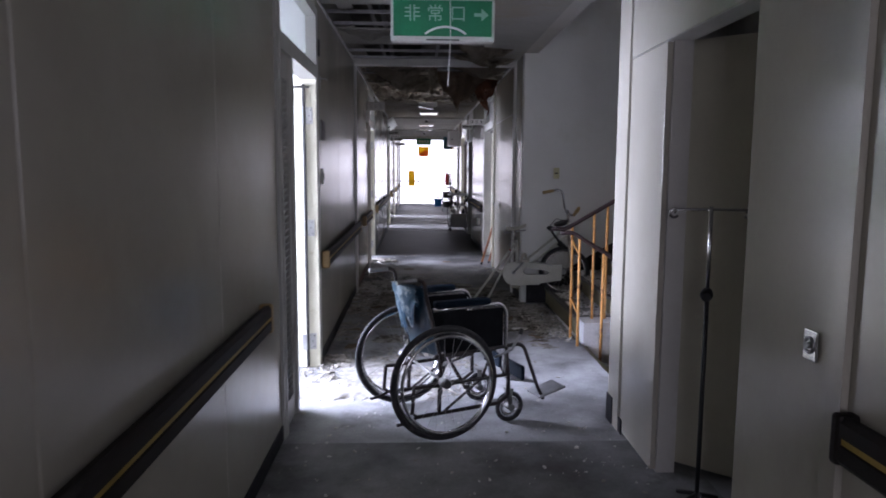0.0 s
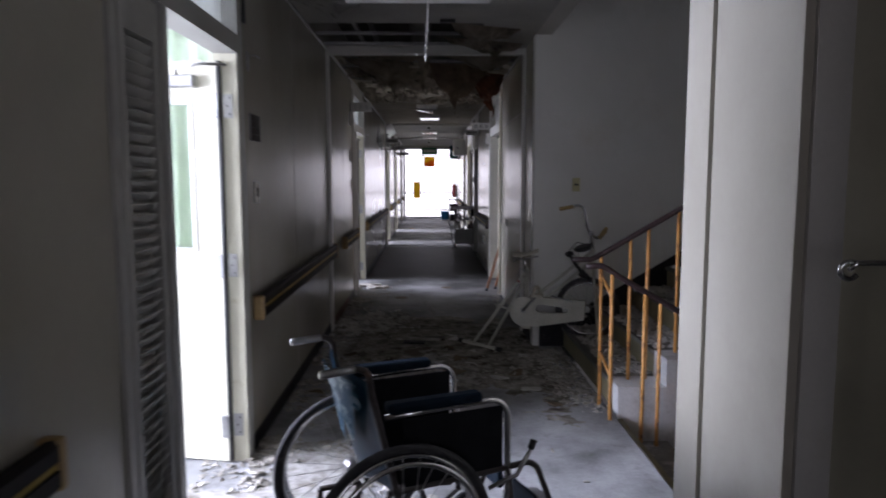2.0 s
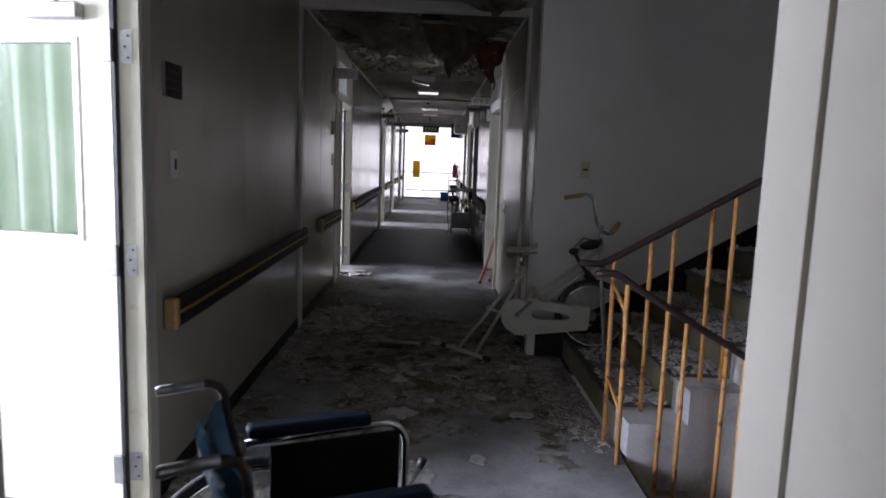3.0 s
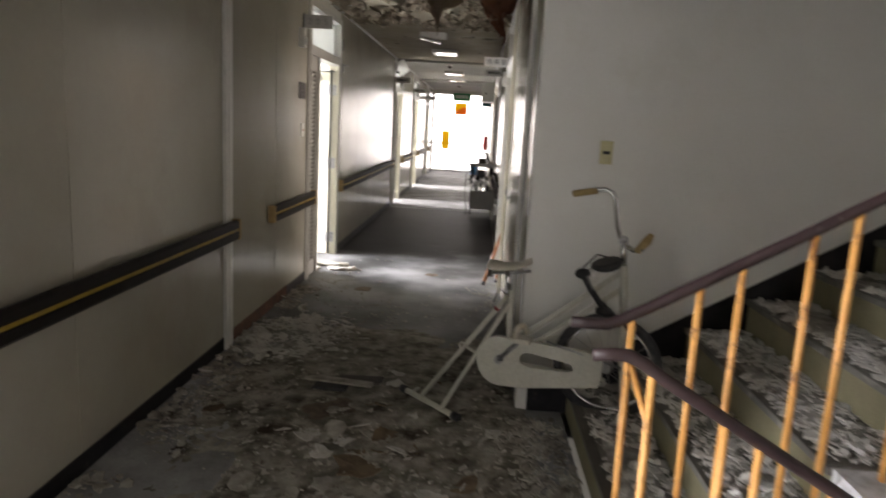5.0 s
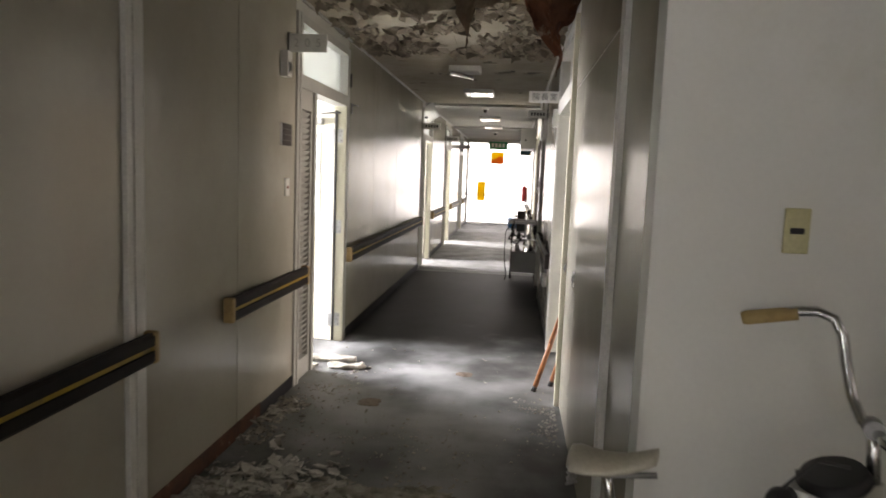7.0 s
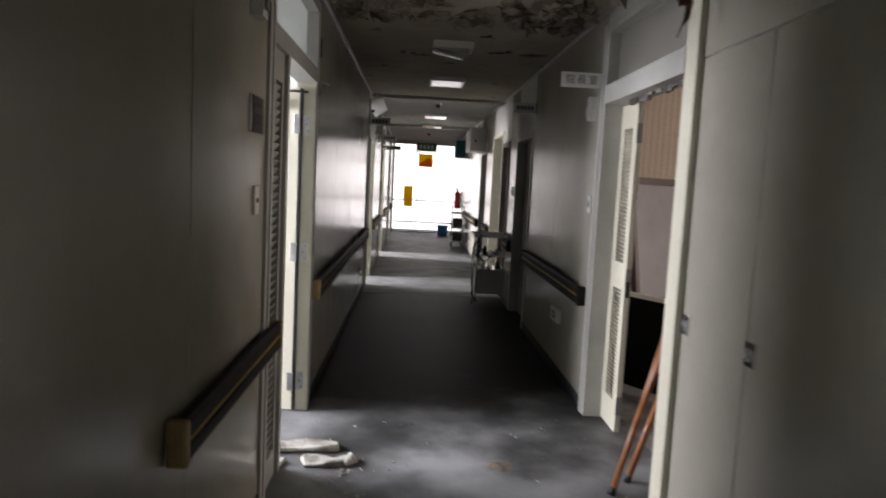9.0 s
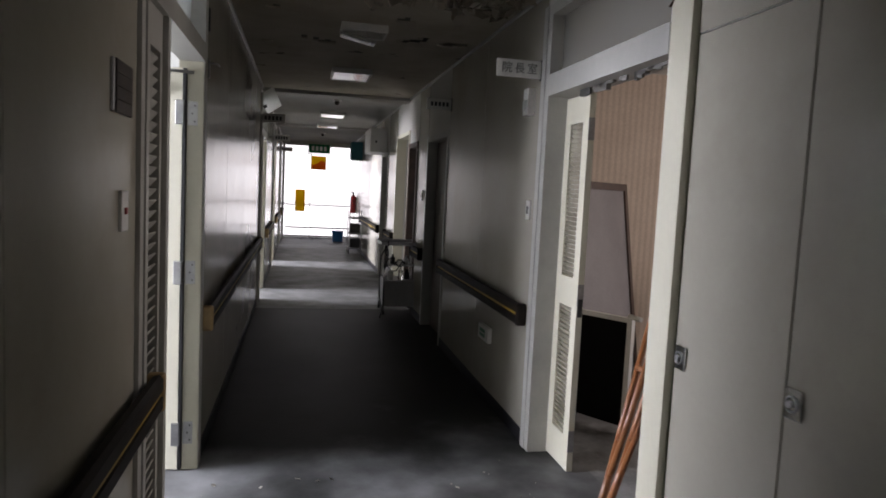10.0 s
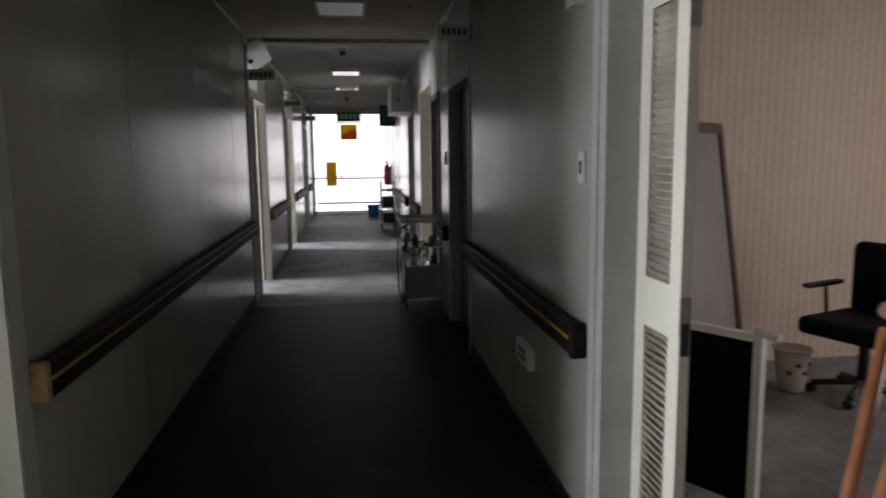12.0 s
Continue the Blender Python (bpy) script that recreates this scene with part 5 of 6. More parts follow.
for yy, flip in ((-0.062, 1), (-0.10, -1)):
    o = [bm.verts.new((x, yy, z)) for x, z in out]
    h = [bm.verts.new((x, yy, z)) for x, z in inn]
    n = len(o)
    for i in range(n):
        j = (i + 1) % n
        bm.faces.new((o[i], o[j], h[j], h[i]))
    if flip == 1:
        o0, h0 = o, h
for i in range(n):
    j = (i + 1) % n
    bm.faces.new((o0[i], o0[j], o[j], o[i]))
    bm.faces.new((h0[i], h0[j], h[j], h[i]))
part("chain_guard", bm, M_CREAM, bx, "cream metal chain guard with a slot")
bar("bottom_bracket", [(0.425, -0.13, 0.385), (0.425, 0.10, 0.385)], 0.02, M_STEEL)
bar("chain_stay", [(0.43, -0.05, 0.36), (0.95, -0.05, 0.35)], 0.010)
bar("crank", [(0.425, -0.125, 0.385), (0.55, -0.128, 0.525)], 0.010, M_STEEL)
bar("crank", [(0.425, 0.095, 0.385), (0.42, 0.10, 0.225)], 0.010, M_STEEL)
part("pedal", rounded(0.505, 0.60, -0.22, -0.135, 0.515, 0.54, 0.006), M_SADDLE, bx, "dirty rubber pedal")
part("toe_strap", tube(bmesh.new(), arc((0.545, -0.178, 0.54), (0.35, 1, 0), (0, 0, 1.2), 0.047, 0, 180, 10), [0.010, 0.013, 0.015, 0.016, 0.017, 0.017, 0.017, 0.016, 0.015, 0.013, 0.010], 8), M_SADDLE, bx)
part("pedal", rounded(0.36, 0.45, 0.11, 0.20, 0.175, 0.20, 0.006), M_SADDLE, bx, "dirty rubber pedal")
bar("resistance_rod", [(0.66, -0.12, 0.52), (1.02, -0.07, 0.43)], 0.006, M_STEEL)
bar("brake_shoe", [(0.90, -0.05, 0.725), (0.925, -0.03, 0.69), (0.95, -0.02, 0.67)], 0.02, M_BLACK)
for o in (-0.016, 0.016):
    bar("tension_lever", [(0.805, -0.07 + o, 0.862), (0.84, -0.06 + o, 0.80), (0.915, -0.05 + o, 0.70)], 0.011, M_BLACK)
bar("lever_spring", [(0.81, -0.075, 0.855), (0.85, -0.065, 0.785)], 0.015, M_STEEL)
bar("lever_foot", [(0.89, -0.085, 0.705), (0.92, -0.05, 0.69), (0.935, -0.015, 0.69)], [0.018, 0.026, 0.018], M_BLACK)
bar("lever_head", [(0.78, -0.095, 0.872), (0.795, -0.07, 0.868), (0.82, -0.04, 0.872)], [0.018, 0.028, 0.018], M_BLACK)
bar("meter_disc", [(0.905, -0.012, 0.905), (0.903, -0.015, 0.917), (0.898, -0.018, 0.935)], [0.066, 0.078, 0.066], M_BLACK, "round black meter", 18)
bar("brake_cable", [(0.93, -0.02, 0.95), (0.86, -0.07, 0.97), (0.80, -0.08, 0.90)], 0.004, M_BLACK)
bar("dial_case", [(0.83, 0.0, 0.90), (0.86, 0, 0.905), (0.92, 0, 0.905)], [0.015, 0.022, 0.02], M_BLACK, "black meter case")
bar("dial_cup", [(0.85, -0.03, 0.845), (0.85, -0.03, 0.89)], [0.022, 0.034], M_WHITEP)
bar("dial_stay", [(0.90, 0, 0.905), (0.975, 0, 0.945)], 0.012, M_BLACK)
hb = [(0.70, 0.285, 1.235), (0.80, 0.28, 1.262), (0.85, 0.275, 1.268), (0.885, 0.265, 1.255), (0.905, 0.25, 1.22), (0.915, 0.22, 1.16), (0.93, 0.15, 1.09), (0.95, 0.06, 1.045), (0.968, 0, 1.04)]
hb = [(x, (y - 0.0) * 0.35, z) for x, y, z in hb]
bar("handlebar", hb, 0.0125, M_CHROME, "chrome swept handlebar", 12)
bar("handlebar", [(0.968, 0, 1.04), (0.99, -0.04, 1.02), (1.03, -0.09, 1.01), (1.065, -0.13, 1.03), (1.085, -0.15, 1.075)], 0.0125, M_CHROME, "chrome swept handlebar", 12)
bar("grip", [(0.69, 0.10, 1.232), (0.70, 0.10, 1.235), (0.81, 0.098, 1.259)], [0.014, 0.0175, 0.0165], M_TAN, "tan rubber grip", 12)
bar("grip", [(1.045, -0.11, 1.015), (1.085, -0.15, 1.07), (1.10, -0.165, 1.10)], [0.017, 0.021, 0.014], M_TAN, "tan rubber grip", 12)
bar("handlebar_stem", [(0.98, 0, 0.91), (0.968, 0, 1.05)], 0.014, M_CHROME)
bar("stem_clamp", [(0.968, -0.02, 1.04), (0.968, 0.02, 1.04)], 0.022, M_STEEL)

# ---- drip stand in the closet doorway ----
iv = thing("drip_stand", (1.20, 2.90, 0), "chrome drip stand with a crossbar and black knob", "drip stand", rz=-5)
part("pole", tube(bmesh.new(), [(0, 0, 0.03), (0, 0, 0.97)], 0.010, 10), M_BLACK, iv, "dark lower pole")
part("upper_pole", tube(bmesh.new(), [(0, 0, 0.95), (0, 0, 1.335)], 0.0085, 10), M_CHROME, iv, "chrome telescopic pole")
part("crossbar", tube(bmesh.new(), [(-0.155, 0, 1.305), (-0.14, 0, 1.32), (0, 0, 1.322), (0.14, 0, 1.32), (0.155, 0, 1.305)], 0.006, 8), M_CHROME, iv)
for s in (-1, 1):
    part("hook", tube(bmesh.new(), [(s * 0.145, 0, 1.32)] + arc((s * 0.155, 0, 1.305), (s, 0, 0), (0, 0, 1), 0.018, 90, -150, 8), 0.006, 6), M_CHROME, iv)
part("knob", tube(bmesh.new(), [(0, 0, 0.97), (-0.01, -0.02, 0.955), (-0.02, -0.05, 0.95)], [0.022, 0.028, 0.02], 10), M_BLACK, iv, "black clamp knob")
for k in range(5):
    a = k * math.tau / 5
    part("leg", tube(bmesh.new(), [(0, 0, 0.05), (0.09 * math.cos(a), 0.09 * math.sin(a), 0.035)], 0.010, 8), M_BLACK, iv)

# ---- crutches against the door post ----
M_CRUTCH = material("varnished_red_brown_wood", (0.22, 0.075, 0.028), (0.33, 0.13, 0.05), 0.35, scale=12, fine=120, bump=0.1)
def crutch(foot_at, top_at, label, seed):
    f, tp = Vector(foot_at), Vector(top_at)
    d = (tp - f).normalized()
    side = d.cross(Vector((1, 0.3, 0))).normalized()
    side = Vector((0.25, 0.96, 0.0)).cross(d).cross(d).normalized()
    H = (tp - f).length
    t = thing("crutch", foot_at, label, "crutch", "wooden crutches")
    at = lambda h, o: d * h + side * o
    part("lower_shaft", tube(bmesh.new(), [at(0.03, 0), at(H * 0.42, 0)], 0.018, 8), M_CRUTCH, t)
    part("rubber_tip", tube(bmesh.new(), [at(-0.005, 0), at(0.05, 0)], [0.022, 0.016], 10), M_BLACK, t, "black rubber tip")
    for s in (-1, 1):
        part("side_bow", tube(bmesh.new(), [at(H * 0.30, s * 0.014), at(H * 0.5, s * 0.035), at(H * 0.97, s * 0.075)], 0.014, 8), M_CRUTCH, t)
    part("hand_piece", tube(bmesh.new(), [at(H * 0.68, -0.05), at(H * 0.68, 0.05)], 0.014, 8), M_CRUTCH, t)
    part("arm_rest", tube(bmesh.new(), [at(H, -0.09), at(H - 0.015, 0), at(H, 0.09)], 0.02, 8), M_PADWORN, t, "worn padded arm rest")
    return t


M_PADWORN = material("worn_brown_pad", (0.12, 0.07, 0.04), (0.2, 0.12, 0.07), 0.8, scale=12, bump=0.2)
crutch((0.94, 10.50, 0.005), (1.30, 10.62, 1.18), "varnished wooden crutch leaning in the doorway", 1)
crutch((1.07, 10.66, 0.005), (1.36, 10.58, 1.10), "varnished wooden crutch leaning in the doorway", 2)

# ---- director's room ----
M_PAPER = material("beige_striped_wallpaper", (0.62, 0.50, 0.40), (0.68, 0.56, 0.455), 0.8, scale=3, fine=60, bump=0.05)
nt = M_PAPER.node_tree
wv = nt.nodes.new("ShaderNodeTexWave")
wv.wave_type, wv.bands_direction = "BANDS", "X"
wv.inputs["Scale"].default_value, wv.inputs["Distortion"].default_value = 5.2, 0.4
gp = nt.nodes.new("ShaderNodeNewGeometry")
nt.links.new(gp.outputs["Position"], wv.inputs["Vector"])
mx = nt.nodes.new("ShaderNodeMix")
mx.data_type, mx.blend_type = "RGBA", "MULTIPLY"
mx.inputs[0].default_value = 0.45
rr = nt.nodes.new("ShaderNodeValToRGB")
rr.color_ramp.elements[0].color, rr.color_ramp.elements[0].position, rr.color_ramp.elements[1].position = (0.72, 0.70, 0.68, 1), 0.35, 0.6
nt.links.new(wv.outputs["Fac"], rr.inputs["Fac"])
base = nt.nodes["Principled BSDF"].inputs["Base Color"]
nt.links.new(base.links[0].from_socket, mx.inputs[6])
nt.links.new(rr.outputs["Color"], mx.inputs[7])
nt.links.new(mx.outputs[2], base)
setting("wall_wallpaper", boxes((WR, 5.6, 13.888, 13.896, 0, TOP)), M_PAPER, "beige striped wallpaper, faded", "wall")
wb = thing("whiteboard", (2.62, 13.30, 0), "grey writing board in a dark brown frame leaning on the wall", "whiteboard", rz=38)
def lean(bm, a=8):
    bmesh.ops.rotate(bm, verts=bm.verts, cent=(0, 0, 0), matrix=Matrix.Rotation(radians(-a), 3, "X"))
    return bm
M_BOARD = material("grey_board", (0.20, 0.185, 0.19), (0.27, 0.25, 0.255), 0.35, scale=2, bump=0.03)
M_BROWNF = material("dark_brown_frame", (0.05, 0.028, 0.02), (0.09, 0.05, 0.035), 0.45, scale=8, bump=0.1)
part("surface", lean(boxes((-1.0, 0.0, -0.01, 0.01, 0.04, 1.62))), M_BOARD, wb)
part("frame", lean(boxes((-1.05, -1.0, -0.025, 0.025, 0, 1.68), (0.0, 0.05, -0.025, 0.025, 0, 1.68), (-1.0, 0.0, -0.025, 0.025, 0, 0.04), (-1.0, 0.0, -0.025, 0.025, 1.62, 1.68))), M_BROWNF, wb, "dark brown frame")
M_MATTBLACK = material("matt_black_board", (0.003, 0.003, 0.003), (0.006, 0.006, 0.006), 0.9, bump=0.02, spec=0.1)
ft = thing("folded_table", (1.665, 12.19, 0), "black panelled folded table with a white metal edge", "folded table", rz=-58)
part("panel", boxes((-0.30, 0.30, -0.015, 0.015, 0.05, 0.74)), M_MATTBLACK, ft, "black panel")
part("edge_frame", boxes((-0.33, -0.30, -0.02, 0.02, 0.0, 0.77), (0.30, 0.335, -0.02, 0.02, 0.0, 0.77), (-0.30, 0.30, -0.02, 0.02, 0.74, 0.77)), M_WHITEP, ft, "white metal edge frame")
part("end_knob", tube(bmesh.new(), [(0.30, 0, 0.78), (0.40, -0.02, 0.775)], 0.016, 8), M_WHITEP, ft)
bn = thing("waste_bin", (2.95, 13.30, 0), "cream patterned waste bin on the floor", "waste bin")
part("bin_body", tube(bmesh.new(), [(0, 0, 0.0), (0, 0, 0.02), (0, 0, 0.27)], [0.078, 0.082, 0.108], 20), M_SADDLE, bn)
part("bin_rim", tube(bmesh.new(), [(0.109 * math.cos(q * math.tau / 24), 0.109 * math.sin(q * math.tau / 24), 0.27) for q in range(24)], 0.007, 6, True), M_WHITEP, bn)
for k in range(5):
    a = radians(-130 + 28 * k)
    part("flower_mark", rounded(0.094 * math.cos(a) - 0.014, 0.094 * math.cos(a) + 0.014, 0.094 * math.sin(a) - 0.014, 0.094 * math.sin(a) + 0.014, 0.12 + 0.05 * (k % 2), 0.145 + 0.05 * (k % 2), 0.006), M_RUST, bn, "reddish flower mark")
ch = thing("armchair", (3.28, 13.10, 0), "dark padded office armchair", "armchair", rz=-70)
part("seat", rounded(-0.27, 0.27, -0.27, 0.25, 0.38, 0.49, 0.035), M_SEAT, ch)
part("backrest", rounded(-0.25, 0.25, 0.21, 0.31, 0.46, 0.92, 0.045), M_SEAT, ch)
for s in (-1, 1):
    part("arm_post", tube(bmesh.new(), [(s * 0.28, 0.05, 0.42), (s * 0.30, 0.05, 0.64)], 0.012, 8), M_BLACK, ch)
    part("arm_pad", rounded(s * 0.30 - 0.03, s * 0.30 + 0.03, -0.15, 0.20, 0.64, 0.67, 0.012), M_BLACK, ch)
part("column", tube(bmesh.new(), [(0, 0, 0.10), (0, 0, 0.41)], 0.03, 12), M_BLACK, ch)
for k in range(5):
    a = k * math.tau / 5
    part("base_leg", tube(bmesh.new(), [(0, 0, 0.10), (0.27 * math.cos(a), 0.27 * math.sin(a), 0.06)], 0.02, 8), M_BLACK, ch)
    part("caster", tube(bmesh.new(), [(0.27 * math.cos(a), 0.27 * math.sin(a) - 0.02, 0.028), (0.27 * math.cos(a), 0.27 * math.sin(a) + 0.02, 0.028)], 0.028, 10), M_BLACK, ch)
w9 = tagged(new("window_9"), "bright aluminium office window", "window", kind="structure")
w9.matrix_world = pose(5.69, 10.5, 0.85)
part("window_frame", boxes((-0.03, 0.03, 0, 0.05, 0, 1.5), (-0.03, 0.03, 2.15, 2.2, 0, 1.5), (-0.03, 0.03, 0.05, 2.15, 0, 0.05), (-0.03, 0.03, 0.05, 2.15, 1.45, 1.5), (-0.025, 0.025, 1.08, 1.12, 0.05, 1.45)), M_ALU, w9)

# ---- doors further on, on the stair side ----
d10 = tagged(new("door_10"), "dark doorway with a grey frame", "door", kind="structure")
d10.matrix_world = pose(XR, 14.4, 0)
part("frame", boxes((-0.01, 0.13, 0, 0.05, 0, 2.12), (-0.01, 0.13, 1.05, 1.1, 0, 2.12), (-0.01, 0.13, 0.05, 1.05, 2.06, 2.12)), M_GREYFRAME, d10)
part("leaf", boxes((0.10, 0.135, 0.05, 1.05, 0, 2.06)), M_BROWNF, d10, "dark brown door leaf, shut")
d11 = tagged(new("door_11"), "dark framed doorway, leaf folded back", "door", kind="structure")
d11.matrix_world = pose(XR, 16.15, 0)
part("frame", boxes((-0.015, 0.13, 0, 0.06, 0, 2.12), (-0.015, 0.13, 0.62, 0.70, 0, 2.12), (-0.01, 0.13, 0.06, 0.62, 2.06, 2.12)), M_BROWNF, d11)
part("leaf", boxes((0.08, 0.12, 0.06, 0.62, 0, 2.06)), M_GREYFRAME, d11)
d12 = tagged(new("door_12"), "open doorway bright with daylight", "door", kind="structure")
d12.matrix_world = pose(XR, 16.85, 0)
part("frame", boxes((-0.01, 0.13, 0, 0.05, 0, 2.3), (-0.01, 0.13, 1.15, 1.2, 0, 2.3), (-0.01, 0.13, 0.05, 1.15, 2.25, 2.3)), M_FRAME, d12)
d13 = tagged(new("door_13"), "shut grey door", "door", kind="structure")
d13.matrix_world = pose(XR, 19.0, 0)
part("frame", boxes((-0.01, 0.13, 0, 0.05, 0, 2.12), (-0.01, 0.13, 0.85, 0.9, 0, 2.12), (-0.01, 0.13, 0.05, 0.85, 2.06, 2.12)), M_GREYFRAME, d13)
part("leaf", boxes((0.08, 0.12, 0.05, 0.85, 0, 2.06)), M_GREYFRAME, d13)

# ---- trolley ----
M_GREYP = material("grey_painted_steel", (0.40, 0.40, 0.39), (0.48, 0.48, 0.47), 0.45, scale=5, bump=0.05)
tr = thing("trolley", (0.92, 16.25, 0), "grey hospital trolley with a steel tray and bottles", "trolley")
part("cabinet", rounded(-0.19, 0.19, -0.22, 0.22, 0.10, 0.42, 0.01), M_GREYP, tr, "grey steel cabinet")
part("tray", boxes((-0.24, 0.24, -0.27, 0.27, 0.85, 0.862), (-0.24, 0.24, -0.27, -0.26, 0.862, 0.89), (-0.24, 0.24, 0.26, 0.27, 0.862, 0.89), (-0.24, -0.23, -0.26, 0.26, 0.862, 0.89), (0.23, 0.24, -0.26, 0.26, 0.862, 0.89)), M_STEEL, tr, "steel tray top")
part("shelf", boxes((-0.19, 0.19, -0.22, 0.22, 0.60, 0.61)), M_STEEL, tr)
for sx in (-1, 1):
    for sy in (-1, 1):
        part("upright", tube(bmesh.new(), [(sx * 0.19, sy * 0.23, 0.07), (sx * 0.19, sy * 0.23, 0.86)], 0.010, 8), M_CHROME, tr)
        w = part("wheel", tube(bmesh.new(), [(sx * 0.19 - 0.012, sy * 0.23, 0.035), (sx * 0.19 + 0.012, sy * 0.23, 0.035)], 0.035, 14), M_BLACK, tr)
for k, (x, y, z, r, h, m) in enumerate(((-0.1, -0.1, 0.42, 0.035, 0.14, M_WHITEP), (0.02, -0.12, 0.42, 0.03, 0.17, M_GLASS), (0.11, -0.05, 0.42, 0.035, 0.12, M_BLACK), (-0.08, -0.1, 0.61, 0.03, 0.12, M_BLACK), (0.08, -0.1, 0.61, 0.035, 0.10, M_STEEL))):
    bt = thing("bottle", (0.92 + x, 16.25 + y, z), "small bottle standing on the trolley", "bottle", "bottles on the trolley")
    part("bottle_body", tube(bmesh.new(), [(0, 0, 0), (0, 0, h * 0.65), (0, 0, h * 0.8), (0, 0, h)], [r, r, r * 0.4, r * 0.4], 14), m, bt)
hs = thing("cable", (1.0, 16.0, 0.45), "dark cable looped over the trolley", "cable")
part("cable", tube(bmesh.new(), [(-0.30, -0.33, 0.42), (-0.36, -0.34, 0.30), (-0.37, -0.34, 0.05), (-0.36, -0.34, -0.15), (-0.33, -0.33, -0.34), (-0.35, -0.33, -0.42)], 0.007, 6), M_BLACK, hs, "cable end hanging down")
part("cable", tube(bmesh.new(), [(-0.20 + 0.12 * math.sin(q * 0.37), -0.31 + 0.02 * math.sin(q * 2.3), 0.20 + 0.035 * math.sin(q * 1.3) + 0.05 * math.sin(q * 0.5)) for q in range(24)], 0.008, 6), M_BLACK, hs, "coiled black tubing")
part("cable", tube(bmesh.new(), [(-0.26 + 0.02 * math.sin(q), -0.02 + 0.05 * math.cos(q * 2.1), 0.40 + 0.06 * math.sin(q * 1.3) - 0.01 * q) for q in range(26)], 0.008, 6), M_BLACK, hs)

# ---- end of the corridor ----
M_ORANGE = material("faded_orange_print", (0.90, 0.22, 0.06), (0.95, 0.32, 0.10), 0.6, bump=0, scale=2)
M_SIGNY = material("yellow_sign_paint", (0.85, 0.60, 0.03), (0.92, 0.68, 0.06), 0.5, bump=0.02, scale=3)
for m in (M_ORANGE, M_SIGNY):
    thin(m, 0.5)
    film_sheet(m, 0.25)
M_BUCKET = material("bright_blue_plastic", (0.02, 0.25, 0.72), (0.03, 0.32, 0.80), 0.4, bump=0.02)
M_TEAL = material("dark_teal_cloth", (0.01, 0.09, 0.11), (0.02, 0.14, 0.16), 0.7, bump=0.2)
M_EXT = material("red_enamel", (0.35, 0.015, 0.015), (0.45, 0.02, 0.02), 0.3, bump=0.02)
gl = tagged(new("door_14"), "glazed end doors, blank with daylight", "door", kind="structure")
gl.matrix_world = pose(XL, END + 0.03, 0)
Lw = XR + 0.35 - XL
part("frame", boxes((0, 0.05, 0, 0.06, 0, 2.66), (Lw - 0.05, Lw, 0, 0.06, 0, 2.66), (0.05, Lw - 0.05, 0, 0.06, 2.60, 2.66), (0.05, Lw - 0.05, 0, 0.06, 0, 0.03)), M_ALU, gl)
part("rail_bar", tube(bmesh.new(), [(0.05, -0.03, 0.95), (Lw - 0.25, -0.03, 0.95)], 0.018, 8), M_STEEL, gl, "dull metal push bar")
part("rail_bar", tube(bmesh.new(), [(0.05, -0.03, 1.0), (Lw - 0.25, -0.03, 1.0)], 0.010, 8), M_STEEL, gl)
part("rail_bar", tube(bmesh.new(), [(0.1, -0.03, 0.31), (Lw - 0.3, -0.03, 0.31)], 0.022, 8), M_STEEL, gl, "dull metal foot bar")
sg = thing("hanging_notice", (0.18, 27.1, 1.94), "faded orange and yellow notice hanging before the window", "notice")
part("sheet", boxes((-0.20, 0.20, -0.003, 0.003, 0, 0.38)), M_SIGNY, sg, "yellow upper field")
bm = bmesh.new()
bm.faces.new([bm.verts.new((x, -0.005, z)) for x, z in ((-0.19, 0.01), (0.19, 0.01), (0.19, 0.20), (0.05, 0.26), (-0.03, 0.18), (-0.19, 0.12))])
part("print", bm, M_ORANGE, sg, "orange printed shape")
part("string", tube(bmesh.new(), [(-0.19, 0, 0.37), (-0.195, -0.01, 0.40), (-0.2, -0.05, 0.43)], 0.006, 6), M_BLACK, sg)
yb = thing("yellow_board", (-0.30, 27.25, 0.77), "plain yellow board hung on the push bar", "board")
part("board", rounded(-0.135, 0.135, -0.012, 0.012, 0, 0.61, 0.006), M_SIGNY, yb)
ivs = thing("drip_stand", (-0.03, 27.05, 0), "thin metal drip stand by the end doors", "drip stand")
part("pole", tube(bmesh.new(), [(0, 0, 0.05), (0, 0, 2.36)], 0.009, 8), M_STEEL, ivs)
part("hook_arm", tube(bmesh.new(), [(0.0, 0, 2.35), (-0.30, 0, 2.37), (-0.34, 0, 2.35)], 0.008, 6), M_BLACK, ivs)
for k in range(4):
    a = k * math.tau / 4 + 0.4
    part("leg", tube(bmesh.new(), [(0, 0, 0.06), (0.30 * math.cos(a), 0.2 * math.sin(a), 0.03)], 0.012, 6), M_STEEL, ivs)
bu = thing("bucket", (0.74, 26.75, 0), "bright blue plastic bucket on the floor", "bucket")
part("bucket_body", tube(bmesh.new(), [(0, 0, 0.0), (0, 0, 0.29), (0, 0, 0.30)], [0.13, 0.165, 0.17], 20), M_BUCKET, bu)
part("handle", tube(bmesh.new(), arc((0, 0, 0.30), (1, 0, 0), (0, -0.6, 0.5), 0.17, 0, 180, 10), 0.005, 6), M_STEEL, bu)
tb = thing("wall_cabinet", (1.14, 24.2, 2.15), "dark teal box fixed high on the wall", "wall cabinet")
part("case", rounded(-0.30, 0.08, -0.25, 0.25, 0, 0.42, 0.03), M_TEAL, tb)
ab = thing("electrical_box", (XR, 19.8, 2.12), "large white electrical box high on the wall", "electrical box")
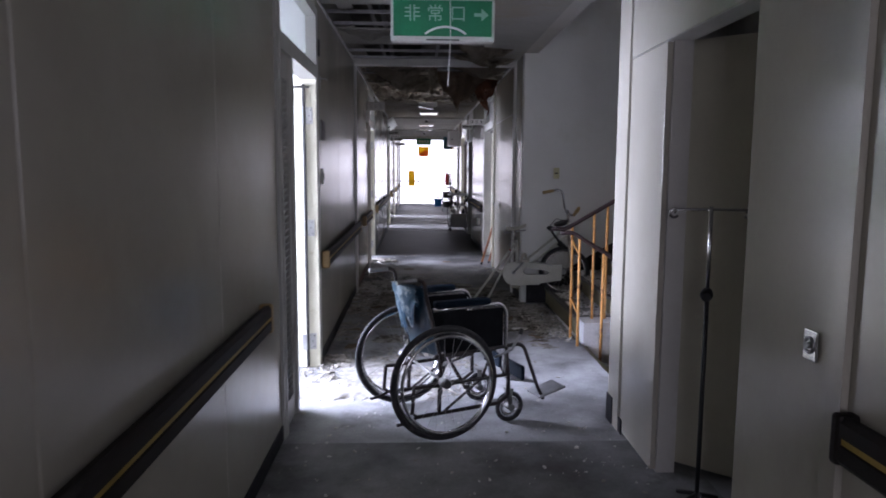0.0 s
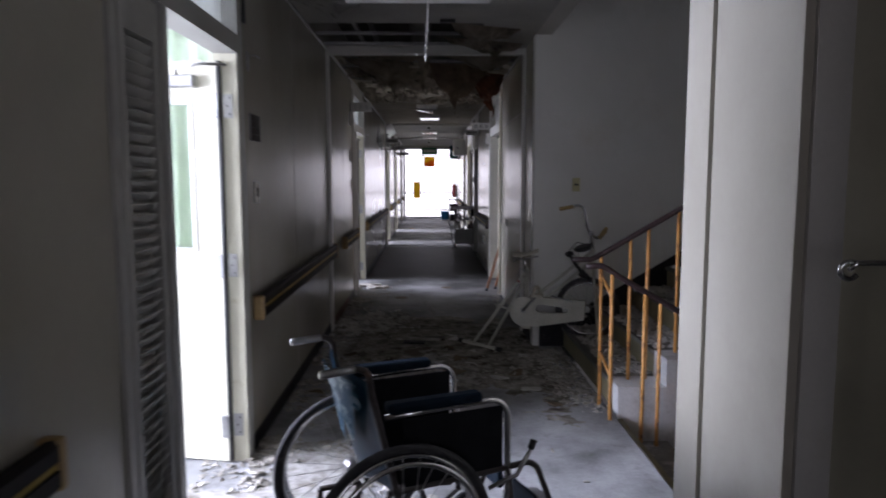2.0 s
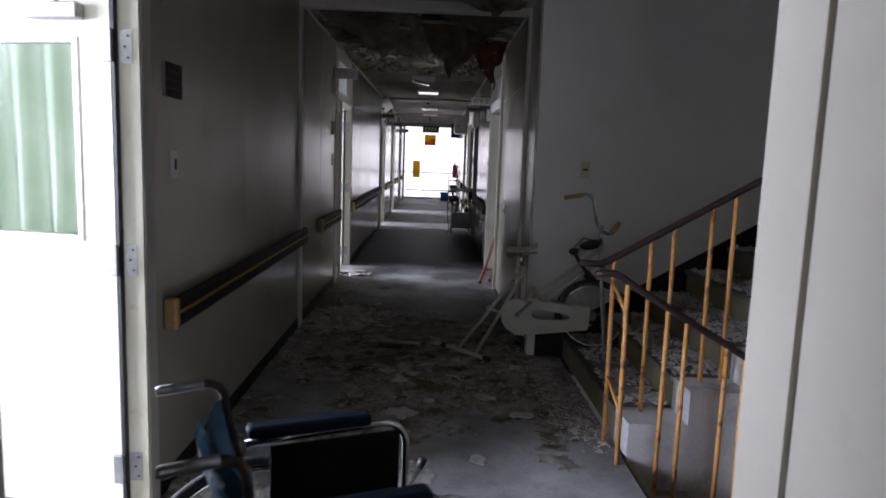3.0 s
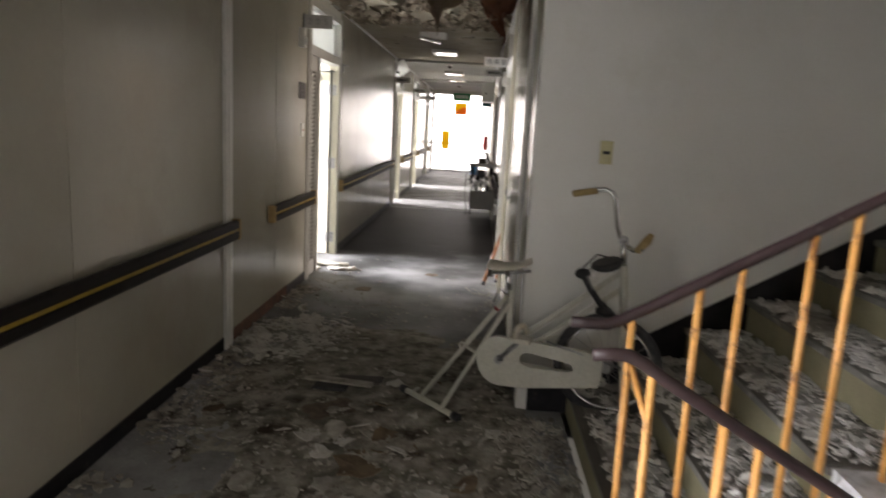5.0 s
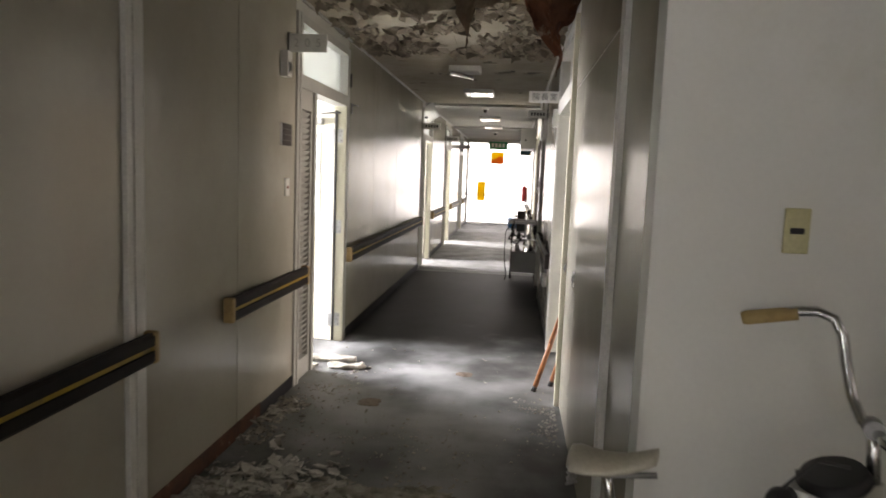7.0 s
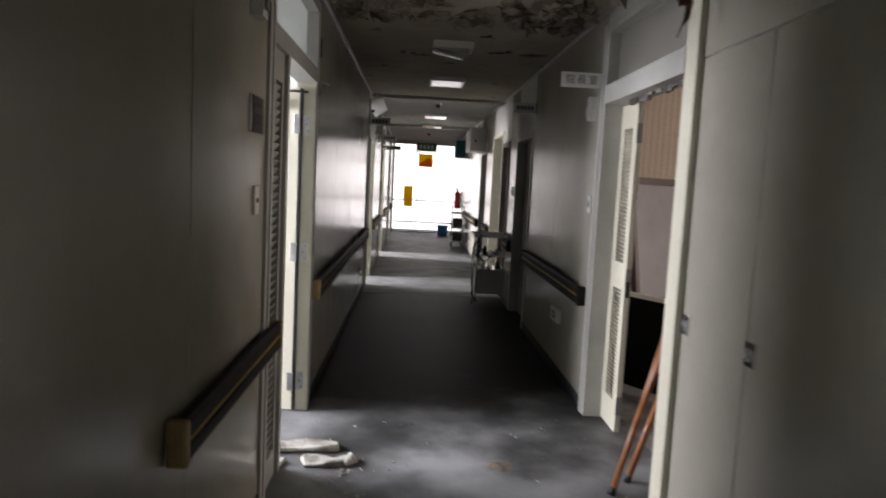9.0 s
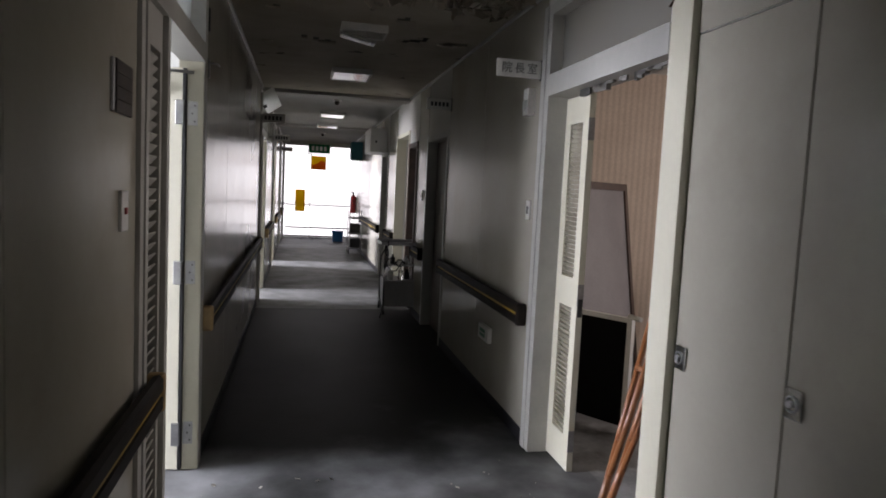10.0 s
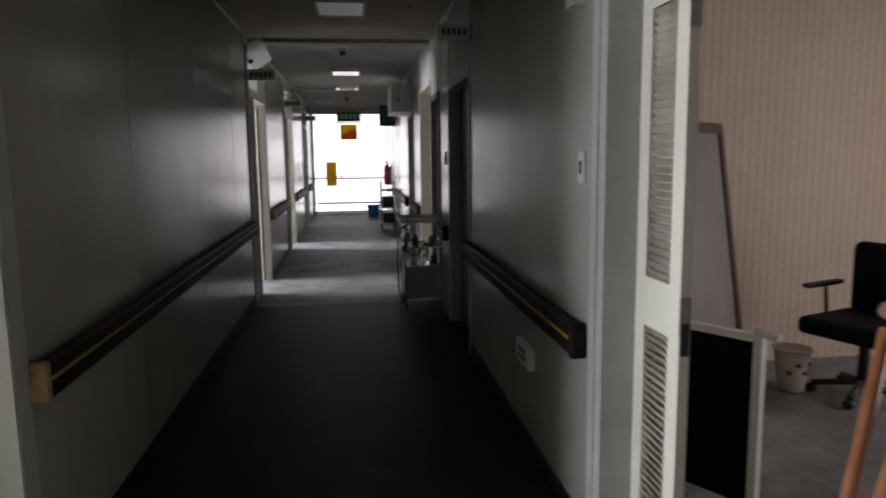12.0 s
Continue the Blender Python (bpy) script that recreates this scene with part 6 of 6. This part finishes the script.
part("case", rounded(-0.28, 0.0, -0.5, 0.5, 0, 0.40, 0.01), M_WHITEP, ab)
part("lock", rounded(-0.20, -0.17, -0.504, -0.5, 0.15, 0.19, 0.003), M_BLACK, ab)
ex = thing("fire_extinguisher", (1.03, 25.4, 0.85), "red fire extinguisher hung on the wall", "fire extinguisher")
part("cylinder", tube(bmesh.new(), [(0, 0, 0), (0, 0, 0.02), (0, 0, 0.40), (0, 0, 0.46)], [0.06, 0.075, 0.075, 0.03], 16), M_EXT, ex)
part("valve", tube(bmesh.new(), [(0, 0, 0.46), (0, 0, 0.52), (-0.05, -0.03, 0.53)], 0.018, 8), M_BLACK, ex)
part("wall_bracket", boxes((0.06, 0.10, -0.03, 0.03, 0.15, 0.30)), M_STEEL, ex)
rk = thing("shelf_rack", (0.93, 23.6, 0), "low dark metal rack with shelves against the wall", "rack")
for z in (0.12, 0.45, 0.80):
    part("shelf", boxes((-0.13, 0.15, -0.3, 0.3, z, z + 0.03)), M_STEEL, rk)
for sx in (-0.12, 0.14):
    for sy in (-0.29, 0.29):
        part("upright", tube(bmesh.new(), [(sx, sy, 0), (sx, sy, 1.0)], 0.012, 6), M_STEEL, rk)
for z, m in ((0.15, M_BLACK), (0.48, M_DARKBROWN)):
    cb = thing("storage_box", (0.94, 23.6, z), "dark box standing on the rack", "box", "boxes on the rack")
    part("carton", rounded(-0.10, 0.12, -0.22, 0.2, 0, 0.2, 0.008), m, cb)

# balcony outside the end doors
setting("ground", boxes((-60, 60, 27.65, 120, -3.6, -3.5), (-60, -4.8, -60, 27.65, -3.6, -3.5)), M_FLOOR, "pale ground outside", "ground")
setting("balcony", boxes((XL - 1.2, XR + 1.4, END + 0.15, END + 1.6, -0.15, -0.02)), M_STEPT, "concrete balcony outside the end doors", "balcony")

# ---- debris ----
M_FLAKE = material("plaster_flakes", (0.21, 0.195, 0.163), (0.48, 0.455, 0.405), 0.95, scale=9, fine=80, bump=0.3, c3=(0.09, 0.07, 0.05), s3=7, t3=(0.56, 0.68))
M_FLAKEW = material("white_plaster_lumps", (0.42, 0.405, 0.37), (0.68, 0.665, 0.625), 0.95, scale=9, fine=80, bump=0.3, c3=(0.24, 0.21, 0.17), s3=9, t3=(0.56, 0.7))


def flake(bm, x, y, z, r, h, rn, tilt=0.35):
    k = rn.randint(4, 7)
    a0 = rn.random() * 6.3
    m = Matrix.Translation((x, y, z)) @ Euler((rn.gauss(0, tilt), rn.gauss(0, tilt), a0)).to_matrix().to_4x4()
    st = 0.5 + rn.random()
    low, top = [], []
    for i in range(k):
        a = i * math.tau / k + rn.uniform(-0.3, 0.3)
        q = r * rn.uniform(0.6, 1.2)
        low.append(bm.verts.new(m @ Vector((q * math.cos(a) * st, q * math.sin(a), 0))))
        top.append(bm.verts.new(m @ Vector((q * math.cos(a) * st * 0.92, q * math.sin(a) * 0.92, h))))
    bm.faces.new(top)
    for i in range(k):
        j = (i + 1) % k
        bm.faces.new((low[i], low[j], top[j], top[i]))


def scatter(name, n, place, size, mat, seed, label):
    rn = random.Random(seed)
    bm = bmesh.new()
    c = 0
    while c < n:
        p = place(rn)
        if p is None:
            continue
        r = size[0] + (size[1] - size[0]) * rn.random() ** 3
        flake(bm, p[0], p[1], p[2] + r * 0.10, r, 0.003 + r * 0.22 * rn.random(), rn)
        c += 1
    me = bpy.data.meshes.new(name)
    bm.to_mesh(me)
    bm.free()
    me.materials.append(mat)
    return tagged(new(name, me), label, "debris", kind="stuff")


def on_floor(rn):
    x, y = rn.uniform(XL + 0.03, 1.34), rn.uniform(4.4, 10.2)
    if x > 1.05 and y > 7.4:
        return None
    d = 0.55 * noise.noise((x * 1.3, y * 1.1, 7.7)) + 0.35 * noise.noise((x * 4, y * 4, 2.1))
    w = 0.9 - abs(y - 6.9) / 2.2
    if y > 8.6:
        w -= 0.25
    if y < 5.75:
        w -= 0.30
    if x < -0.2 and y < 7.7:
        w -= 0.35
    return (x, y, 0) if d + w > 0.42 + 0.5 * rn.random() else None


def by_wall(rn):
    y = rn.uniform(4.6, 10.0)
    x = XL + abs(rn.gauss(0.02, 0.10)) + 0.02
    return (x, y, 0) if noise.noise((y * 1.7, 3, 1)) > -0.1 else None


def heap(rn):
    x, y = rn.gauss(-0.42, 0.17), rn.gauss(8.50, 0.24)
    return (x, y, 0) if x > XL + 0.03 else None


def on_stairs(rn):
    x, y = rn.uniform(SX + 0.02, SX + 5.5 * GO), rn.uniform(5.98, 7.46)
    k = int((x - SX) / GO)
    if noise.noise((x * 3, y * 3, 5)) < -0.25:
        return None
    return (x, y, RISE * (k + 1) + 0.006)


PATCHES = ((-0.30, 7.63, 0.14, 0.12), (1.02, 9.9, 0.10, 0.22), (-0.55, 10.3, 0.16, 0.3), (0.35, 7.45, 0.2, 0.12), (0.1, 9.2, 0.3, 0.3))


def patch(rn):
    x, y, sx, sy = PATCHES[rn.randrange(len(PATCHES))]
    x, y = rn.gauss(x, sx), rn.gauss(y, sy)
    return (x, y, 0) if XL + 0.03 < x < XR - 0.03 and noise.noise((x * 5, y * 5, 1.3)) > -0.2 else None


def at_door(rn):
    x, y = rn.uniform(-1.3, 0.4), rn.uniform(4.3, 5.6)
    return (x, y, 0) if noise.noise((x * 3, y * 3, 9)) > -0.05 else None


def near_specks(rn):
    x, y = rn.uniform(XL + 0.05, XR + 0.05), rn.uniform(1.9, 4.6)
    return (x, y, 0) if noise.noise((x * 2, y * 2, 3)) > -0.15 else None


def sparse(rn):
    return (rn.uniform(XL + 0.05, XR - 0.05), rn.uniform(2.0, 11.6), 0)


scatter("debris_field", 8500, on_floor, (0.003, 0.032), M_FLAKE, 21, "grey brown plaster flakes strewn over the floor")
scatter("debris_crumbs", 6000, on_floor, (0.002, 0.012), M_FLAKEW, 22, "pale plaster crumbs on the floor")
scatter("debris_along_wall", 900, by_wall, (0.006, 0.045), M_FLAKE, 23, "plaster flakes heaped along the skirting")
scatter("debris_heap", 1500, heap, (0.008, 0.055), M_FLAKEW, 24, "heap of pale plaster lumps by the wall")
scatter("debris_on_stairs", 5000, on_stairs, (0.003, 0.032), M_FLAKEW, 25, "pale plaster rubble lying on the steps")
scatter("debris_at_door", 2200, at_door, (0.003, 0.022), M_FLAKE, 26, "pale flakes in the light of the doorway")
scatter("debris_patches", 2000, patch, (0.002, 0.014), M_FLAKE, 28, "small patches of pale plaster crumbs on the floor")
scatter("debris_specks", 170, near_specks, (0.003, 0.018), M_FLAKEW, 29, "pale plaster specks on the near floor")
scatter("debris_scraps", 260, sparse, (0.003, 0.02), M_FLAKE, 27, "odd crumbs scattered on the floor")

# low drifts of dirt and plaster dust
M_RUSTD = material("rust_brown_dirt", (0.085, 0.06, 0.042), (0.17, 0.13, 0.095), 0.97, scale=16, fine=110, bump=0.6)
M_DIRT = material("plaster_dust_and_dirt", (0.15, 0.14, 0.115), (0.42, 0.40, 0.35), 0.97, scale=7, fine=110, bump=0.8, lo=0.38, hi=0.64, c3=(0.055, 0.04, 0.028), s3=4.5, t3=(0.52, 0.66), spec=0.1)
M_POWDER = material("pale_plaster_powder", (0.24, 0.23, 0.21), (0.42, 0.41, 0.385), 0.97, scale=16, fine=110, bump=0.8, c3=(0.15, 0.135, 0.11), s3=9, t3=(0.54, 0.68), spec=0.1)


def drift(name, x0, x1, y0, y1, nx, ny, height, mat, label, base=0.0):
    bm, gv = bmesh.new(), []
    for i in range(nx + 1):
        x = x0 + (x1 - x0) * i / nx
        row = []
        for j in range(ny + 1):
            y = y0 + (y1 - y0) * j / ny
            e = min(1.0, 6 * min(i / nx, 1 - i / nx), 6 * min(j / ny, 1 - j / ny))
            z = height(x, y) * e - 0.012 * (1 - e)
            z += 0.005 * noise.noise((x * 23, y * 23, 3)) + 0.003 * noise.noise((x * 60, y * 60, 8))
            row.append(bm.verts.new((x, y, base + max(-0.012, z))))
        gv.append(row)
    for i in range(nx):
        for j in range(ny):
            q = (gv[i][j], gv[i + 1][j], gv[i + 1][j + 1], gv[i][j + 1])
            if max(v.co.z for v in q) > base - 0.004:
                bm.faces.new(q).smooth = True
    for v in [v for v in bm.verts if not v.link_faces]:
        bm.verts.remove(v)
    return tagged(link(name, bm, mat), label, "debris", kind="stuff")


def field(x, y):
    w = 0.014 - 0.010 * abs(y - 6.9) / 1.5 - (0.010 if x < -0.2 and y < 7.7 else 0)
    if y < 5.75:
        w -= 0.008
    return w + 0.016 * noise.noise((x * 1.3, y * 1.1, 7.7)) + 0.010 * noise.noise((x * 4, y * 4, 2.1))


drift("dirt_drift", -0.76, 1.33, 5.0, 9.4, 110, 200, field, M_DIRT, "thin drifts of brown dirt and plaster dust")
drift("dirt_drift_door", -1.2, 0.25, 4.2, 5.5, 70, 70, lambda x, y: 0.006 + 0.022 * noise.noise((x * 2.1, y * 2.3, 6.6)) + 0.008 * noise.noise((x * 6, y * 6, 1)), M_POWDER, "pale plaster dust spread in the doorway light")
for x, y, r in ((-0.17, 10.02, 0.13), (0.42, 10.8, 0.11), (0.05, 7.3, 0.3)):
    drift("rust_dirt", x - r, x + r, y - r * 0.8, y + r * 0.8, 30, 26, lambda p, q: 0.006 - 0.016 * ((p - x) ** 2 + (q - y) ** 2) / r ** 2 + 0.012 * noise.noise((p * 9, q * 9, 2)) + (0.012 if y < 8 else 0), M_RUSTD, "smear of rust brown dirt on the floor")
drift("dirt_drift_heap", -0.77, 0.1, 7.9, 9.1, 50, 70, lambda x, y: 0.03 - 0.10 * ((x + 0.45) ** 2 + 0.6 * (y - 8.45) ** 2) / 0.15, M_POWDER, "low heap of pale plaster dust by the wall")
for k in range(6):
    xk, zk = SX + GO * k, RISE * (k + 1) + 0.002
    drift("powder_on_step", xk + 0.03, xk + GO - 0.004, 5.98, 7.45, 14, 80, lambda x, y: 0.006 + 0.016 * noise.noise((x * 3, y * 2.2, 5)), M_POWDER, "pale plaster powder lying on a step", zk)
bm = bmesh.new()
rc = random.Random(31)
k = 0
while k < 900:
    x, y = rc.uniform(XL + 0.05, XR - 0.05), rc.uniform(8.3, 12.4)
    if gone(x, y) or noise.noise((x * 2.1, y * 3.0, 4.2)) < -0.15:
        continue
    flake(bm, x, y, TOP - 0.012 - 0.02 * rc.random(), rc.uniform(0.01, 0.07), 0.003, rc, 0.55)
    k += 1
me = bpy.data.meshes.new("ceiling_flakes")
bm.to_mesh(me)
bm.free()
me.materials.append(M_TORN)
tagged(new("ceiling_flakes", me), "flaking curled paper hanging under the ceiling", "debris", kind="stuff")
rn = random.Random(77)
M_BROWNB = material("damp_brown_board", (0.09, 0.06, 0.035), (0.22, 0.16, 0.10), 0.95, scale=9, fine=80, bump=0.3)
BIG = [(0.15, 7.0, 0.13), (0.35, 6.7, 0.15), (0.55, 6.9, 0.12), (-0.1, 6.5, 0.1), (0.2, 6.2, 0.14), (0.7, 6.5, 0.12), (-0.3, 6.9, 0.1), (0.4, 7.9, 0.1), (-0.35, 8.2, 0.12), (-0.55, 8.55, 0.13),
       (-0.25, 8.6, 0.11), (0.0, 6.0, 0.1), (0.9, 6.2, 0.12), (-0.5, 7.2, 0.09), (0.5, 6.0, 0.1), (0.8, 7.0, 0.1), (1.0, 5.9, 0.09), (0.6, 5.6, 0.08), (-0.6, 5.6, 0.1), (-0.62, 6.2, 0.09)]
BIG += [(rn.gauss(-0.42, 0.16), rn.gauss(8.5, 0.2), rn.uniform(0.05, 0.10)) for k in range(22)]
BIG += [(rn.gauss(0.32, 0.26), rn.gauss(7.0, 0.35), rn.uniform(0.06, 0.13)) for k in range(22)]
BIG += [(0.44, 7.64, 0.13), (0.33, 7.40, 0.13), (-0.56, 7.93, 0.09), (-0.70, 7.64, 0.07), (0.62, 7.72, 0.1), (0.2, 7.25, 0.1)]


def curled(bm, r, rn):
    """A thin torn sheet with a ragged outline, lifted at one side."""
    n, a0, lift = 11, rn.random() * 6.3, rn.uniform(0.15, 0.55)
    st = rn.uniform(0.6, 1.0)
    rim = []
    for i in range(n):
        a = i * math.tau / n
        q = r * rn.uniform(0.62, 1.12)
        rim.append((q * math.cos(a), q * math.sin(a) * st))
    lay = []
    for h in (0.0, 0.005):
        c = bm.verts.new((0, 0, 0.008 + h))
        vs = []
        for x, y in rim:
            d = (x * math.cos(a0) + y * math.sin(a0)) / r
            vs.append(bm.verts.new((x, y, 0.005 + h + r * lift * max(0, d) ** 2 + 0.003 * rn.random())))
        lay.append((c, vs))
    for k, (c, vs) in enumerate(lay):
        for i in range(n):
            f = (c, vs[i], vs[(i + 1) % n])
            bm.faces.new(f if k else f[::-1])
    for i in range(n):
        j = (i + 1) % n
        bm.faces.new((lay[0][1][i], lay[0][1][j], lay[1][1][j], lay[1][1][i]))


for x, y, r in BIG:
    if x < XL + r:
        x = XL + r * 1.05
    bm = bmesh.new()
    curled(bm, r * 0.75, rn)
    q = rn.random()
    ob = link("board_fragment", bm, M_FLAKEW if q < 0.42 else M_BROWNB if y < 7.9 and q > 0.7 else M_FLAKE)
    ob.matrix_world = pose(x, y, 0, 0, 0, rn.uniform(0, 360))
    tagged(ob, "broken piece of ceiling board on the floor", "board fragment", "fallen ceiling board pieces")
pk = thing("plank", (0.08, 7.60, 0.0), "short pale plank lying broken among the debris", "plank", rz=-2)
b = rounded(-0.20, 0.20, -0.035, 0.04, 0.030, 0.042, 0.003)
for v in b.verts:
    v.co.y += 0.05 * (v.co.x < 0) * abs(v.co.x) / 0.2 + 0.012 * math.sin(v.co.x * 37)
    v.co.z += 0.05 * max(0, -v.co.x)
part("board", b, M_FLAKE, pk)
b = rounded(-0.02, 0.24, 0.03, 0.15, 0.02, 0.036, 0.003)
for v in b.verts:
    v.co.y += 0.10 * (v.co.x - 0.1)
part("bark_strip", b, M_DARKBROWN, pk, "dark brown splintered strip")
part("dark_scrap", rounded(-0.14, 0.06, -0.07, 0.05, 0.0, 0.029, 0.012), M_BLACK, pk, "dark crumpled scrap")
for x, y, l, w, h, a in ((-0.70, 10.97, 0.40, 0.14, 0.030, 3), (-0.55, 10.77, 0.24, 0.12, 0.028, 6), (-0.43, 10.80, 0.09, 0.10, 0.03, 40), (-0.84, 10.74, 0.16, 0.12, 0.02, -15)):
    bm = rounded(-l / 2, l / 2, -w / 2, w / 2, 0.0, h, 0.012)
    bmesh.ops.subdivide_edges(bm, edges=bm.edges[:], cuts=3, use_grid_fill=True)
    for v in bm.verts:
        q = noise.noise((v.co.x * 14 + x * 9, v.co.y * 14, v.co.z * 14))
        v.co.y *= 1.0 - 0.45 * max(0, v.co.x / l) + 0.5 * q
        v.co.x += 0.02 * noise.noise((v.co.y * 20, v.co.x * 8, x * 7))
        v.co.z *= 1.0 + 0.8 * q
    ob = link("plaster_slab", bm, M_FLAKE)
    ob.matrix_world = pose(x, y, 0.001, 0, 0, a)
    tagged(ob, "broken pale plaster slab by the doorway", "plaster slab", "slabs by the doorway")
